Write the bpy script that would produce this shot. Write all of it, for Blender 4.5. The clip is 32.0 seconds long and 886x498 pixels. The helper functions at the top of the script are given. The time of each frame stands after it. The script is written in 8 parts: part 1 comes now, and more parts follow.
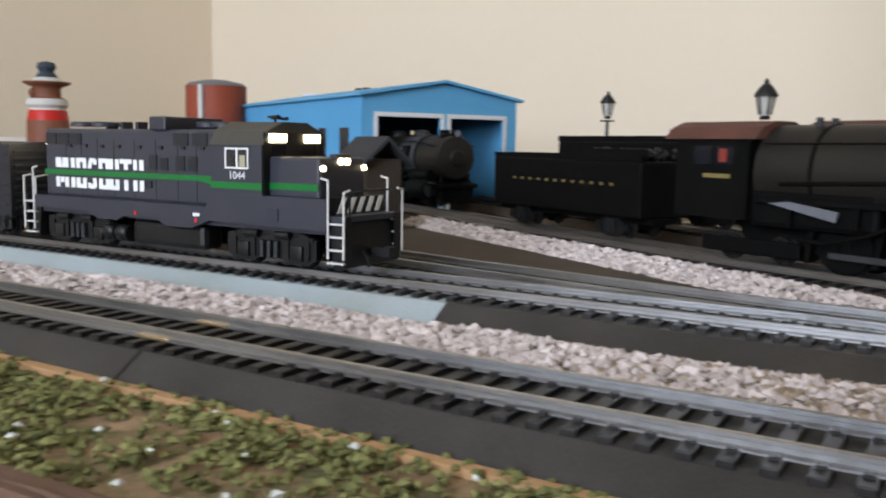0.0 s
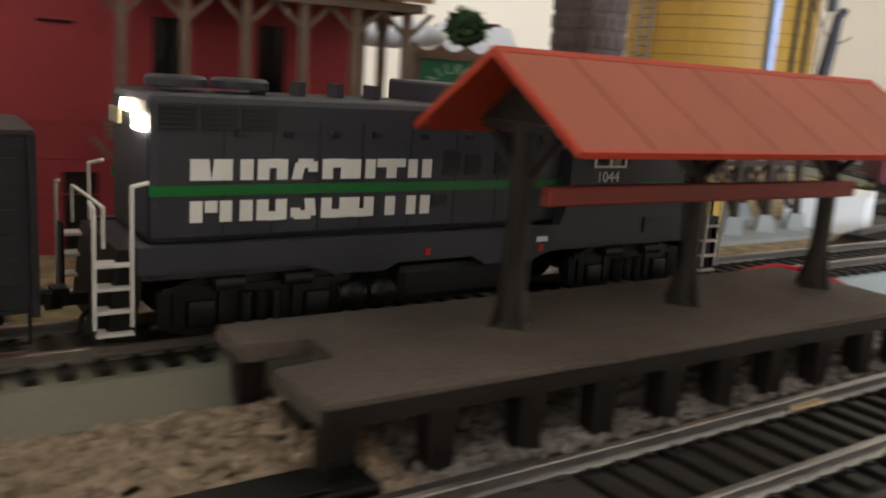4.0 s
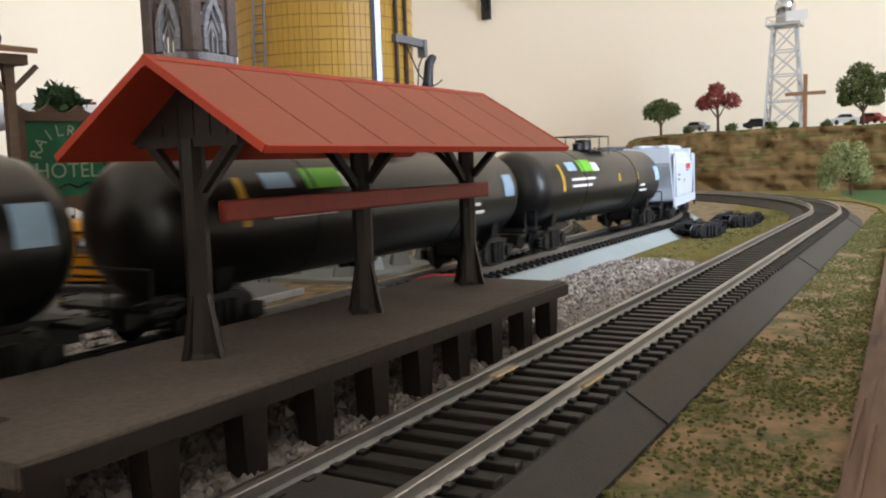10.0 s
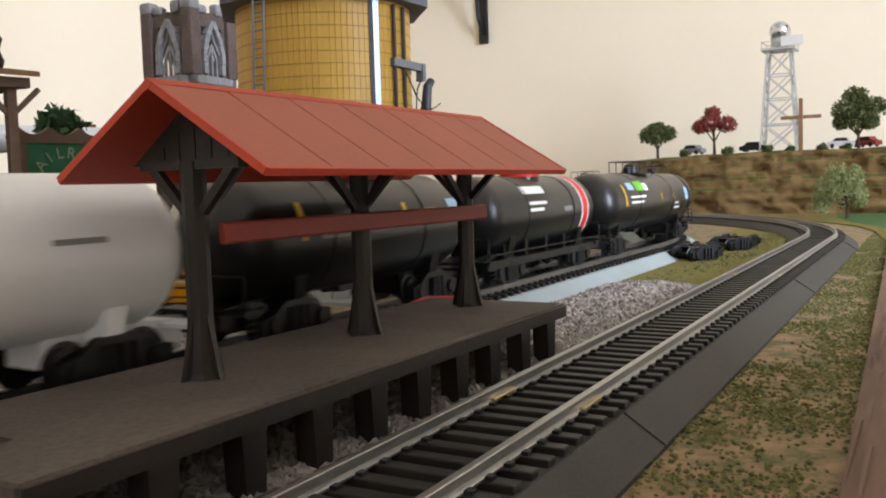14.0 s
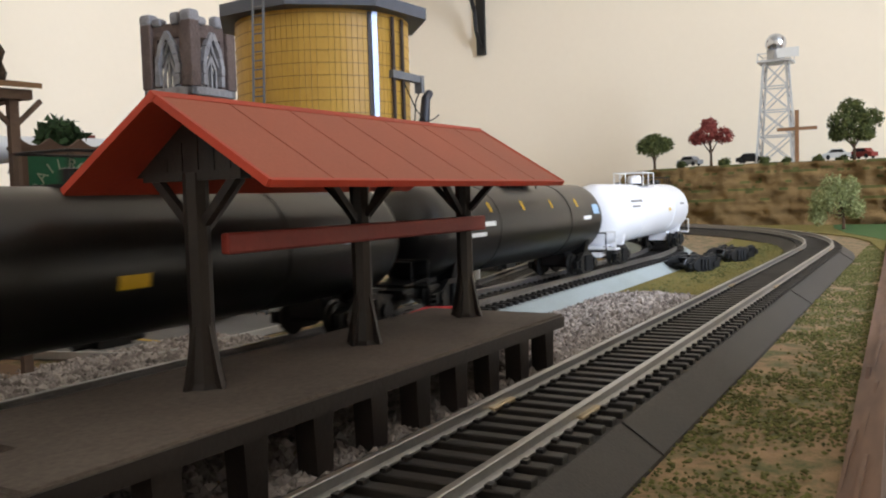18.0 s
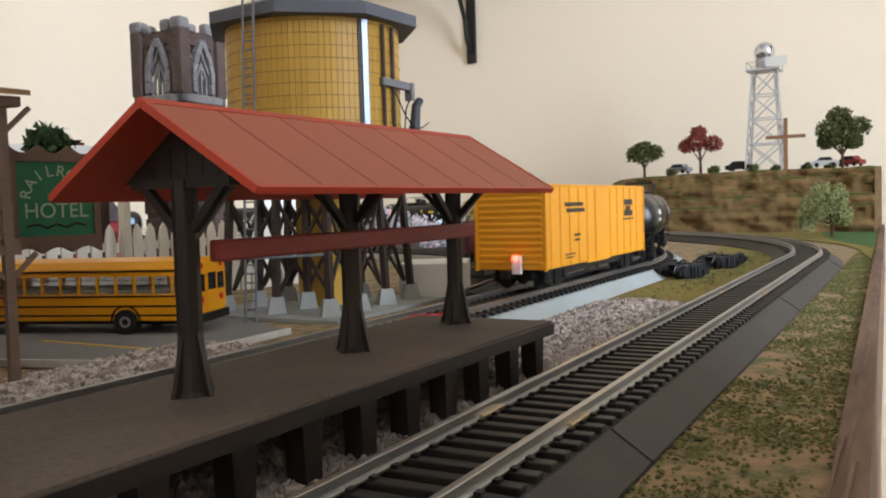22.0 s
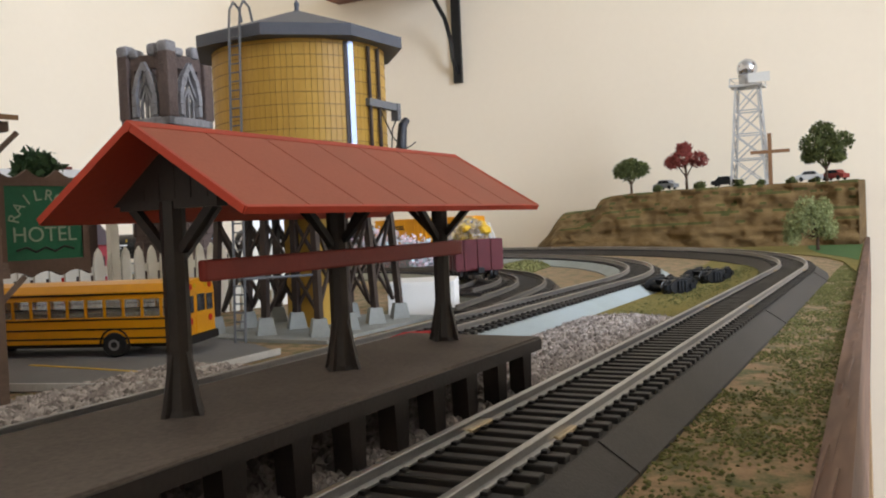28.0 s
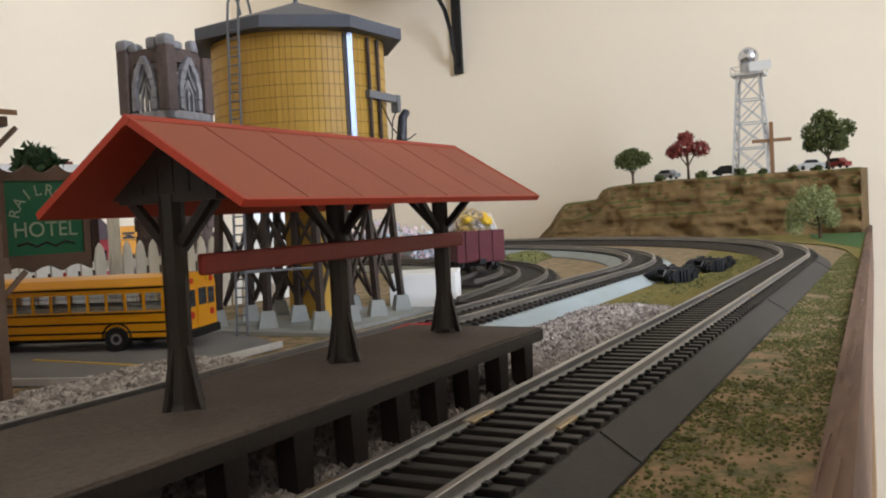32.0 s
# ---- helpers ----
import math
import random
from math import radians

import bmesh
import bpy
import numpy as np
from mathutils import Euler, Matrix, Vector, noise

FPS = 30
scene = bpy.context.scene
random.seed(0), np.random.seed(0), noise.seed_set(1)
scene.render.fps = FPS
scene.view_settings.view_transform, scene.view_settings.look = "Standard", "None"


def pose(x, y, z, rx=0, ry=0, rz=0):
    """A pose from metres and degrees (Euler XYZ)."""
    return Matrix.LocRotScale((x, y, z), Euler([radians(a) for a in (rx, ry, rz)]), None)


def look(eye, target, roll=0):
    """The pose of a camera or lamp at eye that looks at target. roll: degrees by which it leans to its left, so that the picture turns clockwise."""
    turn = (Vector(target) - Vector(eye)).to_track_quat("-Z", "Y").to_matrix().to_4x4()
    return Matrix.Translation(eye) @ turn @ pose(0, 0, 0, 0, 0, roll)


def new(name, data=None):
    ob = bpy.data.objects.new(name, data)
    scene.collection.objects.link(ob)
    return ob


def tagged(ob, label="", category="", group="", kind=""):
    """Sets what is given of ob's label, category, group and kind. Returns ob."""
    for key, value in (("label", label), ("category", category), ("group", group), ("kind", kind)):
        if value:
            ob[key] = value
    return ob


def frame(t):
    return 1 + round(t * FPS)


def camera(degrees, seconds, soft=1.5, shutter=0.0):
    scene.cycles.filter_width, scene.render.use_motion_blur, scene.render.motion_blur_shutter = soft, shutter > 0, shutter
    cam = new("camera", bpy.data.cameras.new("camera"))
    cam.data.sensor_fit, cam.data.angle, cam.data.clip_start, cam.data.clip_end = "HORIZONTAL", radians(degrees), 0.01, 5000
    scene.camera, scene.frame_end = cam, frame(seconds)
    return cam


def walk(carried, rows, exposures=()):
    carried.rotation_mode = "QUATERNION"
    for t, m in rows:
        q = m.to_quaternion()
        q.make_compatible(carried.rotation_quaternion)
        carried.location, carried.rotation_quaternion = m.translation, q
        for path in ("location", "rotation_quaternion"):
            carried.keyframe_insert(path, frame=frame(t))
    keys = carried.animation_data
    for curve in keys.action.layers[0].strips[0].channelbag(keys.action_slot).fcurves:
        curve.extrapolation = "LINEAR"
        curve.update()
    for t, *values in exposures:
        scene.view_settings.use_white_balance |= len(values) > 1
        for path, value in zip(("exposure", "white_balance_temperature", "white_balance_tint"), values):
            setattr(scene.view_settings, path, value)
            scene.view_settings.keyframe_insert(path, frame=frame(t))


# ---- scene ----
cam = camera(54.7, 32.0, soft=2.0, shutter=0.5)
PATH = [
    (0, (-0.3027, -0.1400, 0.0524), (-0.4049, 0.0303, 0.0284), 0.98),
    (0.5, (-0.2950, -0.1255, 0.0514), (-0.3803, 0.0537, 0.0262), 1.10),
    (1, (-0.2840, -0.1189, 0.0522), (-0.3415, 0.0709, 0.0267), 1.01),
    (1.5, (-0.2674, -0.1114, 0.0650), (-0.2911, 0.0849, 0.0353), 0.47),
    (2, (-0.2491, -0.1109, 0.0586), (-0.2452, 0.0866, 0.0275), 1.00),
    (2.6, (-0.2161, -0.1091, 0.0599), (-0.1802, 0.0849, 0.0271), 1.88),
    (3, (-0.1971, -0.0978, 0.0536), (-0.1382, 0.0898, 0.0169), 2.03),
    (3.5, (-0.1653, -0.0827, 0.0567), (-0.0819, 0.0942, 0.0149), 2.88),
    (4, (-0.1425, -0.0755, 0.0639), (-0.0309, 0.0854, 0.0232), 4.00),
    (4.5, (-0.1190, -0.0761, 0.0582), (0.0160, 0.0664, 0.0194), 3.55),
    (6.5, (-0.1406, -0.0623, 0.0498), (0.0335, 0.0340, 0.0292), -0.87),
    (7, (-0.1475, -0.0619, 0.0490), (0.0241, 0.0377, 0.0244), -0.16),
    (7.5, (-0.1466, -0.0633, 0.0491), (0.0250, 0.0368, 0.0261), -0.84),
    (8, (-0.1471, -0.0633, 0.0493), (0.0253, 0.0356, 0.0272), -1.00),
    (8.5, (-0.1483, -0.0632, 0.0495), (0.0240, 0.0359, 0.0273), -0.93),
    (9, (-0.1480, -0.0633, 0.0494), (0.0239, 0.0364, 0.0271), -1.04),
    (9.5, (-0.1479, -0.0637, 0.0492), (0.0241, 0.0361, 0.0277), -1.46),
    (10, (-0.1487, -0.0645, 0.0490), (0.0237, 0.0350, 0.0295), -1.83),
    (10.5, (-0.1490, -0.0643, 0.0490), (0.0238, 0.0349, 0.0312), -1.57),
    (11, (-0.1497, -0.0646, 0.0488), (0.0235, 0.0341, 0.0330), -1.56),
    (11.5, (-0.1494, -0.0646, 0.0489), (0.0239, 0.0341, 0.0339), -1.59),
    (12, (-0.1502, -0.0645, 0.0492), (0.0230, 0.0344, 0.0340), -1.34),
    (12.5, (-0.1499, -0.0648, 0.0489), (0.0232, 0.0343, 0.0343), -1.62),
    (13, (-0.1503, -0.0648, 0.0491), (0.0229, 0.0341, 0.0347), -1.52),
    (13.5, (-0.1502, -0.0648, 0.0490), (0.0230, 0.0341, 0.0347), -1.54),
    (14, (-0.1499, -0.0649, 0.0490), (0.0233, 0.0342, 0.0347), -1.75),
    (14.5, (-0.1501, -0.0648, 0.0492), (0.0231, 0.0342, 0.0348), -1.70),
    (16.5, (-0.1505, -0.0654, 0.0491), (0.0231, 0.0332, 0.0373), -1.88),
    (17, (-0.1507, -0.0653, 0.0491), (0.0230, 0.0332, 0.0375), -1.81),
    (17.5, (-0.1507, -0.0653, 0.0490), (0.0227, 0.0336, 0.0372), -1.72),
    (18, (-0.1516, -0.0654, 0.0491), (0.0221, 0.0332, 0.0373), -1.70),
    (18.5, (-0.1509, -0.0654, 0.0491), (0.0230, 0.0327, 0.0375), -1.74),
    (19, (-0.1514, -0.0656, 0.0489), (0.0231, 0.0314, 0.0381), -1.71),
    (19.5, (-0.1505, -0.0654, 0.0487), (0.0242, 0.0313, 0.0380), -1.75),
    (20, (-0.1514, -0.0656, 0.0490), (0.0234, 0.0310, 0.0378), -1.69),
    (20.5, (-0.1506, -0.0654, 0.0490), (0.0241, 0.0313, 0.0379), -1.81),
    (21, (-0.1510, -0.0657, 0.0489), (0.0239, 0.0309, 0.0386), -1.78),
    (21.5, (-0.1510, -0.0657, 0.0489), (0.0237, 0.0310, 0.0387), -1.87),
    (22, (-0.1514, -0.0656, 0.0490), (0.0234, 0.0311, 0.0389), -1.69),
    (22.5, (-0.1518, -0.0658, 0.0491), (0.0231, 0.0307, 0.0395), -1.69),
    (23, (-0.1512, -0.0657, 0.0489), (0.0239, 0.0305, 0.0395), -1.74),
    (23.5, (-0.1509, -0.0662, 0.0491), (0.0238, 0.0307, 0.0395), -1.98),
    (23.65, (-0.1509, -0.0661, 0.0496), (0.0238, 0.0307, 0.0400), -1.95),
    (24, (-0.1480, -0.0650, 0.0520), (0.0269, 0.0314, 0.0420), -1.70),
    (24.2, (-0.1490, -0.0660, 0.0512), (0.0262, 0.0300, 0.0412), -1.85),
    (24.5, (-0.1520, -0.0680, 0.0480), (0.0237, 0.0272, 0.0382), -2.00),
    (26.5, (-0.1517, -0.0666, 0.0452), (0.0246, 0.0275, 0.0379), -1.96),
    (27, (-0.1526, -0.0670, 0.0487), (0.0238, 0.0270, 0.0418), -2.21),
    (27.5, (-0.1533, -0.0671, 0.0488), (0.0230, 0.0272, 0.0423), -2.29),
    (28, (-0.1531, -0.0673, 0.0486), (0.0231, 0.0272, 0.0429), -2.51),
    (28.5, (-0.1537, -0.0674, 0.0487), (0.0226, 0.0269, 0.0432), -2.46),
    (29, (-0.1524, -0.0671, 0.0484), (0.0237, 0.0274, 0.0428), -2.55),
    (29.5, (-0.1520, -0.0671, 0.0483), (0.0241, 0.0275, 0.0423), -2.60),
    (30, (-0.1522, -0.0671, 0.0482), (0.0238, 0.0278, 0.0416), -2.65),
    (30.5, (-0.1526, -0.0672, 0.0484), (0.0232, 0.0278, 0.0414), -2.73),
    (31, (-0.1526, -0.0672, 0.0485), (0.0233, 0.0277, 0.0414), -2.85),
    (31.5, (-0.1520, -0.0673, 0.0482), (0.0238, 0.0278, 0.0410), -3.08),
    (32, (-0.1526, -0.0675, 0.0485), (0.0233, 0.0275, 0.0409), -3.00),
]
EXPOSURES = ((0.0, -0.25), (1.5, -0.08), (2.4, 0.15), (3.0, 0.6), (3.4, 0.48), (4.0, 0.18), (4.5, 0.38), (5.5, 0.32), (7.0, 0.3), (9.0, 0.35), (12.0, 0.33), (13.0, 0.39), (14.5, 0.32), (17.0, 0.2), (23.0, 0.2), (27.0, 0.17), (30.0, 0.08), (32.0, 0.05))
walk(cam, [(t, look(eye, target, roll)) for t, eye, target, roll in PATH], EXPOSURES)

# ---------- light: one tall window behind the viewer, a room of cream walls ----------
world = bpy.data.worlds.new("daylight")
scene.world = world
world.use_nodes = True
nt = world.node_tree
sky = nt.nodes.new("ShaderNodeTexSky")
sky.sky_type = "NISHITA"
sky.sun_disc = False
sky.sun_elevation, sky.sun_rotation = radians(38), radians(150)
nt.links.new(sky.outputs[0], nt.nodes["Background"].inputs[0])
nt.nodes["Background"].inputs[1].default_value = 0.12


def window_light(name, place, aim, w, h, watts, color):
    lamp = bpy.data.lights.new(name, "AREA")
    lamp.shape, lamp.size, lamp.size_y, lamp.energy, lamp.color = "RECTANGLE", w, h, watts, color
    ob = new(name, lamp)
    ob.matrix_world = look(place, aim)
    return ob


window_light("window_daylight", (-0.45, -2.44, 0.76), (-0.2, 0.6, 0.25), 0.9, 1.25, 92.0, (0.865, 0.975, 1.18))

MM = 0.001


# ---------- helpers of this scene ----------
class Shape:
    """A bmesh filled with pieces, all lengths in millimetres."""

    def __init__(self):
        self.bm = bmesh.new()

    def box(self, x0, x1, y0, y1, z0, z1, bevel=0.0, m=None):
        geo = bmesh.ops.create_cube(self.bm, size=1.0)
        mat = Matrix.Translation(((x0 + x1) / 2, (y0 + y1) / 2, (z0 + z1) / 2)) @ Matrix.Diagonal((x1 - x0, y1 - y0, z1 - z0, 1))
        bmesh.ops.transform(self.bm, matrix=(m @ mat) if m else mat, verts=geo["verts"])
        if bevel:
            edges = list({e for v in geo["verts"] for e in v.link_edges})
            bmesh.ops.bevel(self.bm, geom=edges, offset=bevel, segments=2, affect="EDGES", profile=0.5)
        return self

    def tube(self, a, b, r, r2=None, n=10, caps=True):
        a, b = Vector(a), Vector(b)
        d = b - a
        geo = bmesh.ops.create_cone(self.bm, cap_ends=caps, segments=n, radius1=r, radius2=r if r2 is None else r2, depth=d.length)
        bmesh.ops.transform(self.bm, matrix=Matrix.Translation((a + b) / 2) @ d.to_track_quat("Z", "Y").to_matrix().to_4x4(), verts=geo["verts"])
        return self

    def beam(self, a, b, w, h, up=(0, 0, 1)):
        a, b = Vector(a), Vector(b)
        d = b - a
        z = d.normalized()
        y = Vector(up)
        if abs(z.dot(y)) > 0.95:
            y = Vector((1, 0, 0))
        x = y.cross(z).normalized()
        y = z.cross(x)
        rot = Matrix((x, y, z)).transposed().to_4x4()
        geo = bmesh.ops.create_cube(self.bm, size=1.0)
        bmesh.ops.transform(self.bm, matrix=Matrix.Translation((a + b) / 2) @ rot @ Matrix.Diagonal((w, h, d.length, 1)), verts=geo["verts"])
        return self

    def wire(self, pts, r, n=6):
        for a, b in zip(pts[:-1], pts[1:]):
            self.tube(a, b, r, n=n)
        for p in pts[1:-1]:
            self.ball(p, r, 1)
        return self

    def ball(self, p, r, sub=2, squash=(1, 1, 1)):
        geo = bmesh.ops.create_icosphere(self.bm, subdivisions=sub, radius=1.0)
        bmesh.ops.transform(self.bm, matrix=Matrix.Translation(p) @ Matrix.Diagonal((r * squash[0], r * squash[1], r * squash[2], 1)), verts=geo["verts"])
        return self

    def prism(self, pts, axis, lo, hi):
        """A polygon extruded along an axis; pts are the other two coordinates in order."""
        def place(p, v):
            return {"x": (v, p[0], p[1]), "y": (p[0], v, p[1]), "z": (p[0], p[1], v)}[axis]
        a = [self.bm.verts.new(place(p, lo)) for p in pts]
        b = [self.bm.verts.new(place(p, hi)) for p in pts]
        self.bm.faces.new(a[::-1])
        self.bm.faces.new(b)
        for i in range(len(pts)):
            j = (i + 1) % len(pts)
            self.bm.faces.new((a[i], a[j], b[j], b[i]))
        return self

    def lathe(self, prof, n=24, at=(0, 0, 0), axis="z"):
        """Turns (radius, height) pairs about an axis through at."""
        rings = []
        for r, z in prof:
            ring = []
            for i in range(n):
                c, s = math.cos(2 * math.pi * i / n) * r, math.sin(2 * math.pi * i / n) * r
                p = {"z": (c, s, z), "x": (z, c, s), "y": (s, z, c)}[axis]
                ring.append(self.bm.verts.new((p[0] + at[0], p[1] + at[1], p[2] + at[2])))
            rings.append(ring)
        for ra, rb in zip(rings[:-1], rings[1:]):
            for i in range(n):
                j = (i + 1) % n
                self.bm.faces.new((ra[i], ra[j], rb[j], rb[i]))
        self.bm.faces.new(rings[0][::-1])
        self.bm.faces.new(rings[-1])
        return self

    def mesh(self, name, material, smooth=False):
        bmesh.ops.recalc_face_normals(self.bm, faces=self.bm.faces)
        bmesh.ops.scale(self.bm, vec=(MM, MM, MM), verts=self.bm.verts)
        me = bpy.data.meshes.new(name)
        self.bm.to_mesh(me)
        self.bm.free()
        me.materials.append(material)
        if smooth:
            me.polygons.foreach_set("use_smooth", [True] * len(me.polygons))
            me.set_sharp_from_angle(angle=radians(40))
        return me


def thing(name, label, category, x=0, y=0, z=0, rz=0, group="", kind=""):
    """An Empty at a thing's base, in millimetres, that carries its parts."""
    ob = new(name)
    ob.empty_display_size = 0.01
    ob.matrix_basis = pose(x * MM, y * MM, z * MM, 0, 0, rz)
    return tagged(ob, label, category, group, kind)


def part(name, shape, material, parent=None, label="", smooth=False, at=None):
    me = shape.mesh(name, material, smooth) if isinstance(shape, Shape) else shape
    ob = new(name, me)
    ob.parent = parent
    if at is not None:
        ob.matrix_basis = at
    if label:
        tagged(ob, label)
    return ob


def solo(name, shape, material, label, category, x=0, y=0, z=0, rz=0, group="", kind="", smooth=False):
    """A thing that is one mesh."""
    ob = new(name, shape.mesh(name, material, smooth))
    ob.matrix_basis = pose(x * MM, y * MM, z * MM, 0, 0, rz)
    return tagged(ob, label, category, group, kind)


def text_shape(words, size, material, name, parent, m, label="", align="CENTER", depth=0.15):
    cu = bpy.data.curves.new(name, "FONT")
    cu.body, cu.size, cu.align_x, cu.align_y, cu.extrude = words, size * MM, align, "CENTER", depth * MM
    cu.materials.append(material)
    ob = new(name, cu)
    ob.parent = parent
    ob.matrix_basis = m
    if label:
        tagged(ob, label)
    return ob


# ---------- materials ----------
def rgb(c):
    return (c[0], c[1], c[2], 1.0)


def deepen(c):
    """Keeps whites and takes dark colours down, putting a camera's stronger contrast into them."""
    return tuple(v ** 1.22 for v in c)


def mat(name, a, b=None, rough=0.6, metal=0.0, grain=600.0, coarse=40.0, bump=0.15, dist=0.0004, island=0.0, objvar=0.0, gloss_var=0.1, stretch=None, spec=0.35):
    """A surface with two scales of colour variation and fine relief."""
    b = b or tuple(v * 0.75 for v in a)
    a, b = deepen(a), deepen(b)
    m = bpy.data.materials.new(name)
    m.use_nodes = True
    t = m.node_tree
    bsdf = t.nodes["Principled BSDF"]
    co = t.nodes.new("ShaderNodeTexCoord")
    src = co.outputs["Object"]
    if stretch:
        mp = t.nodes.new("ShaderNodeMapping")
        mp.inputs["Scale"].default_value = stretch
        t.links.new(src, mp.inputs[0])
        src = mp.outputs[0]
    n1 = t.nodes.new("ShaderNodeTexNoise")
    n1.inputs["Scale"].default_value, n1.inputs["Detail"].default_value = coarse, 6
    n2 = t.nodes.new("ShaderNodeTexNoise")
    n2.inputs["Scale"].default_value, n2.inputs["Detail"].default_value = grain, 4
    t.links.new(src, n1.inputs[0])
    t.links.new(src, n2.inputs[0])
    mix = t.nodes.new("ShaderNodeMath")
    mix.operation = "MULTIPLY_ADD"
    t.links.new(n1.outputs[0], mix.inputs[0])
    mix.inputs[1].default_value = 1.3
    sub = t.nodes.new("ShaderNodeMath")
    sub.operation = "MULTIPLY_ADD"
    t.links.new(n2.outputs[0], sub.inputs[0])
    sub.inputs[1].default_value, sub.inputs[2].default_value = 0.7, -0.5
    t.links.new(sub.outputs[0], mix.inputs[2])
    fac = mix.outputs[0]
    if island or objvar:
        rnd = t.nodes.new("ShaderNodeNewGeometry").outputs["Random Per Island"] if island else t.nodes.new("ShaderNodeObjectInfo").outputs["Random"]
        add = t.nodes.new("ShaderNodeMath")
        add.operation = "MULTIPLY_ADD"
        t.links.new(rnd, add.inputs[0])
        add.inputs[1].default_value = island or objvar
        t.links.new(fac, add.inputs[2])
        off = t.nodes.new("ShaderNodeMath")
        off.operation = "SUBTRACT"
        t.links.new(add.outputs[0], off.inputs[0])
        off.inputs[1].default_value = (island or objvar) / 2
        fac = off.outputs[0]
    ramp = t.nodes.new("ShaderNodeMix")
    ramp.data_type = "RGBA"
    ramp.clamp_factor = True
    t.links.new(fac, ramp.inputs[0])
    ramp.inputs[6].default_value, ramp.inputs[7].default_value = rgb(b), rgb(a)
    t.links.new(ramp.outputs[2], bsdf.inputs["Base Color"])
    bsdf.inputs["Metallic"].default_value = metal
    bsdf.inputs["Specular IOR Level"].default_value = spec
    rr = t.nodes.new("ShaderNodeMath")
    rr.operation = "MULTIPLY_ADD"
    t.links.new(n1.outputs[0], rr.inputs[0])
    rr.inputs[1].default_value, rr.inputs[2].default_value = gloss_var, rough - gloss_var / 2
    t.links.new(rr.outputs[0], bsdf.inputs["Roughness"])
    if bump:
        bp = t.nodes.new("ShaderNodeBump")
        bp.inputs["Strength"].default_value, bp.inputs["Distance"].default_value = bump, dist
        t.links.new(n2.outputs[0], bp.inputs["Height"])
        t.links.new(bp.outputs[0], bsdf.inputs["Normal"])
    return m


def glow(name, color, strength):
    m = bpy.data.materials.new(name)
    m.use_nodes = True
    b = m.node_tree.nodes["Principled BSDF"]
    b.inputs["Base Color"].default_value = rgb(color)
    b.inputs["Emission Color"].default_value = rgb(color)
    b.inputs["Emission Strength"].default_value = strength
    return m


def glass(name, color, rough=0.05):
    m = bpy.data.materials.new(name)
    m.use_nodes = True
    b = m.node_tree.nodes["Principled BSDF"]
    b.inputs["Base Color"].default_value = rgb(color)
    b.inputs["Roughness"].default_value = rough
    b.inputs["Transmission Weight"].default_value = 0.9
    b.inputs["IOR"].default_value = 1.3
    return m


CREAM = mat("cream_wall_paint", (0.88, 0.795, 0.665), (0.85, 0.765, 0.635), rough=0.85, grain=90, coarse=3, bump=0.08, dist=0.001)
CEILING = mat("ceiling_paint", (0.80, 0.78, 0.73), (0.76, 0.74, 0.69), rough=0.9, grain=60, coarse=2)
FLOORING = mat("floor_carpet", (0.34, 0.28, 0.22), (0.26, 0.21, 0.16), rough=0.95, grain=500, coarse=8)
WHITE_TRIM = mat("white_trim", (0.8, 0.79, 0.76), rough=0.5, coarse=20)
TAN_BOARD = mat("tan_painted_board", (0.55, 0.36, 0.20), (0.44, 0.28, 0.15), rough=0.85, grain=900, coarse=30, bump=0.3)
WOOD_EDGE = mat("brown_edge_wood", (0.30, 0.19, 0.135), (0.075, 0.042, 0.03), rough=0.7, grain=420, coarse=60, stretch=(0.12, 1, 1), bump=0.3)
PLY = mat("cut_plywood", (0.55, 0.40, 0.25), (0.42, 0.29, 0.17), rough=0.8, stretch=(0.2, 1, 3))
BLACK_BED = mat("black_plastic_roadbed", (0.088, 0.080, 0.072), (0.036, 0.033, 0.030), rough=0.65, grain=1500, coarse=50, bump=0.35)
GREY_BED = mat("grey_painted_roadbed", (0.44, 0.49, 0.515), (0.335, 0.37, 0.345), rough=0.8, grain=1200, coarse=25, bump=0.3)
BROWN_BED = mat("brown_cork_roadbed", (0.13, 0.10, 0.075), (0.075, 0.06, 0.045), rough=0.9, grain=1200, coarse=35, bump=0.5)
TIE = mat("black_plastic_tie", (0.0351, 0.0296, 0.0257), (0.0172, 0.0148, 0.0140), rough=0.5, grain=1600, coarse=120, objvar=0.5, stretch=(1, 0.2, 1))
RAIL = mat("nickel_silver_rail", (0.57, 0.565, 0.56), (0.38, 0.375, 0.37), rough=0.35, metal=1.0, grain=900, coarse=40, bump=0.05)
RAIL_DULL = mat("dull_brown_grey_rail", (0.22, 0.20, 0.175), (0.13, 0.115, 0.10), rough=0.5, metal=0.5, grain=900, coarse=40, bump=0.05)
BRASS = mat("bare_brass_joiner", (0.66, 0.55, 0.38), rough=0.35, metal=1.0)
ROCK = mat("pink_grey_gravel", (0.76, 0.68, 0.65), (0.44, 0.38, 0.35), rough=0.9, grain=900, coarse=220, island=0.9, bump=0.3)
ROCK_GREY = mat("dull_grey_gravel", (0.60, 0.545, 0.51), (0.19, 0.165, 0.15), rough=0.9, grain=900, coarse=220, island=0.9, bump=0.3)
ROCK_SHADED = mat("shade_darkened_gravel", (0.40, 0.36, 0.335), (0.15, 0.13, 0.12), rough=0.9, grain=900, coarse=220, island=0.9, bump=0.3)
ROCK_BROWN = mat("brown_gravel", (0.50, 0.405, 0.31), (0.23, 0.18, 0.135), rough=0.9, grain=900, coarse=220, island=0.8, bump=0.3)
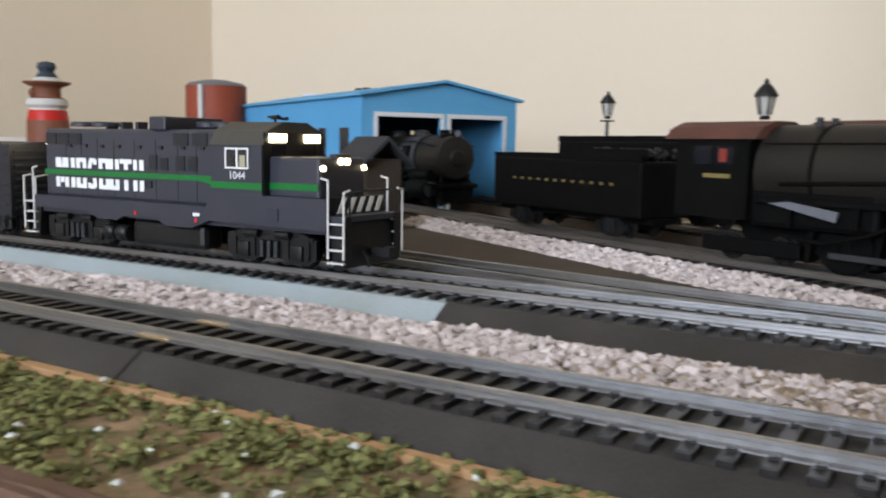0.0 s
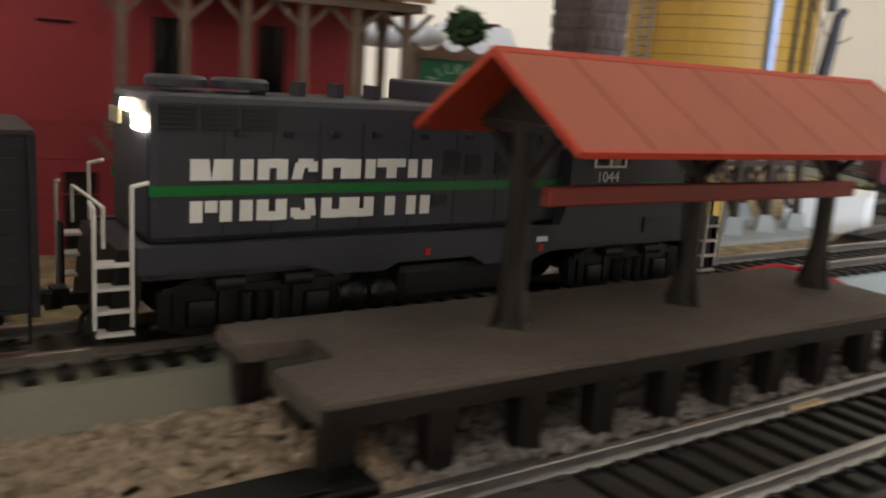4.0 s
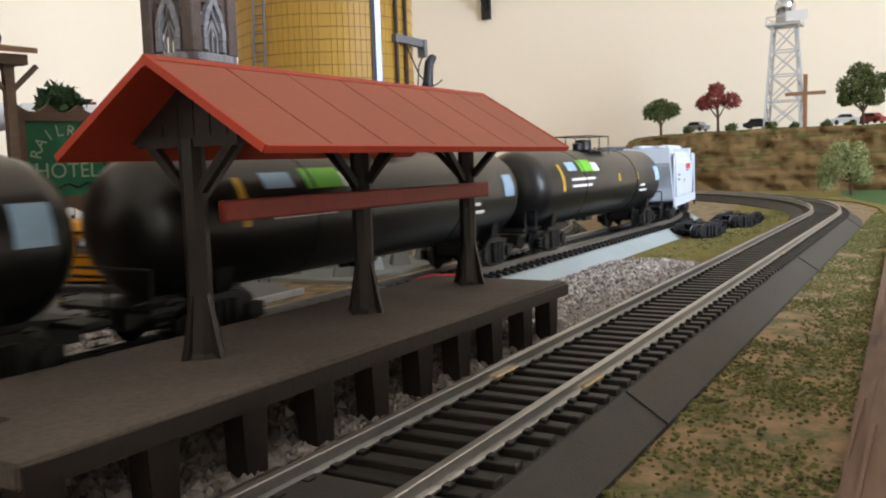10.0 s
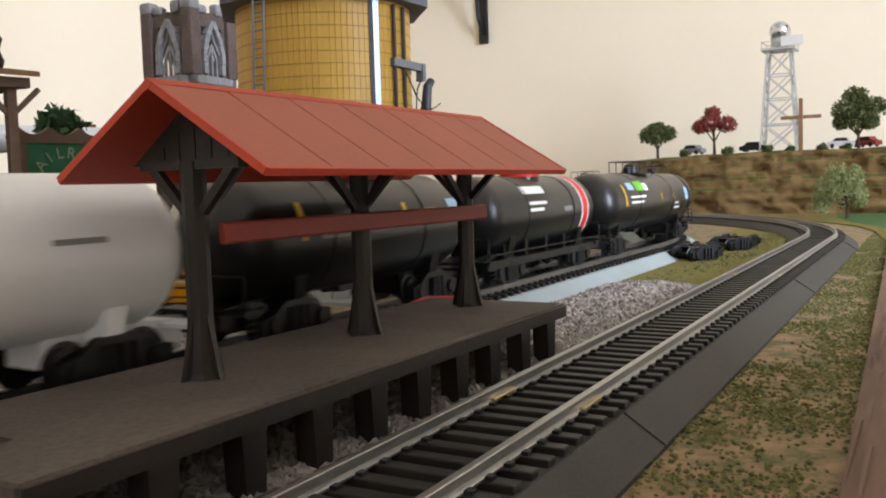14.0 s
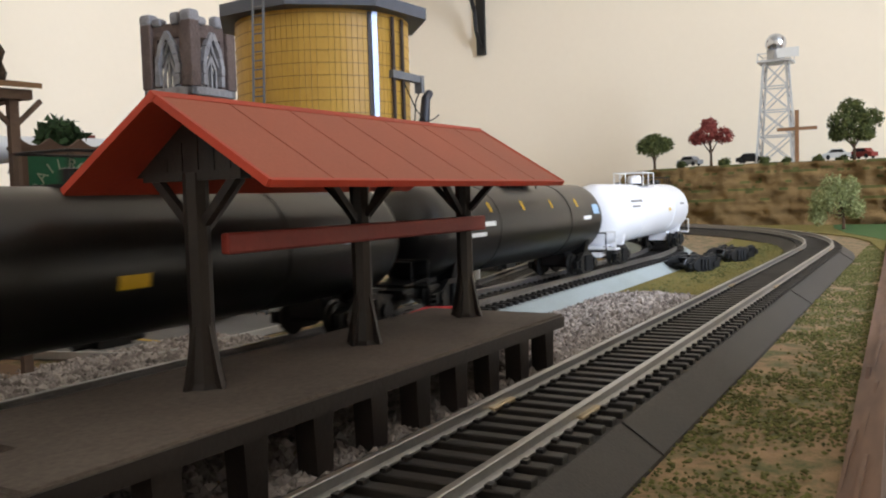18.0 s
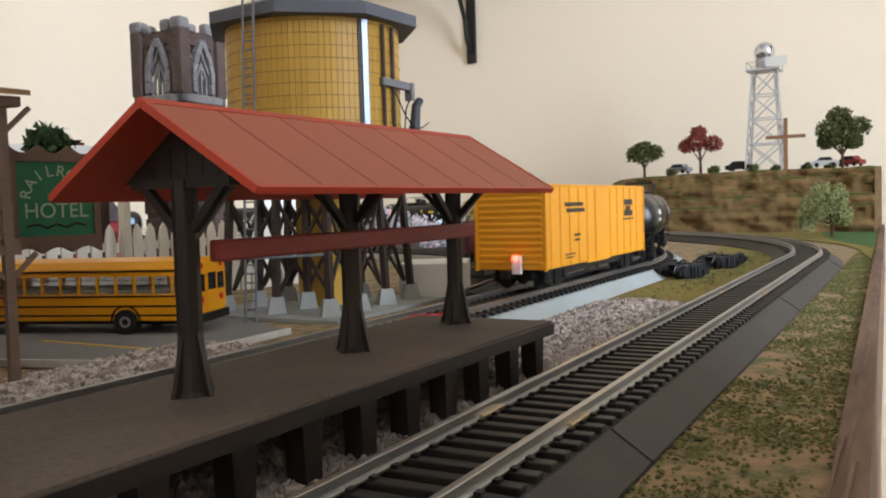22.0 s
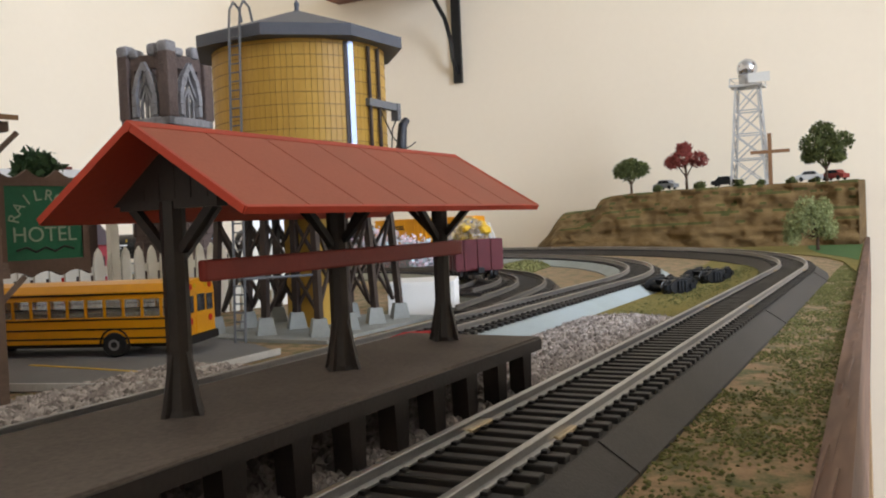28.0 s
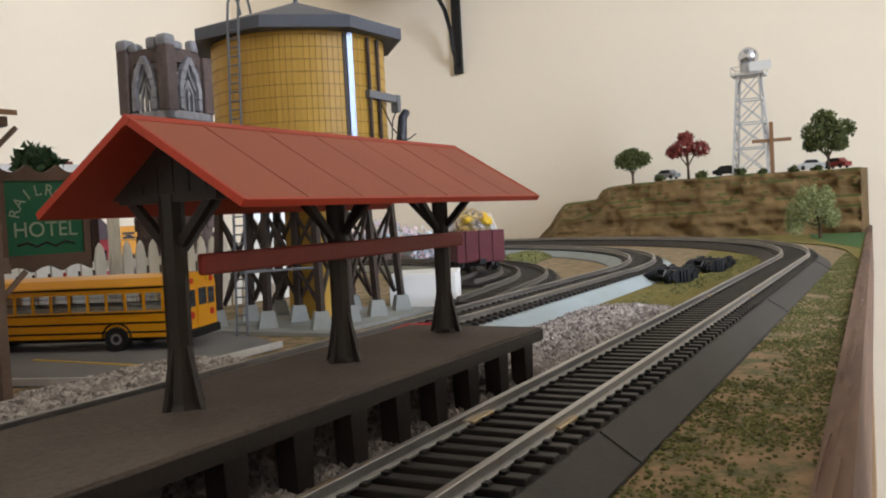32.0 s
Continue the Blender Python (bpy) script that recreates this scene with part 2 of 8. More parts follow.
PLATFORM = mat("weathered_grey_brown_plastic", (0.22, 0.187, 0.165), (0.060, 0.049, 0.043), rough=0.75, grain=900, coarse=28, bump=0.3)
POSTS = mat("dark_brown_plastic", (0.048, 0.037, 0.032), (0.024, 0.019, 0.017), rough=0.45, grain=900, coarse=90, bump=0.2)
ROOF_RED = mat("matt_orange_red_plastic", (0.52, 0.185, 0.125), (0.40, 0.135, 0.09), rough=0.6, grain=1400, coarse=25, bump=0.12)
ROOF_EDGE = mat("bright_red_roof_edge", (0.58, 0.10, 0.055), (0.48, 0.08, 0.045), rough=0.5, coarse=60)
SIGN_RED = mat("dull_red_plastic", (0.30, 0.055, 0.04), (0.22, 0.04, 0.03), rough=0.6, coarse=60)

# ---------- the room ----------
def slab(name, x0, x1, y0, y1, z0, z1, material, label):
    return solo(name, Shape().box(x0, x1, y0, y1, z0, z1), material, label, name.split("_")[0], kind="structure")


X0, X1, Y0, Y1, ZF, ZC = -1720, 1320, -2500, 1230, -760, 1640
slab("floor", X0, X1, Y0, Y1, ZF - 40, ZF, FLOORING, "worn brown carpet floor under the layout table")
slab("ceiling", X0, X1, Y0, Y1, ZC, ZC + 40, CEILING, "plain white painted ceiling of the room")
slab("wall_back", X0 - 60, X1 + 60, Y1, Y1 + 60, ZF, ZC, CREAM, "cream painted wall behind the model village")
slab("wall_side", X1, X1 + 60, Y0, Y1, ZF, ZC, CREAM, "cream painted wall behind the scenic hill")


def pierced_wall(name, axis, at, lo, hi, a, b, za, zb, label):
    """A wall with one window opening from a to b and za to zb."""
    s = Shape()
    for u0, u1, z0, z1 in ((lo, a, ZF, ZC), (b, hi, ZF, ZC), (a, b, ZF, za), (a, b, zb, ZC)):
        if axis == "y":
            s.box(u0, u1, at - 60, at, z0, z1)
        else:
            s.box(at - 60, at, u0, u1, z0, z1)
    return solo(name, s, CREAM, label, "wall", kind="structure")


pierced_wall("wall_front", "y", Y0, X0 - 60, X1 + 60, -900, 0, 120, 1400, "cream painted wall with a tall window")
slab("wall_left", X0 - 60, X0, Y0, Y1, ZF, ZC, CREAM, "plain cream painted side wall")
# Unseen slab added to shade the platform, standing in for the viewer's body.
slab("wall_pier", -305, 50, -400, -330, ZF, ZC, CREAM, "unseen cream slab added to shade the platform from the window")


def window(name, axis, at, a, b, za, zb):
    w = thing(name, "white painted window frame with clear panes", "window", kind="structure")
    s = Shape()
    t = 35
    for u0, u1, z0, z1 in ((a, a + t, za, zb), (b - t, b, za, zb), (a + t, b - t, za, za + t), (a + t, b - t, zb - t, zb), ((a + b) / 2 - 15, (a + b) / 2 + 15, za + t, zb - t)):
        if axis == "y":
            s.box(u0, u1, at - 45, at - 10, z0, z1)
        else:
            s.box(at - 45, at - 10, u0, u1, z0, z1)
    part("window_frame", s, WHITE_TRIM, w)
    return w


window("window_1", "y", Y0, -900, 0, 120, 1400)

# ---------- the layout table ----------
def edge_at(x):
    return -53.0 + 0.0265 * x


table = thing("layout_table", "large plywood layout table with a brown wooden edge", "table", kind="structure")


def ground_material():
    """Tan painted board with scattered turf, more of it along the front strip and the far end."""
    m = bpy.data.materials.new("scenic_ground")
    m.use_nodes = True
    t = m.node_tree
    L = t.links.new
    bsdf = t.nodes["Principled BSDF"]
    co = t.nodes.new("ShaderNodeTexCoord")

    def noise_node(scale, detail=5, rough=0.6):
        n = t.nodes.new("ShaderNodeTexNoise")
        n.inputs["Scale"].default_value, n.inputs["Detail"].default_value, n.inputs["Roughness"].default_value = scale, detail, rough
        L(co.outputs["Object"], n.inputs[0])
        return n.outputs[0]

    def ramp(src, lo, hi):
        r = t.nodes.new("ShaderNodeMapRange")
        L(src, r.inputs[0])
        r.inputs[1].default_value, r.inputs[2].default_value = lo, hi
        return r.outputs[0]

    def mixc(fac, a, b):
        n = t.nodes.new("ShaderNodeMix")
        n.data_type = "RGBA"
        L(fac, n.inputs[0])
        for i, v in ((6, a), (7, b)):
            if isinstance(v, tuple):
                n.inputs[i].default_value = rgb(v)
            else:
                L(v, n.inputs[i])
        return n.outputs[2]

    dirt = mixc(ramp(noise_node(260), 0.35, 0.65), (0.36, 0.235, 0.13), (0.28, 0.18, 0.10))
    turf = mixc(ramp(noise_node(700), 0.35, 0.65), (0.07, 0.08, 0.028), (0.15, 0.14, 0.055))
    cover = ramp(noise_node(95, 7, 0.72), 0.44, 0.60)
    L(mixc(cover, dirt, turf), bsdf.inputs["Base Color"])
    bsdf.inputs["Roughness"].default_value = 0.95
    bp = t.nodes.new("ShaderNodeBump")
    bp.inputs["Strength"].default_value, bp.inputs["Distance"].default_value = 0.6, 0.0006
    L(noise_node(800), bp.inputs["Height"])
    L(bp.outputs[0], bsdf.inputs["Normal"])
    return m


GROUND = ground_material()
part("ground", Shape().prism([(-1640, edge_at(-1640)), (1300, edge_at(1300)), (1300, 1225), (-1640, 1225)], "z", -6, 0), GROUND, table, "tan board with scattered green turf")
part("edge_board", Shape().prism([(-1640, edge_at(-1640) - 6), (1300, edge_at(1300) - 6), (1300, edge_at(1300)), (-1640, edge_at(-1640))], "z", -70, 1.6), WOOD_EDGE, table, "split brown wooden edge board")
rnd_edge = random.Random(77)
for k in range(46):
    x = -420 + 27 * k + rnd_edge.uniform(-9, 9)
    w, top = rnd_edge.uniform(8, 34), rnd_edge.uniform(1.9, 3.4)
    y = edge_at(x) - rnd_edge.uniform(0.6, 4.6)
    part("splinter", Shape().prism([(x - w, -1.0), (x + w, -1.0), (x + w * 0.6, top * 0.8), (x + w * 0.1, top), (x - w * 0.8, 1.4)], "y", y - rnd_edge.uniform(0.3, 0.9), y + 0.3), WOOD_EDGE, table)
part("frame_board", Shape().box(-1620, 1280, 2, 22, -96, -6), PLY, table)
for lx in (-1450, -700, 0, 700, 1250):
    for ly in (0, 1180):
        part("leg", Shape().box(lx - 20, lx + 20, ly - 20, ly + 20, ZF, -6), PLY, table)


# ---------- track ----------
def straight(x0, y0, x1, y1, step=20.0):
    n = max(2, int(math.hypot(x1 - x0, y1 - y0) / step))
    return [(x0 + (x1 - x0) * i / n, y0 + (y1 - y0) * i / n) for i in range(n + 1)]


def arc_left(x, y, heading, radius, degrees, step=15.0):
    n = max(3, int(abs(radians(degrees)) * radius / step))
    h, out = radians(heading), []
    cx, cy = x - math.sin(h) * radius, y + math.cos(h) * radius
    for i in range(1, n + 1):
        a = h + radians(degrees) * i / n
        out.append((cx + math.sin(a) * radius, cy - math.cos(a) * radius))
    return out


def frames_along(pts):
    out = []
    for i, p in enumerate(pts):
        a, b = pts[max(0, i - 1)], pts[min(len(pts) - 1, i + 1)]
        d = math.hypot(b[0] - a[0], b[1] - a[1])
        out.append((p, ((b[0] - a[0]) / d, (b[1] - a[1]) / d)))
    return out


def sweep(pts, prof, material, name, smooth=False):
    """A closed profile of (offset to the left, height) carried along a line, in millimetres."""
    verts, faces, n = [], [], len(prof)
    fr = frames_along(pts)
    for (px, py), (tx, ty) in fr:
        for o, z in prof:
            verts.append(((px - ty * o) * MM, (py + tx * o) * MM, z * MM))
    for i in range(len(fr) - 1):
        for j in range(n):
            k = (j + 1) % n
            faces.append((i * n + j, i * n + k, (i + 1) * n + k, (i + 1) * n + j))
    faces += [tuple(range(n))[::-1], tuple(range((len(fr) - 1) * n, len(fr) * n))]
    me = bpy.data.meshes.new(name)
    me.from_pydata(verts, [], faces)
    me.materials.append(material)
    b = bmesh.new()
    b.from_mesh(me)
    bmesh.ops.recalc_face_normals(b, faces=b.faces)
    b.to_mesh(me)
    b.free()
    return me


RAIL_PROFILE = [(-1.2, 7.4), (1.2, 7.4), (1.2, 7.8), (0.35, 8.2), (0.35, 9.0), (0.75, 9.25), (0.75, 9.9), (0.55, 10.0), (-0.55, 10.0), (-0.75, 9.9), (-0.75, 9.25), (-0.35, 9.0), (-0.35, 8.2), (-1.2, 7.8)]
TIE_MESH = Shape().box(-1.4, 1.4, -15.0, 15.0, 5.6, 7.5, bevel=0.25)
TIE_MESH.bm.verts.ensure_lookup_table()
for sy in (-1, 1):
    for d in (-1.9, 1.9):
        TIE_MESH.box(-0.8, 0.8, sy * (8.95 + d) - 0.6, sy * (8.95 + d) + 0.6, 7.4, 8.1)
TIE_MESH = TIE_MESH.mesh("tie", TIE)


def track(name, label, pts, bed, pitch=6.2, near=None, bed_half=(15.5, 21.0), bed_z=6.2, rail=None):
    """Two rails on ties on a roadbed along a line. near: the stretch of x in which every tie is a piece of its own."""
    tr = thing(name, label, "railway track", group="layout tracks", kind="structure")
    if bed:
        a, b = bed_half
        part("roadbed", sweep(pts, [(-b, 0.05), (b, 0.05), (b, 1.0), (a, bed_z), (-a, bed_z), (-b, 1.0)], bed, "roadbed"), bed, tr)
    for o in (-9.0, 9.0):
        part("rail", sweep(pts, [(q + o, z) for q, z in RAIL_PROFILE], rail or RAIL, "rail"), rail or RAIL, tr)
    far_v, far_f, gone, count = [], [], 0.0, 0
    fr = frames_along(pts)
    for (p, t), (q, _) in zip(fr[:-1], fr[1:]):
        seg = math.hypot(q[0] - p[0], q[1] - p[1])
        while gone < seg:
            x, y = p[0] + (q[0] - p[0]) * gone / seg, p[1] + (q[1] - p[1]) * gone / seg
            ang = math.degrees(math.atan2(t[1], t[0]))
            if near and near[0] < x < near[1] and count < 300:
                part("tie", TIE_MESH, TIE, tr, at=pose(x * MM, y * MM, 0, 0, 0, ang + random.uniform(-0.5, 0.5)))
                count += 1
            else:
                c, s = t
                base = len(far_v)
                for ux, uy, uz in ((-1.4, -15, 5.6), (1.4, -15, 5.6), (1.4, 15, 5.6), (-1.4, 15, 5.6), (-1.4, -15, 7.5), (1.4, -15, 7.5), (1.4, 15, 7.5), (-1.4, 15, 7.5)):
                    far_v.append(((x + ux * c - uy * s) * MM, (y + ux * s + uy * c) * MM, uz * MM))
                far_f += [tuple(base + i for i in f) for f in ((4, 5, 6, 7), (0, 1, 5, 4), (1, 2, 6, 5), (2, 3, 7, 6), (3, 0, 4, 7))]
            gone += pitch
        gone -= seg
    if far_v:
        me = bpy.data.meshes.new("ties")
        me.from_pydata(far_v, [], far_f)
        me.materials.append(TIE)
        tagged(part("ties", me, TIE, tr), kind="stuff")
    return tr


FRONT_X, FRONT_R = 457.0, 559.0
MID_Y, MID_X, MID_R = 92.0, 370.0, 450.0
LEFT_X = -1100.0
front_line = straight(-1600, 0, FRONT_X, 0) + arc_left(FRONT_X, 0, 0, FRONT_R, 180) + straight(FRONT_X - 20, 2 * FRONT_R, -1400, 2 * FRONT_R)
mid_line = straight(LEFT_X, MID_Y, MID_X, MID_Y) + arc_left(MID_X, MID_Y, 0, MID_R, 180) + straight(MID_X - 20, MID_Y + 2 * MID_R, LEFT_X, MID_Y + 2 * MID_R) + arc_left(LEFT_X, MID_Y + 2 * MID_R, 180, MID_R, 180)
front_track = track("front_track", "nickel silver track on black plastic roadbed along the table edge", front_line, BLACK_BED, near=(-420, 470), bed_half=(15.5, 23.2))
mid_track = track("middle_track", "nickel silver track on grey painted roadbed behind the platform", mid_line, GREY_BED, near=(-620, 370), bed_half=(17, 25), bed_z=6.0)
# the plastic seams and rail joiners between the sections of the front track
for jx in (-457.2, -228.6, 0.0, 228.6, 457.2):
    s = Shape()
    for sy in (-1, 1):
        s.prism([(sy * 15.7, 6.45), (sy * 23.4, 1.2), (sy * 23.4, 0.6), (sy * 15.3, 5.8)], "x", jx + 2.0, jx + 2.7)
    part("roadbed_seam", s, TIE, front_track)
    s = Shape()
    for sy in (-1, 1):
        s.box(jx - 5, jx + 5, sy * 9 - 1.5, sy * 9 + 1.5, 7.45, 8.4, bevel=0.2)
    part("rail_joiner", s, BRASS, front_track, "tarnished brass rail joiner")
BED_BLOCK = [(-26, 0.08), (26, 0.08), (26, 1.2), (17.5, 6.3), (-17.5, 6.3), (-26, 1.2)]
part("turnout_bed", sweep(straight(-430, MID_Y, -220, MID_Y), BED_BLOCK, BLACK_BED, "turnout_bed"), BLACK_BED, mid_track, "black plastic turnout base")

OLIVE_BED = mat("olive_grey_shade_and_siding_bed", (0.30, 0.29, 0.235), (0.215, 0.205, 0.155), rough=0.8, grain=1200, coarse=25, bump=0.3)
# Same grey roadbed; the warm shade here is put into an olive colour.
part("shaded_roadbed", sweep(straight(-220, MID_Y, 70, MID_Y), [(-25.4, 0.07), (25.4, 0.07), (25.4, 1.1), (17.3, 6.2), (-17.3, 6.2), (-25.4, 1.1)], OLIVE_BED, "shaded_roadbed"), OLIVE_BED, mid_track, "roadbed stretch with warm shade put into an olive-grey colour")

# yard lead that slants back to the engine house, and the track behind it
yard_a = straight(-870, 500, -387, 220) + straight(-370, 211, -205, 135) + straight(-185, 131, -118, 131)
track("yard_track", "yard track on dark roadbed leading to the engine house", yard_a, BROWN_BED, bed_half=(16, 22))
yard_b = straight(-840, 640, -542, 418) + straight(-525, 408, -192, 196)
track("yard_track", "second yard track on dark roadbed before the engine house", yard_b, BROWN_BED, bed_half=(16, 22))

yard_c = straight(-800, 215, -470, 132) + straight(-455, 129, -360, 113) + straight(-345, 111, -270, 104)
track("yard_track", "branch track on brown cork joining the middle track", yard_c, BROWN_BED, bed_half=(15, 18), bed_z=5.9)
for o in (-9.0, 9.0):
    part("switch_rail", sweep(straight(-265, 103.4 + o, -120, 94.5 + o), [(q, z - 0.25) for q, z in RAIL_PROFILE], RAIL, "switch_rail"), RAIL, mid_track)
solo("cork_sheet", Shape().prism([(-860, 250), (-464, 148), (-276, 114), (-301, 126), (-459, 226), (-674, 363)], "z", 0.0, 2.6), BROWN_BED, "dark brown cork sheet between the yard tracks", "cork sheet", kind="structure")
part("cork_strip", Shape().box(-1200, -150, -26.2, -23.3, 0.1, 1.6), TAN_BOARD, front_track, "thin tan cork strip along the roadbed")

# ---------- station platform ----------
def platform():
    p = thing("station_platform", "brown plastic station platform with an orange-red gabled roof", "platform", 0, 0, 0)
    pivot = Matrix.Translation((-0.040, 0.0498, 0))
    p.matrix_basis = pivot @ Matrix.Rotation(radians(-1.2), 4, "Z") @ pivot.inverted()
    deck = Shape()
    deck.prism([(-90, 26), (72, 25.4), (72, 69), (-91, 69), (-91, 56), (-78, 55.5), (-78, 44.2), (-90.5, 43.6)], "z", 12.6, 16.0)
    bmesh.ops.bevel(deck.bm, geom=deck.bm.edges[:], offset=0.45, segments=2, affect="EDGES")
    part("deck", deck, PLATFORM, p, "grey-brown moulded plank deck with a stair notch")
    # Soft shade on the deck's sides put into dark brown strips.
    for x0, x1, y0, y1 in ((-89.4, 71.4, 68.7, 69.35), (71.7, 72.35, 26.0, 68.4)):
        part("deck_edge_shade", Shape().box(x0, x1, y0, y1, 12.4, 15.4, bevel=0.2), POSTS, p, "plank edge strip with soft shade put into dark brown")
    part("deck_edge_shade", Shape().prism([(-89.4, 25.65), (71.4, 25.05), (71.4, 25.7), (-89.4, 26.3)], "z", 12.4, 15.4), POSTS, p, "plank edge strip with soft shade put into dark brown")
    for i, x in enumerate((-86, -68, -50, -33, -16, 0, 16, 32, 49, 65)):
        for y in (29.0, 65.5):
            leg = Shape()
            leg.prism([(x - 2.8, 12.7), (x + 2.8, 12.7), (x + 2.1, 0.0), (x - 2.1, 0.0)], "y", y - 2.2, y + 2.2)
            part("leg", leg, POSTS, p)
    steps = Shape()
    for k in range(3):
        steps.box(-90 + 4 * k, -85.5 + 4 * k, 41, 51, 2.5 + 3.2 * k, 3.8 + 3.2 * k)
    part("steps", steps, POSTS, p)
    for x in (-38.5, 11.2, 60.0):
        post = Shape()
        post.lathe([(4.0, 15.9), (3.3, 17.0), (2.5, 24.0), (2.3, 27), (2.3, 55)], 8, (x, 49.8, 0))
        for a in range(4):
            c, s = math.cos(a * math.pi / 2), math.sin(a * math.pi / 2)
            post.prism([(0.5, 15.9), (4.9, 15.9), (4.2, 18.2), (2.2, 27.5), (0.5, 27.5)], "y", -0.5, 0.5)
            vs = post.bm.verts[-10:]
            bmesh.ops.transform(post.bm, matrix=Matrix.Translation((x, 49.8, 0)) @ Matrix.Rotation(a * math.pi / 2, 4, "Z"), verts=vs)
        part("post", post, POSTS, p)
        for sy in (-1, 1):
            part("brace", Shape().beam((x, 49.8 + sy * 2, 46), (x, 49.8 + sy * 10.0, 54.0), 1.6, 1.6), POSTS, p)
        for sx in (-1, 1):
            if -45 < x + sx * 14 < 70:
                part("brace", Shape().beam((x + sx * 2, 49.8, 45), (x + sx * 11.5, 49.8, 54.2), 1.6, 1.6), POSTS, p)
        part("crossbeam", Shape().box(x - 1.3, x + 1.3, 37.5, 62.1, 53.6, 55.4), POSTS, p)
    part("ridge_beam", Shape().box(-36, 66, 48.4, 51.2, 62.0, 65.0), POSTS, p)
    for y in (37, 62.5):
        part("eave_beam", Shape().box(-36, 60, y - 0.9, y + 0.9, 55.4, 57.6), POSTS, p)
    for x in (-37.2, 61):
        gb = Shape().prism([(33.5, 54.6), (66.1, 54.6), (51.0, 65.4), (48.6, 65.4)], "x", x - 0.8, x + 0.8)
        part("gable_board", gb, POSTS, p)
        for k in range(7):
            y = 37.6 + k * 4
            h = 65 - abs(y - 49.8) * 0.72
            if h > 53:
                part("gable_batten", Shape().box(x - 1.0, x - 0.7, y - 0.25, y + 0.25, 55.0, h - 1.6), POSTS, p)
    for sy in (-1, 1):
        n = Vector((0, sy * 15.9, 25.8)).normalized()
        along = Vector((0, sy * 25.8, -15.9)).normalized()
        for k in range(7):
            xa, xb = -48 + k * 17.2, -48 + (k + 1) * 17.2
            a = Vector((0, 49.8, 69.0))
            b = a + along * 30.2
            sh = Shape()
            gap = 0.22 if k else 0.0
            pts = [a, b, b - n * 0.8, a - n * 0.8]
            sh.prism([(q.y, q.z) for q in pts], "x", xa + gap, xb - (0.22 if k < 6 else 0))
            part("roof_panel", sh, ROOF_RED, p, "orange-red ribbed roof panel" if k == 0 else "")
        # Brighter edge red on the lining makes up for light missing under the roof.
        part("roof_lining", Shape().prism([(q.y, q.z) for q in (a - n * 0.7, b - n * 0.7, b - n * 1.1, a - n * 1.1)], "x", -47.8, 72.2), ROOF_EDGE, p)
    for sy in (-1, 1):
        n = Vector((0, sy * 15.9, 25.8)).normalized()
        along = Vector((0, sy * 25.8, -15.9)).normalized()
        a = Vector((0, 49.8, 69.0))
        b = a + along * 30.2
        part("eave_edge", Shape().prism([(q.y, q.z) for q in (b - along * 0.5 + n * 0.2, b + along * 0.25 + n * 0.2, b + along * 0.25 - n * 1.15, b - along * 0.5 - n * 1.15)], "x", -48.2, 72.6), ROOF_EDGE, p, "bright red eave edge")
        for xa in (-48.6, 72.2):
            part("gable_edge", Shape().prism([(q.y, q.z) for q in (a + n * 0.25, b + n * 0.25, b - n * 1.15, a - n * 1.15)], "x", xa, xa + 0.8), ROOF_EDGE, p, "bright red gable edge")
    part("ridge_cap", Shape().prism([(48.6, 68.4), (49.8, 69.4), (51.0, 68.4), (49.8, 67.2)], "x", -48.7, 73.1), ROOF_EDGE, p)
    part("name_board", Shape().box(-36, 64, 44.9, 46.9, 40.0, 44.0, bevel=0.5), SIGN_RED, p, "blank dull red name board")
    for ob in p.children:
        if ob.name.startswith(("roof", "eave_edge", "gable_edge", "ridge_cap")):
            ob.matrix_basis = Matrix.Translation((-0.0002, 0, -0.0004)) @ Matrix.Diagonal((0.977, 1, 1, 1)) @ ob.matrix_basis
    return p


platform()


# ---------- the train ----------
LOCO_GREY = mat("satin_dark_grey_paint", (0.060, 0.062, 0.080), (0.046, 0.048, 0.062), rough=0.45, grain=1500, coarse=60, bump=0.05)
LOCO_DARK = mat("dark_louvre_paint", (0.030, 0.031, 0.038), rough=0.5)
LOCO_TOP = mat("olive_grey_roof_paint", (0.10, 0.095, 0.08), (0.065, 0.06, 0.052), rough=0.5, coarse=80)
GREEN = mat("bright_green_stripe_paint", (0.0, 0.21, 0.045), (0.0, 0.17, 0.035), rough=0.4, coarse=60)
WHITE = mat("white_lettering_paint", (0.80, 0.80, 0.79), (0.72, 0.72, 0.71), rough=0.45, coarse=90)
BLACK = mat("satin_black_plastic", (0.014, 0.014, 0.0145), (0.008, 0.008, 0.008), rough=0.45, coarse=90, bump=0.1)
TANK_BLACK = mat("semi_gloss_black_tank_paint", (0.018, 0.017, 0.017), (0.011, 0.011, 0.011), rough=0.32, coarse=30, grain=900, bump=0.04)


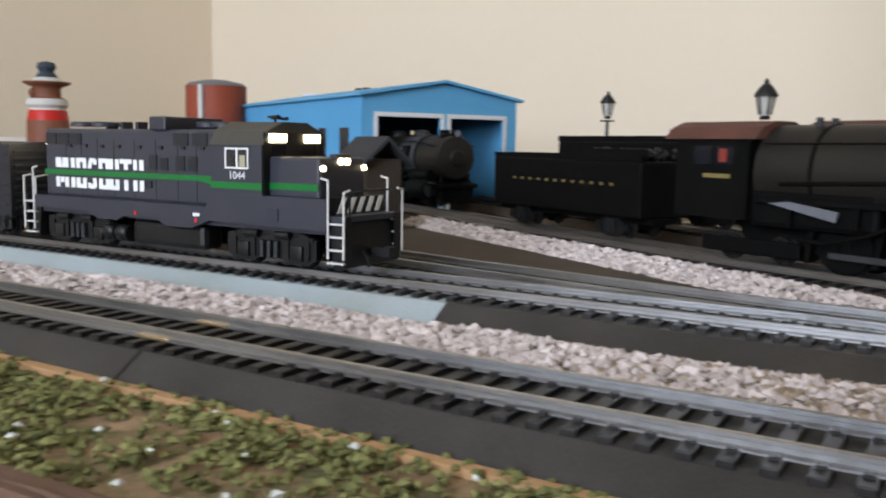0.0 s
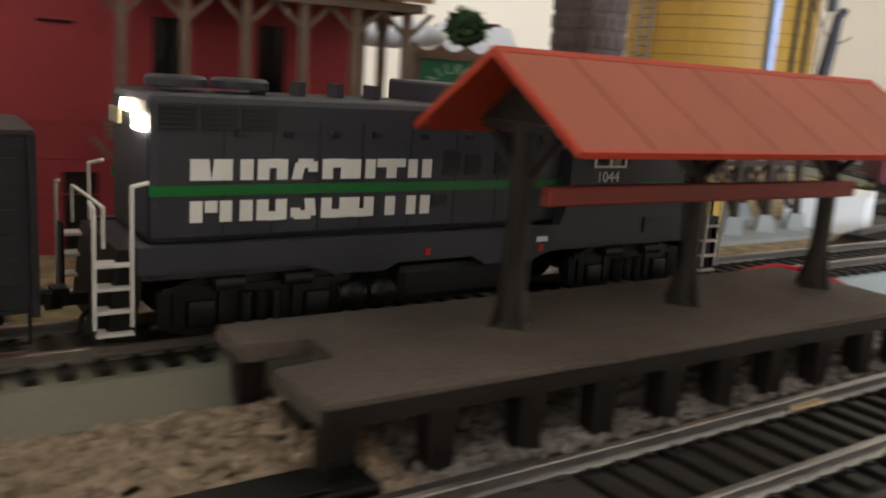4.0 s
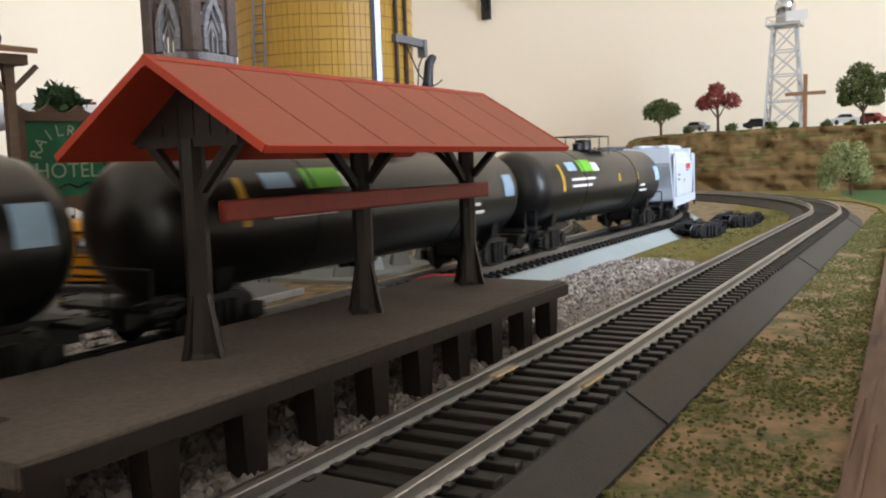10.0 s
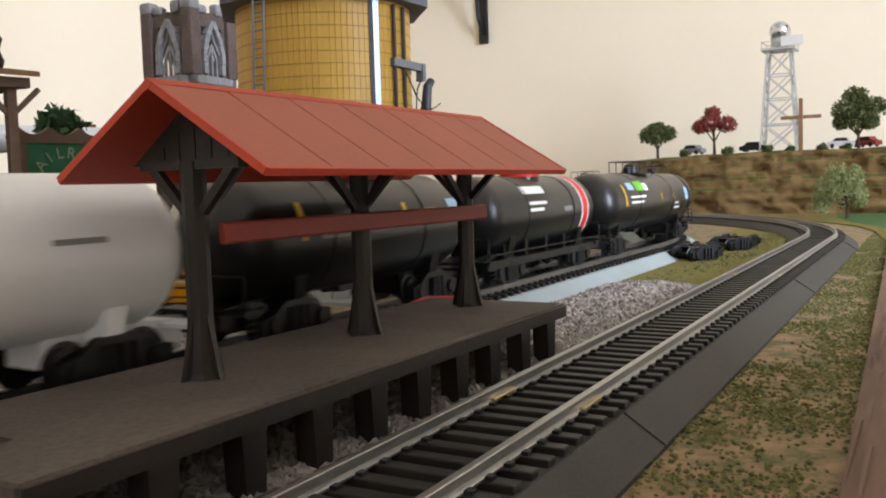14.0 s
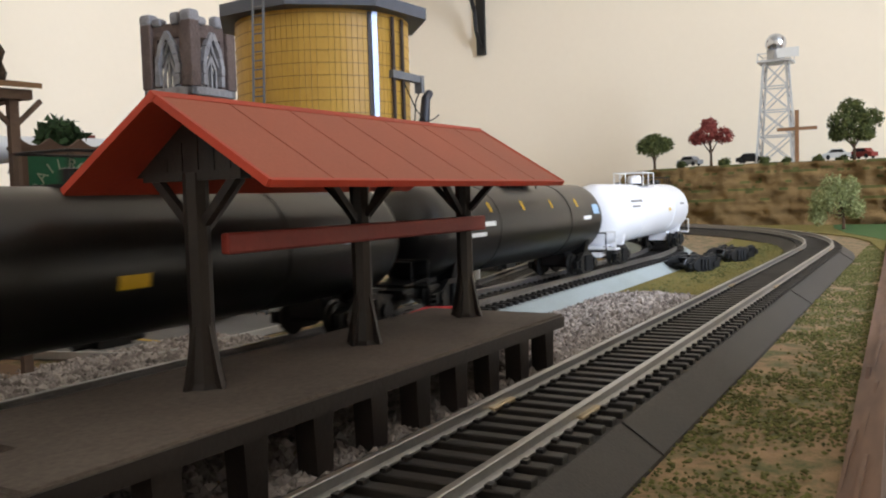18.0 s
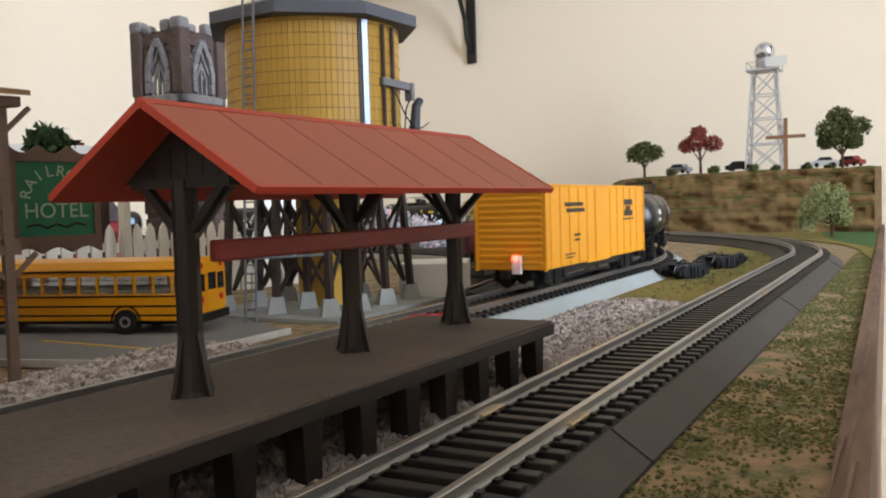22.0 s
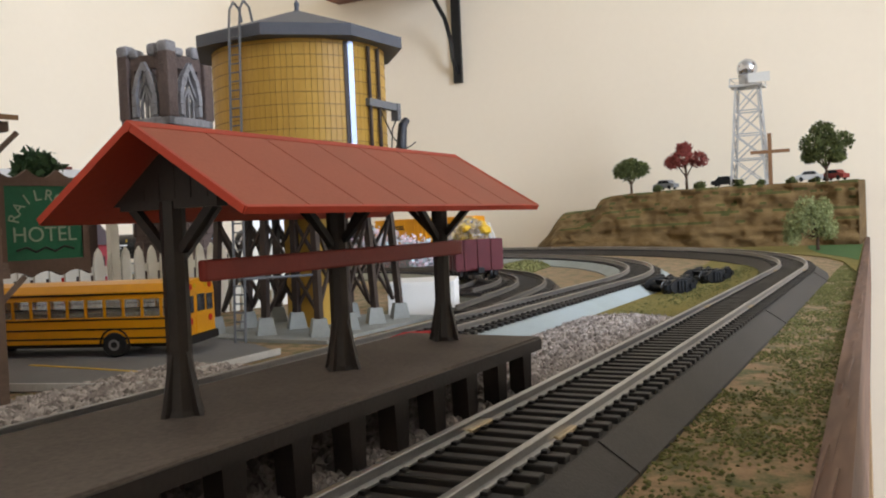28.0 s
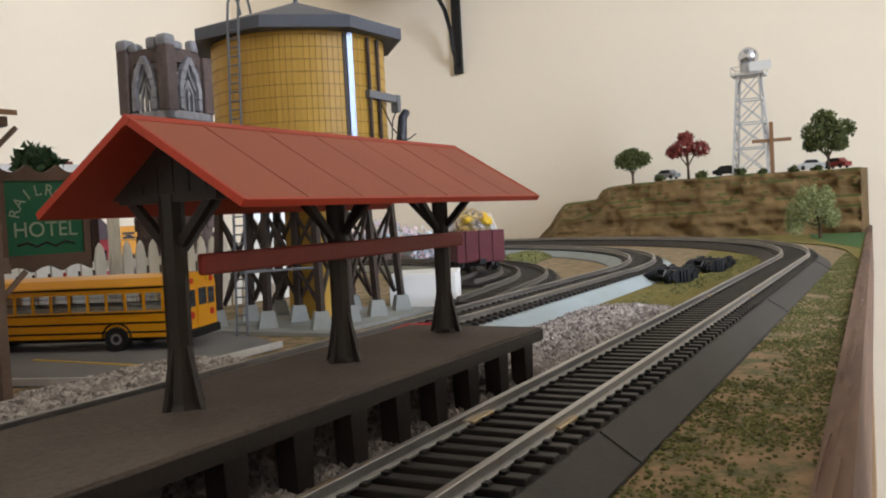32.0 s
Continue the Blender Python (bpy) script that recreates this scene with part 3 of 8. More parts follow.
def dusty_sheen_top(m, sheen_tint):
    """Brownish top sheen put into the colour of upward faces, in uneven dusty patches."""
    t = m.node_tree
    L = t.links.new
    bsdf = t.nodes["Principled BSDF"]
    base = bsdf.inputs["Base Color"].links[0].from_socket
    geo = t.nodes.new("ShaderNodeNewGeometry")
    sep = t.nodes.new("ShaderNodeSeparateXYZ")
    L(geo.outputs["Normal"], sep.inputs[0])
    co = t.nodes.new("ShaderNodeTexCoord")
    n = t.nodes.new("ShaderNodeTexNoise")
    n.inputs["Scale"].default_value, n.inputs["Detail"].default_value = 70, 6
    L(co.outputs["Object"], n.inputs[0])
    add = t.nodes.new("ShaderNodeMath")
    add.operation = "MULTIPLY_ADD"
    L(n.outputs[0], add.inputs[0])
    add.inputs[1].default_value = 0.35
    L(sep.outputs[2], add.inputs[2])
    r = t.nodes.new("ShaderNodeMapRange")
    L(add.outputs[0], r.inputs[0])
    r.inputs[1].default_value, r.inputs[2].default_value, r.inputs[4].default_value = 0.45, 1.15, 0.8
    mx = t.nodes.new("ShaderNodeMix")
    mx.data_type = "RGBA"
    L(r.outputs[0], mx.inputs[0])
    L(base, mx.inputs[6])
    mx.inputs[7].default_value = rgb(sheen_tint)
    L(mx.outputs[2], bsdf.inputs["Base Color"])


dusty_sheen_top(TANK_BLACK, (0.050, 0.041, 0.034))
BOX_BLACK = mat("matt_blue_black_paint", (0.030, 0.031, 0.040), (0.022, 0.023, 0.030), rough=0.5, coarse=40)
HOPPER = mat("light_blue_grey_paint", (0.62, 0.67, 0.74), (0.54, 0.59, 0.66), rough=0.45, coarse=30)
TANK_WHITE = mat("glossy_white_tank_paint", (0.82, 0.82, 0.84), (0.74, 0.74, 0.76), rough=0.3, coarse=20, bump=0.03)
BOX_YELLOW = mat("warm_yellow_car_paint", (0.76, 0.38, 0.026), (0.63, 0.305, 0.02), rough=0.45, coarse=25, bump=0.04)
YELLOW = mat("plain_yellow_marking", (0.75, 0.50, 0.04), rough=0.5)
LIME = mat("lime_green_marking", (0.22, 0.62, 0.06), rough=0.5)
PALE_BLUE = mat("pale_blue_marking", (0.42, 0.58, 0.75), rough=0.5)
RED_MARK = mat("red_marking", (0.62, 0.04, 0.03), (0.5, 0.03, 0.02), rough=0.45)
GREY_MARK = mat("grey_marking", (0.30, 0.30, 0.30), rough=0.6)
WHEEL_STEEL = mat("bright_wheel_tread", (0.55, 0.54, 0.52), rough=0.3, metal=1.0)
WHEEL_DARK = mat("dark_wheel_metal", (0.06, 0.058, 0.055), (0.03, 0.03, 0.03), rough=0.35, metal=0.6)
STEP_WHITE = mat("white_rail_paint", (0.72, 0.71, 0.68), rough=0.45)
HEADLIGHT = glow("warm_headlamp_glow", (1.0, 0.80, 0.45), 12.0)
REAR_GLOW = glow("bright_rear_lamp_glow", (1.0, 0.86, 0.62), 40.0)
TAILLIGHT = glow("red_tail_lamp_glow", (1.0, 0.05, 0.03), 10.0)
CAB_GLASS = mat("dark_cab_window", (0.03, 0.03, 0.035), rough=0.12)
CAB_BUFF = mat("buff_cab_interior", (0.45, 0.42, 0.30), rough=0.6)

WHEEL_MESH = Shape().lathe([(0.8, -1.2), (5.0, -1.2), (5.6, -1.1), (5.6, -0.7), (4.9, -0.5), (4.7, 1.0), (3.6, 1.1), (3.2, 0.6), (1.6, 0.7), (1.3, 1.3), (0.4, 1.3)], 20, axis="y").mesh("wheel", WHEEL_DARK, True)
sf = Shape()
sf.prism([(-14, 13.6), (-9, 12.6), (-5, 10.6), (5, 10.6), (9, 12.6), (14, 13.6), (14, 17.0), (9, 18.2), (5, 21), (-5, 21), (-9, 18.2), (-14, 17.0)], "y", -1.0, 1.0)
for x in (-9.6, 9.6):
    sf.tube((x, -2.0, 15.4), (x, 0.5, 15.4), 2.3, n=12)
for x in (-3, 0, 3):
    sf.tube((x, -1.6, 12), (x, -1.6, 19.5), 1.1, n=8)
SIDE_MESH = sf.mesh("sideframe", BLACK, True)


def bogie(parent, x, scale=1.0):
    b = part("bogie", Shape().box(-3, 3, -10, 10, 14, 19.5).tube((-9.6, -9, 15.4), (-9.6, 9, 15.4), 1.2).tube((9.6, -9, 15.4), (9.6, 9, 15.4), 1.2), BLACK, parent, at=pose(x * MM, 0, 0) @ Matrix.Diagonal((scale, 1, 1, 1)))
    for sy, turn in ((-1, 0), (1, 180)):
        part("sideframe", SIDE_MESH, BLACK, b, at=pose(0, sy * 11.6 * MM, 0, 0, 0, turn))
        for sx in (-1, 1):
            part("wheel", WHEEL_MESH, WHEEL_STEEL, b, at=pose(sx * 9.6 * MM, sy * 8.6 * MM, 15.4 * MM, 0, 0, 0 if sy > 0 else 180))
    return b


lf = Shape()
lf.prism([(-20, 14.0), (-16, 11.8), (-8, 11.8), (-5, 13.4), (5, 13.4), (8, 11.8), (16, 11.8), (20, 14.0), (20, 20.5), (13, 22.6), (-13, 22.6), (-20, 20.5)], "y", -1.2, 0.8)
for x in (-12, 12):
    lf.box(x - 2.6, x + 2.6, -2.4, 0, 13.2, 18.4, bevel=0.4)
    lf.box(x - 5.4, x - 3.4, -1.9, 0, 13.6, 21.5)
    lf.box(x + 3.4, x + 5.4, -1.9, 0, 13.6, 21.5)
for x in (-3.2, 0, 3.2):
    lf.tube((x, -1.7, 13.6), (x, -1.7, 19.4), 1.25, n=8)
lf.box(-19, 19, -1.8, 0, 19.8, 21.2)
lf.tube((-10, -2.6, 21.6), (-4, -2.6, 21.6), 1.4, n=10)
lf.tube((4, -2.6, 21.6), (10, -2.6, 21.6), 1.4, n=10)
LOCO_SIDE = lf.mesh("sideframe", BLACK, True)


def loco_bogie(parent, x):
    b = part("bogie", Shape().box(-3, 3, -11, 11, 14, 22).tube((-12, -9, 15.6), (-12, 9, 15.6), 1.3).tube((12, -9, 15.6), (12, 9, 15.6), 1.3), BLACK, parent, at=pose(x * MM, 0, 0))
    for sy, turn in ((-1, 0), (1, 180)):
        part("sideframe", LOCO_SIDE, BLACK, b, at=pose(0, sy * 12.4 * MM, 0, 0, 0, turn))
        for sx in (-1, 1):
            part("wheel", WHEEL_MESH, WHEEL_STEEL, b, at=pose(sx * 12 * MM, sy * 8.6 * MM, 15.6 * MM, 0, 0, 0 if sy > 0 else 180))
    return b


def coupler(parent, x, d):
    part("coupler", Shape().box(min(x, x + d * 7), max(x, x + d * 7), -1.0, 1.0, 16.5, 19.0).box(x + d * 5, x + d * 5 + 3 * d, -2.0, 2.0, 16.2, 19.6), BLACK, parent)


def bars(parent, name, material, y, rows, label=""):
    """Flat marks on a car's sides: x0, x1, z0, z1 each, on both sides (mirrored so that they read alike)."""
    for sy in (-1, 1):
        s = Shape()
        for x0, x1, z0, z1 in rows:
            s.box(-sy * x0 if sy > 0 else x0, -sy * x1 if sy > 0 else x1, sy * y - 0.12, sy * y + 0.12, z0, z1)
        part(name, s, material, parent, label)


def locomotive():
    c = thing("diesel_locomotive", "dark grey model diesel locomotive with a green stripe and white markings", "locomotive", group="train")
    sill = Shape()
    for sy in (-1, 1):
        sill.prism([(77, 36.8), (24, 36.8), (22, 31.5), (-79, 31.5), (-79, 26), (-46, 26), (-39, 23.2), (-27, 23.2), (-23, 25), (-4, 25), (0, 22.6), (14, 22.6), (23, 26), (77, 25.4)], "y", sy * 14.0, sy * 16.6)
    sill.box(-79, 77, -14, 14, 24, 31)
    part("sill", sill, LOCO_GREY, c, "dark grey stepped side sill")
    hood = Shape().box(-76, 25, -13.4, 13.4, 31, 61.0, bevel=1.6)
    part("long_hood", hood, LOCO_GREY, c, "dark grey louvred long hood")
    cab = Shape()
    prof = [(-16.4, 31), (-16.4, 55.4), (-13.5, 60.5), (-6, 63.6), (6, 63.6), (13.5, 60.5), (16.4, 55.4), (16.4, 31)]
    cab.prism(prof, "x", 24.5, 48.8)
    part("cab", cab, LOCO_GREY, c)
    roof = Shape().prism([(-16.8, 55.2), (-13.8, 60.8), (-6, 64.1), (6, 64.1), (13.8, 60.8), (16.8, 55.2), (16.2, 55.2), (13.3, 60.2), (-13.3, 60.2), (-16.2, 55.2)], "x", 24.0, 49.6)
    part("cab_roof", roof, LOCO_TOP, c, "olive grey curved cab roof")
    part("short_hood", Shape().box(48, 71, -12.6, 12.6, 36, 51.2, bevel=1.2), LOCO_GREY, c)
    part("front_deck", Shape().box(24, 84, -15.5, 15.5, 29, 31.0), LOCO_GREY, c)
    part("pilot", Shape().prism([(79, 12.8), (84, 12.8), (82, 31), (77, 31)], "y", -15, 15), BLACK, c)
    part("rear_pilot", Shape().prism([(-84, 12.8), (-79, 12.8), (-77, 31), (-82, 31)], "y", -15, 15), BLACK, c)
    for sy in (-1, 1):
        win = Shape()
        for x0, x1, z0, z1 in ((31.8, 43.0, 46.4, 47.0), (31.8, 43.0, 53.6, 54.2), (31.8, 32.4, 47, 53.6), (42.4, 43.0, 47, 53.6), (37.1, 37.9, 47, 53.6)):
            win.box(x0, x1, sy * 16.4 - 0.5, sy * 16.4 + 0.5, z0, z1)
        part("window_frame", win, WHITE, c, "white cab window frame")
        part("window_pane", Shape().box(32.4, 36.9, sy * 16.3 - 0.3, sy * 16.3 + 0.3, 47, 53.6), CAB_GLASS, c)
        part("window_pane", Shape().box(38.1, 42.4, sy * 16.3 - 0.3, sy * 16.3 + 0.3, 47, 53.6), CAB_GLASS, c)
        part("cab_seat", Shape().box(38.6, 41.2, sy * 16.45 - 0.2, sy * 16.45 + 0.2, 47.1, 51.5), CAB_BUFF, c, "buff seat behind the pane")
        text_shape("1044", 4.0, WHITE, "cab_number", c, pose(37.2 * MM, sy * 16.5 * MM, 43.8 * MM, 90, 0, 0 if sy < 0 else 180), "small white cab number", depth=0.05)
        # stripe on hood, cab and nose
        st = Shape().box(-76.1, 24.4, sy * 13.5 - 0.12, sy * 13.5 + 0.12, 40.9, 43.0)
        st.prism([(16, 40.9), (24.4, 39.2), (24.4, 41.6), (16, 43.0)], "y", sy * 13.5 - 0.16, sy * 13.5 + 0.16)
        st.box(24.4, 48.9, sy * 16.5 - 0.12, sy * 16.5 + 0.12, 38.8, 41.3).box(48.9, 70.5, sy * 12.7 - 0.12, sy * 12.7 + 0.12, 39.2, 41.6)
        part("green_stripe", st, GREEN, c)
        # block-shaped white marking in two halves, above and below the stripe
        blocks = Shape()
        def mark(x0, x1, z0, z1, lean=0.0):
            if sy > 0:
                x0, x1, lean = -85 - x1, -85 - x0, -lean
            blocks.prism([(x0, z0), (x1, z0), (x1 + lean, z1), (x0 + lean, z1)], "y", sy * 13.55 - 0.12, sy * 13.55 + 0.12)
        # upright stems, in both halves; the capped ones are joined above, the cupped ones below
        for x0, x1 in ((-68.5, -66.1), (-62.7, -60.3), (-58.7, -56.1), (-55.2, -52.8), (-51.2, -48.9), (-41.2, -38.9), (-37.0, -34.7), (-34.8, -32.4), (-31.2, -28.9), (-26.0, -23.6), (-20.6, -18.3), (-17.0, -14.6)):
            mark(x0, x1, 44.0, 48.3)
            mark(x0, x1, 35.4, 39.8)
        mark(-66.2, -64.4, 44.0, 48.3, -0.5)
        mark(-64.4, -62.6, 44.0, 48.3, 0.5)
        mark(-65.6, -63.2, 37.4, 39.8)
        for x0, x1 in ((-52.9, -50.0), (-46.6, -43.4), (-40.0, -35.8), (-28.4, -21.4)):
            mark(x0, x1, 46.5, 48.4)
        for x0, x1 in ((-52.9, -50.0), (-47.2, -43.6), (-40.0, -35.8), (-33.6, -30.0)):
            mark(x0, x1, 35.3, 37.2)
        mark(-48.0, -45.8, 44.0, 47.6, 0.8)
        mark(-44.4, -42.4, 45.6, 47.8)
        mark(-44.6, -42.4, 36.0, 39.8, -0.4)
        mark(-48.0, -45.9, 35.8, 37.8)
        part("white_marking", blocks, WHITE, c, "bold white block marking cut by the stripe")
        # doors, hinges and louvres
        for k, x in enumerate((-62, -52, -42, -32, -20, -8, 4, 14)):
            part("door_edge", Shape().box(x - 0.25, x + 0.25, sy * 13.4 - 0.07, sy * 13.4 + 0.07, 32, 56.5), LOCO_DARK, c)
            part("hood_latch", Shape().box(x + 2.2, x + 4.2, sy * 13.4 - 0.7, sy * 13.4 + 0.7, 52.9, 54.3, bevel=0.2), LOCO_DARK, c)
        for x0, z0, w, h in ((-74.5, 54, 7, 5), (-66.5, 54, 7, 5), (-58.5, 54, 7, 5), (-11.5, 44.5, 4.5, 6), (-5.5, 44.5, 4.5, 5), (3, 44.5, 5, 6), (9.5, 44.5, 5, 6), (2, 54.5, 8, 5), (12, 54.5, 8, 5), (-14, 37, 4, 3), (51.5, 28, 5, 4.5)):
            y = 13.4 if x0 < 50 else 16.7
            lv = Shape().box(x0, x0 + w, sy * y - 0.25, sy * y + 0.25, z0, z0 + h)
            n = int(h / 0.9)
            for i in range(n):
                lv.box(x0 + 0.3, x0 + w - 0.3, sy * y - 0.5, sy * y + 0.5, z0 + 0.3 + i * h / n, z0 + 0.3 + i * h / n + 0.35)
            part("louvre", lv, LOCO_GREY if x0 > 50 else LOCO_DARK, c)
        part("fuel_tank", Shape().box(-22, 18, sy * 9 - 5, sy * 9 + 5, 13.5, 23.5, bevel=2.2), BLACK, c)
        for x in (-34, -26.5):
            part("air_tank", Shape().tube((x - 3.2, sy * 12.5, 17.5), (x + 3.2, sy * 12.5, 17.5), 3.6, n=16), BLACK, c, smooth=True)
            part("tank_end", Shape().ball((x, sy * 15, 17.8), 3.3, 2, (1, 0.5, 1)), BLACK, c, smooth=True)
        for rx, rz in ((16, 25), (-17, 26)):
            part("red_mark", Shape().box(rx, rx + 1.4, sy * 16.7 - 0.1, sy * 16.7 + 0.1, rz, rz + 1.6), RED_MARK, c)
        part("white_placard", Shape().box(15.2, 18.6, sy * 16.7 - 0.1, sy * 16.7 + 0.1, 27.4, 28.7), WHITE, c)
        # corner steps and white grab rails
        for ex, d in ((77.5, 1), (-79.5, -1)):
            st = Shape()
            for k in range(4):
                st.box(ex + min(0, d * 6.6), ex + max(0, d * 6.6), sy * 12.5, sy * 16.6, 14.2 + 4.6 * k, 14.8 + 4.6 * k)
            part("steps", st, STEP_WHITE, c, "white edged corner steps")
            part("step_side", Shape().box(ex - 0.3 + d * 6.6, ex + 0.3 + d * 6.6, sy * 12.3, sy * 15.4, 13.8, 31), BLACK, c)
            for q, top in ((0.4, 43.5), (6.9, 39.5)):
                part("grab_rail", Shape().wire([(ex + d * q, sy * 16.6, 16), (ex + d * q, sy * 16.6, top), (ex + d * (q - 3.0 if q < 1 else q), sy * (16.6 if q < 1 else 13.5), top + 0.7)], 0.42), STEP_WHITE, c)
    for ex, d in ((84, 1), (-84, -1)):
        part("end_rail", Shape().wire([(ex, -13, 31), (ex, -13, 39), (ex + d, -6, 40), (ex + d, 6, 40), (ex, 13, 39), (ex, 13, 31)], 0.4), STEP_WHITE if d < 0 else BLACK, c)
        part("hose", Shape().wire([(ex, -6, 18), (ex + d * 2.5, -6.2, 15.5), (ex + d * 3, -6.4, 12.6)], 0.5), BLACK, c)
        coupler(c, ex, d)
    # lamps: twin pairs over the cab, on the nose and at the hood end, and lit number boards
    for sy in (-1, 1):
        part("number_board", Shape().box(49.0, 49.9, sy * 9 - 4.2, sy * 9 + 4.2, 56.4, 59.6, bevel=0.25), HEADLIGHT, c, "lit cream number board")
        part("rear_number_board", Shape().box(-76.9, -76.0, sy * 8.6 - 3.6, sy * 8.6 + 3.6, 53.4, 56.8, bevel=0.25), REAR_GLOW if sy < 0 else CAB_BUFF, c, "lit cream number board" if sy < 0 else "unlit cream number board")
        part("headlamp", Shape().tube((71, sy * 1.6, 49.8), (72, sy * 1.6, 49.8), 1.2, n=12), HEADLIGHT, c)
        part("headlamp", Shape().tube((-77.0, sy * 1.5, 57.8), (-76.0, sy * 1.5, 57.8), 1.2, n=12), REAR_GLOW, c)
        part("ditch_light", Shape().tube((71, sy * 11.3, 47.4), (72, sy * 11.3, 47.4), 1.0, n=12), HEADLIGHT, c)
        part("windscreen", Shape().box(48.7, 49.2, sy * 8 - 3.6, sy * 8 + 3.6, 51.8, 55.6), CAB_GLASS, c)
    part("lamp_housing", Shape().box(68, 71.2, -4, 4, 50.6, 52.6, bevel=0.6), LOCO_GREY, c)
    stripes = Shape()
    for k in range(5):
        y = -11 + 5.2 * k
        stripes.prism([(y, 31.5), (y + 2.2, 31.5), (y + 5.0, 37), (y + 2.8, 37)], "x", 77.1, 77.5)
    part("warning_stripes", stripes, WHITE, c, "white slanted stripes on the nose end")
    # Cab front faces away from the window; its shade is put into black.
    part("cab_front_shade", Shape().box(48.8, 49.0, -15.6, 15.6, 37, 60), BLACK, c, "cab front with its shade put into black")
    part("front_plate", Shape().box(75.6, 77.1, -15.5, 15.5, 31, 37.2), BLACK, c)
    part("dynamic_brake_box", Shape().box(-10, -1, -14.6, 14.6, 60.5, 66.0, bevel=0.7), LOCO_GREY, c)
    for x in (-67, -54, 8, 16):
        fan = Shape().lathe([(6, 62), (6, 63.6), (5.2, 64.2), (1, 64.2)], 20, (x, 0, 0))
        part("roof_fan", fan, LOCO_GREY, c, smooth=True)
    for x in (-50, -41, -32, -23):
        part("exhaust_stack", Shape().box(x - 0.8, x + 0.8, -2.4, 2.4, 60.8, 64.2), LOCO_GREY, c)
    part("horn", Shape().tube((40, 0, 64), (40, 0, 66.0), 0.45).tube((38, -1.6, 66.2), (43, -1.6, 66.2), 0.4, 0.85).tube((42.5, 0.4, 66.0), (38, 0.4, 66.0), 0.4, 0.8).tube((39, 2.4, 65.6), (43.5, 2.4, 65.6), 0.35, 0.75), BLACK, c)
    loco_bogie(c, 50)
    loco_bogie(c, -54)
    # the body is scaled to fit the camera's view; bogies keep their height
    for ob in c.children:
        if ob.name.startswith("bogie"):
            ob.matrix_basis = pose(ob.matrix_basis.translation.x * 0.975, 0, 0)
        else:
            ob.matrix_basis = Matrix.Translation((0, 0, 0.85 * MM)) @ Matrix.Diagonal((0.975, 1, 0.915, 1)) @ ob.matrix_basis
    return c


def box_car(name, label, length, width, top, paint, ribs, seams=True):
    c = thing(name, label, "freight car", group="train")
    h = length / 2
    w = width / 2
    part("body", Shape().box(-h, h, -w, w, 19.5, top - 1.5, bevel=0.5), paint, c)
    part("roof", Shape().prism([(-w - 0.4, top - 1.6), (w + 0.4, top - 1.6), (w + 0.2, top - 0.9), (0, top), (-w - 0.2, top - 0.9)], "x", -h - 0.5, h + 0.5), paint, c)
    for sx in (-1, 1):
        s = Shape()
        for k in range(ribs):
            z = 22 + (top - 27) * k / (ribs - 1)
            s.box(sx * h - 0.7, sx * h + 0.7, -w + 1.6, w - 1.6, z, z + (top - 27) / ribs * 0.55, bevel=0.3)
        part("end_ribs", s, paint, c, "pressed ribbed car end")
        for sy in (-1, 1):
            lad = Shape()
            for k in range(7):
                lad.box(sx * h - sx * 5 - 2.5, sx * h - sx * 5 + 2.5, sy * w - 0.5, sy * w + 0.9, 20 + k * 4.2, 20.5 + k * 4.2)
            part("side_ladder", lad, paint, c)
            part("corner_post", Shape().box(sx * h - 0.6, sx * h + 0.6, sy * w - 0.6, sy * w + 0.6, 19, top - 1.5), paint, c)
            part("stirrup", Shape().wire([(sx * (h - 1), sy * w, 20), (sx * (h - 1), sy * w, 14.5), (sx * (h - 6), sy * w, 14.5), (sx * (h - 6), sy * w, 20)], 0.35), BLACK, c)
        coupler(c, sx * h, sx)
    for sy in (-1, 1):
        door = Shape().box(-9, 9, sy * w - 0.4, sy * w + 0.9, 20.5, top - 3)
        for x in (-9, -3, 3, 9):
            door.box(x - 0.4, x + 0.4, sy * w - 0.4, sy * w + 1.5, 20.5, top - 3)
        d = part("door", door, paint, c)
        part("door_rail", Shape().box(-22, 12, sy * w - 0.2, sy * w + 1.5, 19.0, 20.2).box(-22, 12, sy * w - 0.2, sy * w + 1.5, top - 3, top - 2), paint, d)
        part("sill", Shape().prism([(-h + 3, 19.5), (h - 3, 19.5), (h - 20, 15.5), (-h + 20, 15.5)], "y", sy * 11, sy * 12.5), BLACK, c)
    for k in range(int(length / 12) if seams else 0):
        x = -h + 6 + k * 12
        part("panel_seam", Shape().box(x - 0.25, x + 0.25, -w - 0.35, w + 0.35, 20.2, top - 2), paint, c)
    part("floor_frame", Shape().box(-h + 4, h - 4, -8, 8, 15.5, 19.5), BLACK, c)
    bogie(c, h - 22)
    bogie(c, -h + 22)
    return c


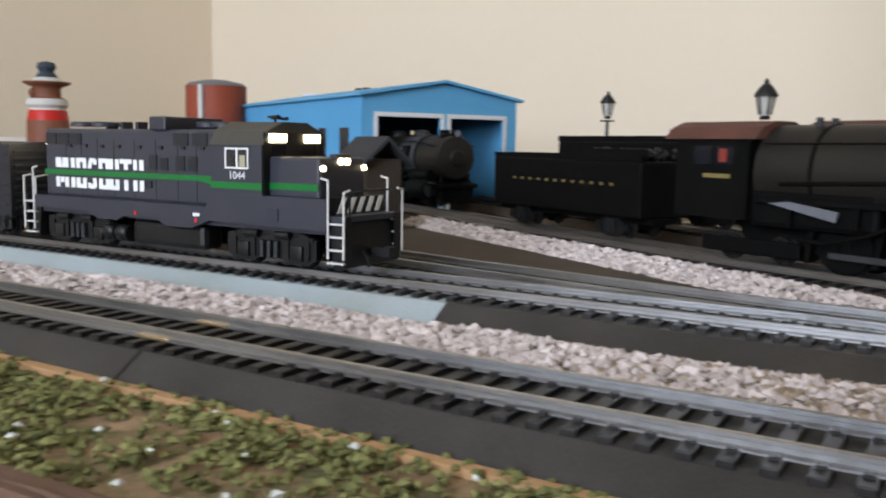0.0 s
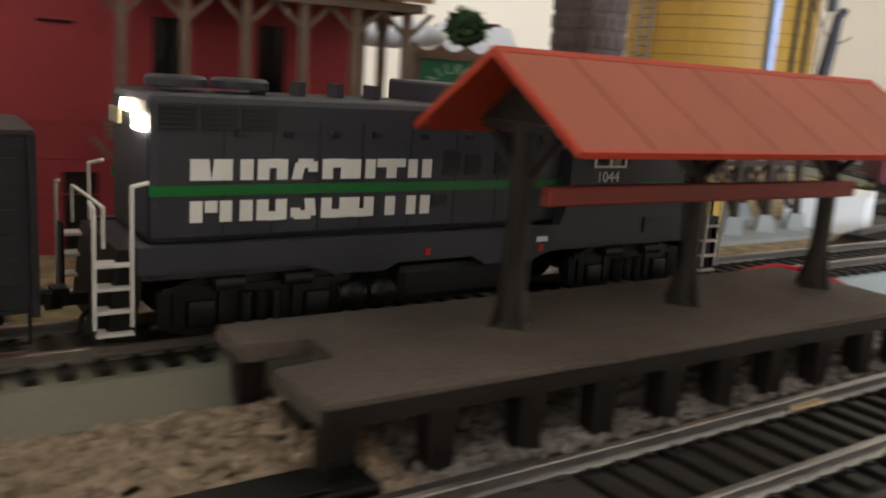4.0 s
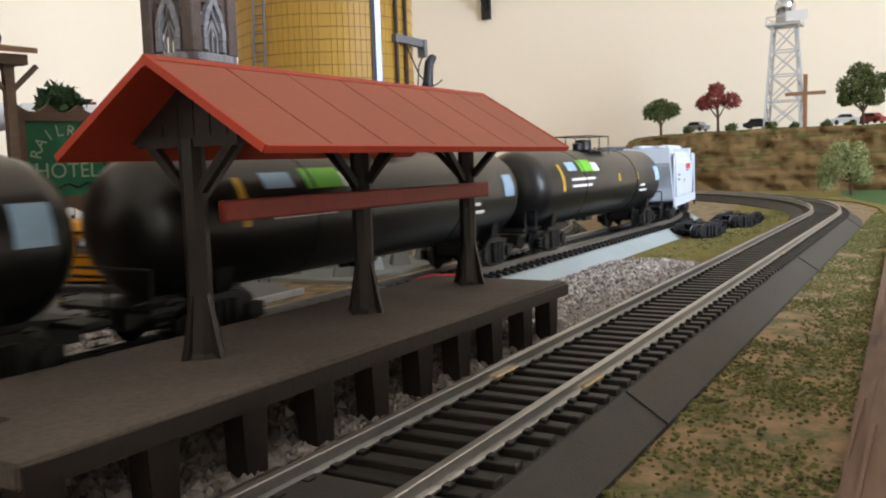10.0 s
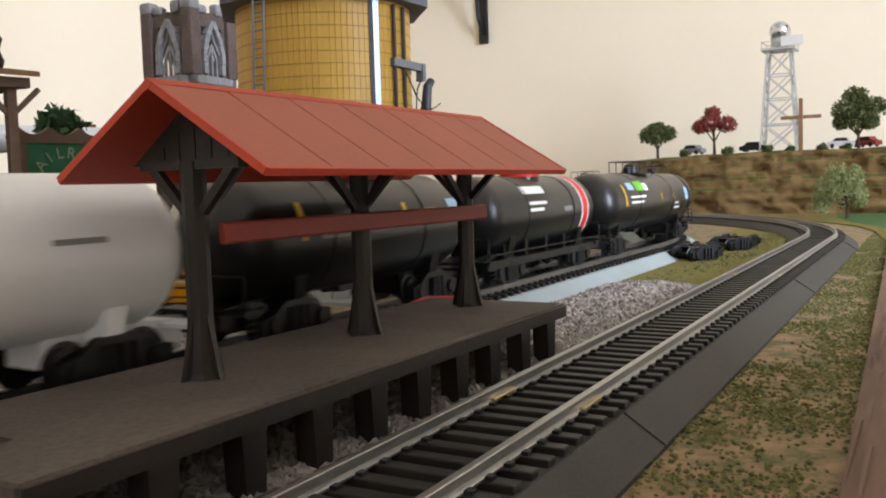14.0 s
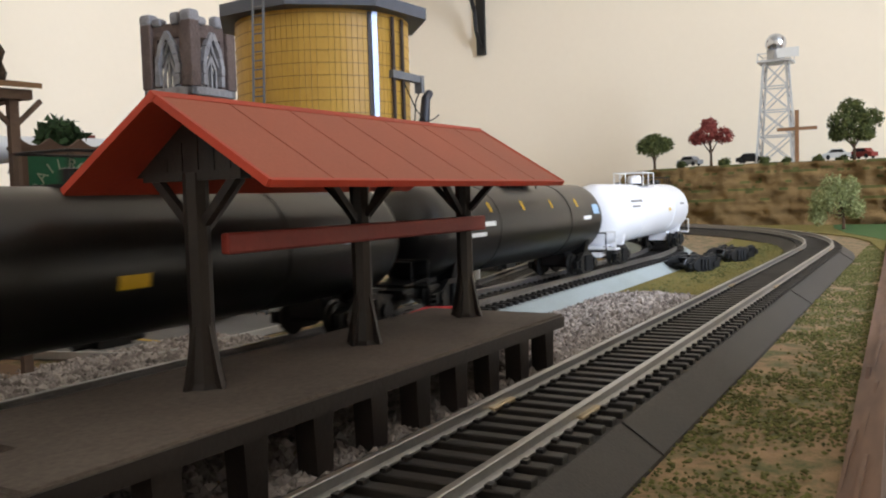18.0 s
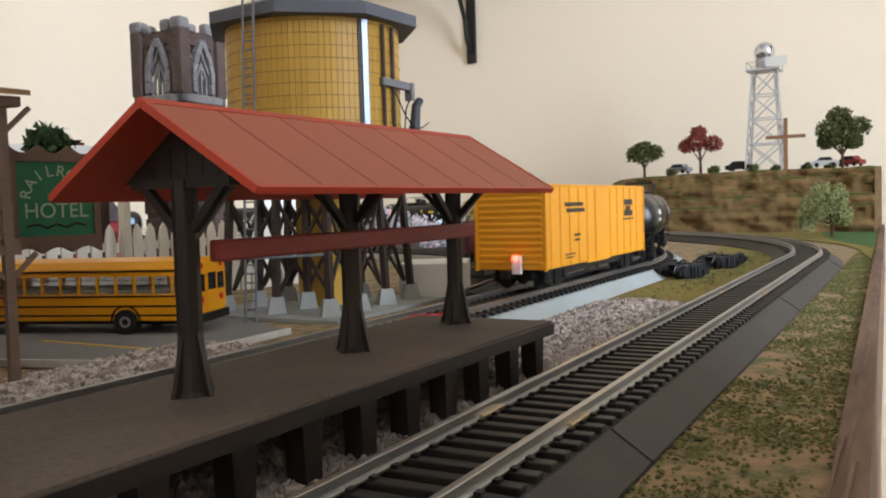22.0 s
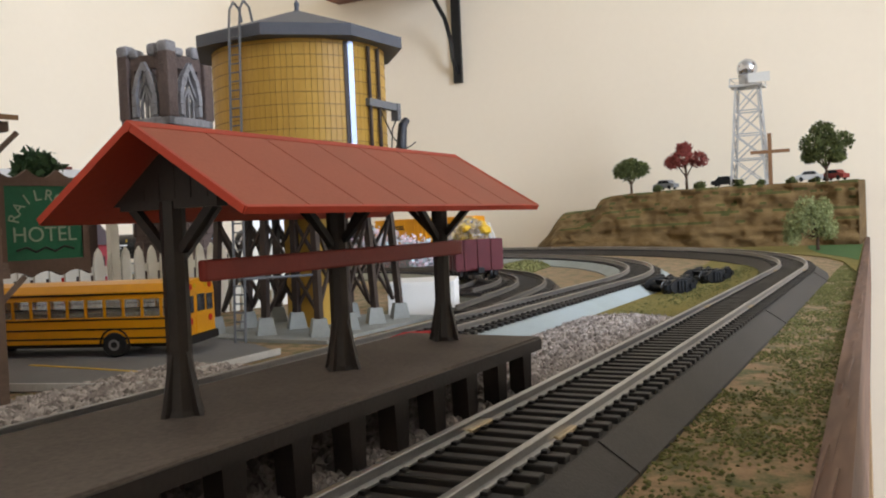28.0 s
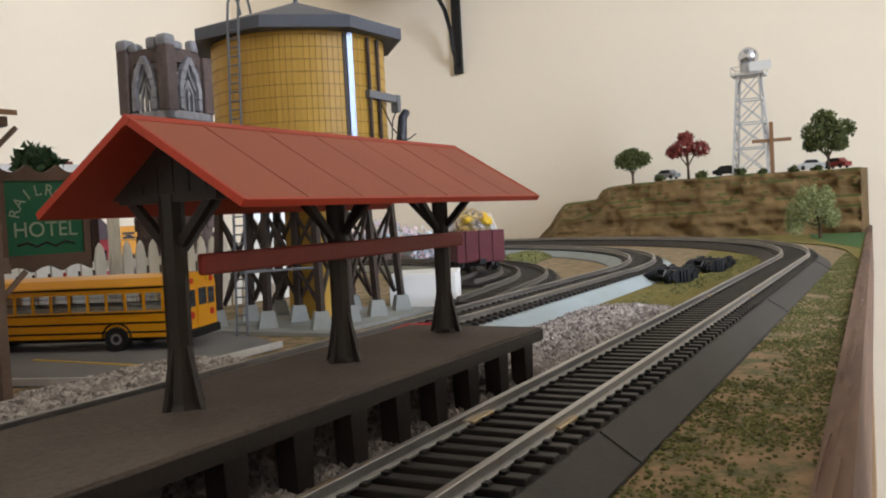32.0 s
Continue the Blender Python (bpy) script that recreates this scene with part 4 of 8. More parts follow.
def tank_car(label, length, r, paint, zc, walkway=True, frame_sill=False, girth=0):
    c = thing("tank_car", label, "tank car", group="train")
    h = length / 2
    prof = [(0.6, -h), (r * 0.45, -h + r * 0.06), (r * 0.75, -h + r * 0.20), (r * 0.93, -h + r * 0.42), (r, -h + r * 0.66), (r, h - r * 0.66), (r * 0.93, h - r * 0.42), (r * 0.75, h - r * 0.20), (r * 0.45, h - r * 0.06), (0.6, h)]
    part("tank", Shape().lathe(prof, 40, (0, 0, zc), "x"), paint, c, smooth=True)
    for x in (-h * 0.42, h * 0.42) + ((0,) if girth else ()):
        part("weld_band", Shape().lathe([(r, x - 0.5), (r + 0.25, x - 0.4), (r + 0.25, x + 0.4), (r, x + 0.5)], 40, (0, 0, zc), "x"), paint, c, smooth=True)
    top = zc + r
    if walkway:
        w = Shape().box(-14, 14, -9, 9, top - 0.6, top + 0.3)
        part("walkway", w, BLACK, c, "grated top walkway")
        rail = Shape()
        for x in (-14, 0, 14):
            for y in (-9, 9):
                rail.tube((x, y, top - 2), (x, y, top + 7), 0.3, n=6)
        for y in (-9, 9):
            rail.tube((-14, y, top + 7), (14, y, top + 7), 0.3, n=6)
        for x in (-14, 14):
            rail.tube((x, -9, top + 7), (x, 9, top + 7), 0.3, n=6)
        part("safety_rail", rail, BLACK if paint is not TANK_WHITE else WHITE, c)
        part("valve_housing", Shape().lathe([(4.2, top - 1), (4.2, top + 4.5), (3.6, top + 5.4), (0.5, top + 5.6)], 18, (1, 0, 0)), BLACK if paint is not TANK_WHITE else paint, c, smooth=True)
        part("hatch", Shape().lathe([(2.4, top - 1), (2.4, top + 3.6), (0.4, top + 4.0)], 14, (-7, 0, 0)), BLACK if paint is not TANK_WHITE else paint, c, smooth=True)
    else:
        part("dome", Shape().lathe([(8.5, top - 3), (8.5, top + 3.5), (7.5, top + 4.8), (3, top + 5.4), (2.6, top + 6.4), (0.5, top + 6.6)], 22), paint, c, smooth=True)
    if frame_sill:
        part("side_sill", Shape().box(-h - 2, h + 2, -14, -11, 17.5, 20.5).box(-h - 2, h + 2, 11, 14, 17.5, 20.5).box(-h - 2, h + 2, -11, 11, 18, 20), BLACK, c)
        part("running_rail", Shape().wire([(-h, -14.4, 23), (h, -14.4, 23)], 0.35).wire([(-h, 14.4, 23), (h, 14.4, 23)], 0.35), BLACK, c)
        for x in (-h * 0.7, -h * 0.35, 0, h * 0.35, h * 0.7):
            part("tank_strap", Shape().box(x - 0.8, x + 0.8, -12, 12, 19.5, zc - r * 0.6), BLACK, c)
    for sx in (-1, 1):
        part("end_sill", Shape().prism([(sx * (h - 34), 15.5), (sx * (h + 1.5), 15.5), (sx * (h + 1.5), 20.5), (sx * (h - 8), 21.5), (sx * (h - 34), zc - r + 3)], "y", -6, 6), BLACK if paint is not TANK_WHITE else paint, c)
        part("end_platform", Shape().box(min(sx * (h - 5), sx * (h + 2)), max(sx * (h - 5), sx * (h + 2)), -15, 15, 19.6, 20.6), BLACK if paint is not TANK_WHITE else paint, c)
        part("end_rail", Shape().wire([(sx * (h + 1.5), -14.5, 20), (sx * (h + 1.5), -14.5, 29), (sx * (h + 1.5), 14.5, 29), (sx * (h + 1.5), 14.5, 20)], 0.35), BLACK if paint is not TANK_WHITE else WHITE, c)
        part("saddle", Shape().prism([(-12, 20), (12, 20), (14.5, zc - 4), (9, zc - r * 0.85), (-9, zc - r * 0.85), (-14.5, zc - 4)], "x", sx * (h - 22) - 2.5, sx * (h - 22) + 2.5), paint, c)
        for sy in (-1, 1):
            lad = Shape()
            for k in range(6):
                lad.box(sx * (h - 1) - 2, sx * (h - 1) + 2, sy * 14.6 - 0.25, sy * 14.6 + 0.25, 14 + 1.6 * k, 14.4 + 1.6 * k)
            part("corner_step", lad, BLACK, c)
        coupler(c, sx * (h + 1), sx)
        bogie(c, sx * (h - 21))
    zl = zc - r
    part("brake_gear", Shape().box(-5, 4, -3, 3, zl - 1.6, zl + 1.5).tube((-9, 0, zl - 0.4), (9, 0, zl - 0.4), 1.1), BLACK, c)
    return c


def side_marks(c, r, zc, rows):
    """Marks that follow a tank's round side: material, x0, x1 and two angles above the horizontal."""
    for material, x0, x1, a0, a1, name in rows:
        for sy in (-1, 1):
            s, n = Shape(), 6
            rr = r + 0.12
            X0, X1 = (x0, x1) if sy < 0 else (-x1, -x0)
            ring = [(sy * rr * math.cos(radians(a0 + (a1 - a0) * i / n)), zc + rr * math.sin(radians(a0 + (a1 - a0) * i / n))) for i in range(n + 1)]
            ring += [(y * 0.985, zc + (z - zc) * 0.985) for y, z in ring[::-1]]
            s.prism(ring, "x", X0, X1)
            part(name, s, material, c)


def hopper_car():
    c = thing("covered_hopper_car", "pale blue-grey covered hopper car with a red marking", "freight car", group="train")
    h, w = 51, 16.3
    side = [(-w + 1.5, 22), (-w, 26), (-w, 45.5), (-w + 2.5, 52.5), (-6, 56), (6, 56), (w - 2.5, 52.5), (w, 45.5), (w, 26), (w - 1.5, 22)]
    body = Shape()
    body.prism(side, "x", -h + 13, h - 13)
    part("body", body, HOPPER, c)
    for sx in (-1, 1):
        e = Shape()
        pts = [(sx * (h - 13), 22), (sx * (h - 13), 55.4), (sx * h, 55.4), (sx * h, 46), (sx * (h - 10), 30)]
        e.prism(pts, "y", -w + 2.2, w - 2.2)
        part("slope_end", e, HOPPER, c)
        for sy in (-1, 1):
            part("end_panel", Shape().prism([(sx * (h - 14), 22), (sx * (h - 14), 52), (sx * (h - 4), 52), (sx * (h - 11), 36)], "y", sy * w - 0.5, sy * w + 0.3), HOPPER, c)
            lad = Shape()
            for k in range(8):
                lad.box(sx * h - 1.5 - sx * 1.5, sx * h + 1.5 - sx * 1.5, sy * w - 0.7, sy * w + 0.1, 20 + k * 4, 20.5 + k * 4)
            lad.tube((sx * h, sy * w - 0.3, 19), (sx * h, sy * w - 0.3, 51), 0.4, n=6).tube((sx * (h - 3), sy * w - 0.3, 19), (sx * (h - 3), sy * w - 0.3, 51), 0.4, n=6)
            part("ladder", lad, HOPPER, c)
        coupler(c, sx * h, sx)
        bogie(c, sx * (h - 17))
    for sy in (-1, 1):
        part("side_sill", Shape().box(-h, h, sy * w - 1, sy * w + 0.4, 19, 24.2), HOPPER, c)
        part("roof_walk", Shape().box(-h, h, sy * 6 - 2, sy * 6 + 2, 55.7, 56.5), HOPPER, c)
    for x in (-20, 0, 20):
        part("discharge_bay", Shape().prism([(x - 9, 22), (x + 9, 22), (x + 4, 13.5), (x - 4, 13.5)], "y", -9, 9), HOPPER, c)
    bars(c, "red_marking", RED_MARK, w + 0.05, [(8, 30, 41.5, 45.0)], "slanted red marking")
    bars(c, "lettering_bar", GREY_MARK, w + 0.05, [(9, 24, 40.0, 41.0), (-30, -21, 37.5, 39), (-30, -22, 34.5, 36), (-2, 0.6, 33, 35.2)])
    for y in (-8, 8):
        part("hatch", Shape().box(-28, 28, y - 2, y + 2, 54.6, 57.2, bevel=0.5), HOPPER, c)
    return c


loco = locomotive()
black_box = box_car("box_car", "blue-black box car with yellow markings", 128, 33.0, 51.0, BOX_BLACK, 9, False)
bars(black_box, "yellow_marking", YELLOW, 16.75, [(36, 53, 44.5, 50.0)], "plain yellow block marking")
bars(black_box, "lettering_bar", YELLOW, 16.75, [(-52, -44, 39, 40.4), (-53, -38, 36.4, 38.2), (-47, -38, 31.5, 32.2), (-47, -36, 29.5, 30.2)])
hopper = hopper_car()
green_tanks = []
for i in range(3):
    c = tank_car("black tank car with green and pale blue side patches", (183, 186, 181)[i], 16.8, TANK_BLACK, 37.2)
    side_marks(c, 16.8, 37.2, [(PALE_BLUE, -58, -47, 26, 42, "pale_patch"), (LIME, -42, -26, 24, 46, "green_patch"), (WHITE, -26, -18, 24, 40, "white_patch"), (WHITE, -57, -27, 10, 14, "lettering_bar"), (WHITE, -57, -32, 0, 4, "lettering_bar"), (YELLOW, -68, -65.5, -4, 38, "yellow_bar"), (YELLOW, 8, 10, 2, 16, "yellow_bar"), (YELLOW, 38, 40, 2, 16, "yellow_bar"), (PALE_BLUE, 72, 80, -2, 26, "pale_patch"), (WHITE, 44, 52, -10, -6, "lettering_bar"), (WHITE, 44, 56, -20, -16, "lettering_bar")])
    green_tanks.append(c)
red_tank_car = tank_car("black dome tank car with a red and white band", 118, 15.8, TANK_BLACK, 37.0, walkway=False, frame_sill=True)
for x0, x1, m in ((34.6, 35.6, WHITE), (35.6, 42, RED_MARK), (42, 43, WHITE)):
    part("end_band", Shape().lathe([(15.9, x0), (16.0, x0 + 0.1), (16.0, x1 - 0.1), (15.9, x1)], 40, (0, 0, 37.0), "x"), m, red_tank_car, smooth=True)
part("dome_band", Shape().lathe([(8.6, 52.5), (8.65, 52.6), (8.65, 54.2), (8.6, 54.3)], 22), RED_MARK, red_tank_car)
side_marks(red_tank_car, 15.8, 37.0, [(WHITE, -26, -4, 32, 46, "white_marking"), (WHITE, -24, -6, 14, 19, "lettering_bar"), (WHITE, -24, -10, 4, 9, "lettering_bar"), (GREY_MARK, 12, 22, 0, 8, "lettering_bar")])
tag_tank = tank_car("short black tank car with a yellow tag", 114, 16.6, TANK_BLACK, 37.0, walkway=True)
side_marks(tag_tank, 16.6, 37.0, [(WHITE, -30, -16, 8, 13, "lettering_bar"), (GREY_MARK, -30, -12, -2, 4, "lettering_bar"), (YELLOW, -38, -36, -2, 34, "yellow_bar"), (YELLOW, 12, 14, 14, 28, "yellow_bar"), (YELLOW, 24, 32, 10, 20, "yellow_tag"), (PALE_BLUE, 40, 47, 6, 30, "pale_patch")])
white_tank = tank_car("glossy white tank car with small dark lettering", 196, 17.0, TANK_WHITE, 37.4)
side_marks(white_tank, 17.0, 37.4, [(GREY_MARK, -70, -44, 22, 27, "lettering_bar"), (GREY_MARK, -70, -52, 12, 16, "lettering_bar"), (YELLOW, 22, 28, -2, 5, "yellow_tag"), (GREY_MARK, 60, 72, 10, 14, "lettering_bar")])
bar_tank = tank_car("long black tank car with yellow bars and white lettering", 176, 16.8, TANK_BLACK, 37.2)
side_marks(bar_tank, 16.8, 37.2, [(YELLOW, -66, -63.5, 4, 42, "yellow_bar"), (YELLOW, -44, -42.5, 22, 36, "yellow_bar"), (YELLOW, -14, -12.5, 22, 36, "yellow_bar"), (YELLOW, 16, 17.5, 22, 36, "yellow_bar"), (YELLOW, 46, 47.5, 22, 36, "yellow_bar"), (WHITE, -62, -42, 4, 10, "lettering_bar"), (WHITE, -62, -50, -8, -3, "lettering_bar"), (WHITE, 52, 62, 0, 6, "lettering_bar"), (PALE_BLUE, 66, 74, 8, 24, "pale_patch")])
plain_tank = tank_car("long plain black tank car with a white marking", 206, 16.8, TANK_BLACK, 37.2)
side_marks(plain_tank, 16.8, 37.2, [(WHITE, -76, -52, 8, 18, "white_marking"), (WHITE, -76, -60, -6, 0, "lettering_bar"), (YELLOW, -10, -2, -16, -6, "yellow_tag"), (WHITE, 62, 76, 14, 18, "lettering_bar"), (PALE_BLUE, 66, 78, 0, 11, "pale_patch")])
yellow_box = box_car("box_car", "yellow box car with ribbed ends and black markings", 152, 33.4, 58.0, BOX_YELLOW, 12)
bars(yellow_box, "black_marking", BLACK, 16.95, [(38, 54, 46.5, 49.5), (42, 50, 43.5, 46), (38, 54, 40.5, 43.5)], "black block marking")
bars(yellow_box, "lettering_bar", BLACK, 16.95, [(-52, -28, 47.0, 48.8), (-50, -26, 44.2, 46.0), (-40, -32, 33, 34), (-40, -33, 30.6, 31.6), (36, 56, 38.4, 39.2), (-52, -40, 24.5, 25.2), (-52, -42, 23, 23.6)])
part("marker_frame", Shape().box(-79.5, -77.5, -6, -2, 18, 26), STEP_WHITE, yellow_box)
part("tail_lamp", Shape().ball((-80.2, -4, 25), 1.5, 2), TAILLIGHT, yellow_box, smooth=True)


def along(s):
    """Place and heading on the middle loop, s millimetres along it (s is x on the straight before the platform)."""
    left_arc = math.pi * MID_R
    if s > MID_X + math.pi * MID_R:
        return MID_X - (s - MID_X - math.pi * MID_R), MID_Y + 2 * MID_R, 180.0
    if s > MID_X:
        a = (s - MID_X) / MID_R
        return MID_X + MID_R * math.sin(a), MID_Y + MID_R - MID_R * math.cos(a), math.degrees(a)
    if s >= LEFT_X:
        return s, MID_Y, 0.0
    if s > LEFT_X - left_arc:
        a = (LEFT_X - s) / MID_R
        return LEFT_X - MID_R * math.sin(a), MID_Y + MID_R - MID_R * math.cos(a), -math.degrees(a)
    return LEFT_X + (LEFT_X - left_arc - s), MID_Y + 2 * MID_R, -180.0


# where the engine's front stands
ENGINE = [(0.0, -464.6), (0.5, -400.6), (1.0, -335), (1.5, -268.4), (2.0, -203), (2.5, -137), (3.0, -73.5), (3.5, -7.5), (4.0, 60.5), (4.5, 126)]


def engine_front(t):
    return float(np.interp(t, [a for a, _ in ENGINE], [b for _, b in ENGINE])) if t <= 4.5 else 126 + 122.0 * (t - 4.5)


def car_rows(front_gap, rear_gap, wheelbase):
    """Poses of a car whose ends lie that far behind the engine's front; both its bogies stay on the rails."""
    rows = []
    for k in range(65):
        t = k * 0.5
        mid = engine_front(t) - (front_gap + rear_gap) / 2
        (xa, ya, _), (xb, yb, _) = along(mid + wheelbase / 2), along(mid - wheelbase / 2)
        h = math.degrees(math.atan2(ya - yb, xa - xb))
        rows.append((t, pose((xa + xb) / 2 * MM, (ya + yb) / 2 * MM, 0, 0, 0, h)))
    return rows


CONSIST = [(loco, 0, 173, 104), (black_box, 173, 315, 84), (hopper, 315, 431, 68), (green_tanks[0], 431, 628, 140), (green_tanks[1], 628, 828, 142), (green_tanks[2], 828, 1023, 140), (red_tank_car, 1023, 1160, 76), (tag_tank, 1160, 1288, 72), (white_tank, 1288, 1500, 150), (bar_tank, 1500, 1688, 134), (plain_tank, 1688, 1908, 160), (yellow_box, 1911, 2068, 108)]
MOVING = [(car, car_rows(a, b, w)) for car, a, b, w in CONSIST]


# ---------- engine yard ----------
STEAM_BLACK = mat("dull_black_engine_paint", (0.010, 0.0096, 0.0092), (0.005, 0.005, 0.005), rough=0.6, spec=0.09, coarse=60, bump=0.1)
CAB_RED = mat("oxide_red_cab_roof", (0.16, 0.07, 0.05), (0.09, 0.045, 0.035), rough=0.7, coarse=60)
PLATE_GREY = mat("grey_running_board", (0.22, 0.23, 0.25), rough=0.5)
GOLD = mat("faded_gold_lettering", (0.28, 0.22, 0.09), rough=0.5)
COAL = mat("coal", (0.02, 0.02, 0.02), (0.008, 0.008, 0.008), rough=0.5, coarse=200)
STEAM_DUSTY = mat("dusty_brown_black_boiler", (0.038, 0.033, 0.027), (0.016, 0.0145, 0.013), rough=0.5, spec=0.25, coarse=50, grain=900, bump=0.2)
SMOKEBOX = mat("graphite_grey_smokebox", (0.085, 0.085, 0.088), (0.045, 0.045, 0.047), rough=0.55, spec=0.2, coarse=70)
GRIME = mat("dark_weathered_plank", (0.10, 0.075, 0.055), (0.05, 0.04, 0.03), rough=0.8, coarse=80, stretch=(0.3, 1, 1))


def driver_wheel(r):
    s = Shape().lathe([(r - 2.2, -1.2), (r, -1.2), (r + 0.9, -1.0), (r + 0.9, -0.5), (r, -0.3), (r - 0.2, 1.2), (r - 2.2, 1.2)], 24, axis="y")
    s.lathe([(2.4, -1.0), (2.4, 1.6), (1.0, 1.9)], 12, axis="y")
    for k in range(10):
        a = k * math.pi / 5
        s.beam((math.cos(a) * 2, 0, math.sin(a) * 2), (math.cos(a) * (r - 1.6), 0, math.sin(a) * (r - 1.6)), 0.9, 0.9)
    return s.mesh("driver", STEAM_BLACK, True)


DRIVER = driver_wheel(9.0)


def steam_engine(label, x, y, rz, white_line=True, size=(1.0, 1.0, 1.0)):
    c = thing("steam_locomotive", label, "locomotive", x, y, 0, rz, group="steam engines")
    c.matrix_basis = c.matrix_basis @ Matrix.Diagonal((*size, 1))
    zb, r = 44, 15.5
    part("boiler", Shape().lathe([(r + 1.5, -60), (r + 1.5, -20), (r, -2), (r - 0.5, 70)], 32, (0, 0, zb), "x"), STEAM_DUSTY, c, smooth=True)
    part("smokebox", Shape().lathe([(r - 0.2, 70), (r - 0.2, 101), (r - 1.2, 103), (6, 104.5), (5, 106), (0.8, 106.4)], 32, (0, 0, zb), "x"), STEAM_DUSTY, c, smooth=True)
    part("boiler_jacket", Shape().lathe([(r + 0.3, 44), (r + 0.7, 44.5), (r + 0.7, 67.5), (r + 0.3, 68)], 32, (0, 0, zb), "x"), SMOKEBOX, c, "graphite grey boiler jacket", smooth=True)
    for bx in (-40, -15, 5, 28, 69):
        rr = r + (1.8 if bx < -10 else 0.4)
        part("boiler_band", Shape().lathe([(rr - 0.5, bx - 0.7), (rr, bx - 0.6), (rr, bx + 0.6), (rr - 0.5, bx + 0.7)], 32, (0, 0, zb), "x"), STEAM_BLACK, c, smooth=True)
    part("firebox", Shape().box(-62, -18, -15.5, 15.5, 24, 46, bevel=2), STEAM_BLACK, c)
    part("chimney", Shape().lathe([(5.0, 56), (3.8, 59), (3.6, 62), (4.2, 63.2), (2.8, 63.3)], 20, (86, 0, 0)), STEAM_BLACK, c, smooth=True)
    for dx, dr in ((52, 6.2), (12, 6.8), (-6, 5.0)):
        part("dome", Shape().lathe([(dr + 1.2, 56), (dr, 59), (dr, 60.6), (dr * 0.8, 62.6), (dr * 0.4, 63.3), (0.6, 63.5)], 20, (dx, 0, 0)), STEAM_DUSTY, c, smooth=True)
    part("bell", Shape().lathe([(0.6, 63.2), (1.4, 62.9), (1.8, 61.5), (2.3, 60.2), (0.8, 60.2)], 14, (36, 0, 0)), BRASS, c, smooth=True)
    part("headlamp", Shape().tube((99, 0, 60.5), (104, 0, 60.5), 2.6, n=16), STEAM_BLACK, c, smooth=True)
    part("lamp_rim", Shape().tube((104, 0, 60.5), (104.5, 0, 60.5), 2.2, n=16), PLATE_GREY, c, "pale headlamp rim", smooth=True)
    part("feedwater_heater", Shape().tube((95, -8, 58.6), (95, 8, 58.6), 2.2, n=16), STEAM_BLACK, c, smooth=True)
    cab = Shape().box(-92, -62, -17, 17, 26, 56)
    part("cab", cab, STEAM_BLACK, c)
    part("cab_roof", Shape().prism([(-18.5, 55.6), (-13, 60.2), (-6, 62.4), (6, 62.4), (13, 60.2), (18.5, 55.6)], "x", -97, -59), CAB_RED, c, "oxide red curved cab roof")
    for sy in (-1, 1):
        part("cab_window", Shape().box(-84, -77, sy * 17 - 0.3, sy * 17 + 0.3, 46, 53), CAB_GLASS, c)
        part("cab_window", Shape().box(-75, -68, sy * 17 - 0.3, sy * 17 + 0.3, 46, 53), CAB_GLASS, c)
        part("cab_lantern", Shape().box(-73.5, -70.5, sy * 17 - 0.5, sy * 17 + 0.5, 47, 52), SIGN_RED, c)
        part("number_bar", Shape().box(-80, -69, sy * 17 - 0.3, sy * 17 + 0.35, 41, 42.6), GOLD, c, "gold number bar")
        part("running_board", Shape().prism([(-60, 33), (-58, 35), (66, 35), (74, 28), (102, 26), (102, 25), (72, 26.6), (64, 33.4)], "y", sy * 13, sy * 18), STEAM_BLACK, c)
        part("ash_pan_plate", Shape().prism([(-53, 33), (-30, 28), (-29, 31.5), (-46, 34)], "y", sy * 17.8, sy * 18.4), PLATE_GREY, c, "pale grey sloping side plate")
        if white_line:
            part("white_edge", Shape().wire([(74, sy * 18.2, 47.2), (86, sy * 18.2, 46.9), (86.5, sy * 18.2, 42.2), (99.5, sy * 18.2, 41.6)], 0.38), STEP_WHITE, c)
        part("hand_rail", Shape().wire([(-56, sy * 17.8, 54), (70, sy * 16.6, 55), (100, sy * 15.6, 52)], 0.4), STEAM_BLACK, c)
        part("feed_pipe", Shape().wire([(-50, sy * 17.4, 40), (-10, sy * 17.2, 42), (20, sy * 16.2, 49), (44, sy * 15.6, 52)], 0.7), STEAM_BLACK, c)
        part("sand_pipe", Shape().wire([(14, sy * 7, 60), (15, sy * 14.6, 50), (10, sy * 15.4, 34)], 0.5), STEAM_BLACK, c)
        part("turret", Shape().tube((-44, sy * 5, 60), (-44, sy * 5, 63.4), 1.2, n=8), SMOKEBOX, c)
        for k in range(4):
            part("driver", DRIVER, STEAM_BLACK, c, at=pose((-30 + 21.5 * k) * MM, sy * 9.6 * MM, 19.2 * MM, 0, 0, 180 if sy < 0 else 0))
        part("side_rod", Shape().box(-34, 40, sy * 13 - 0.6, sy * 13 + 0.6, 15.2, 17.4, bevel=0.3), SMOKEBOX, c)
        part("main_rod", Shape().beam((12, sy * 14.4, 16.5), (72, sy * 14.4, 21), 1.2, 2.2), SMOKEBOX, c)
        part("cylinder", Shape().tube((66, sy * 14, 22), (92, sy * 14, 22), 7.2, n=20), STEAM_BLACK, c, smooth=True)
        part("valve_chest", Shape().tube((66, sy * 13.4, 31.5), (92, sy * 13.4, 31.5), 4.2, n=16), STEAM_BLACK, c, smooth=True)
        part("air_reservoir", Shape().tube((-10, sy * 15, 31), (28, sy * 15, 31), 3.4, n=14), STEAM_BLACK, c, smooth=True)
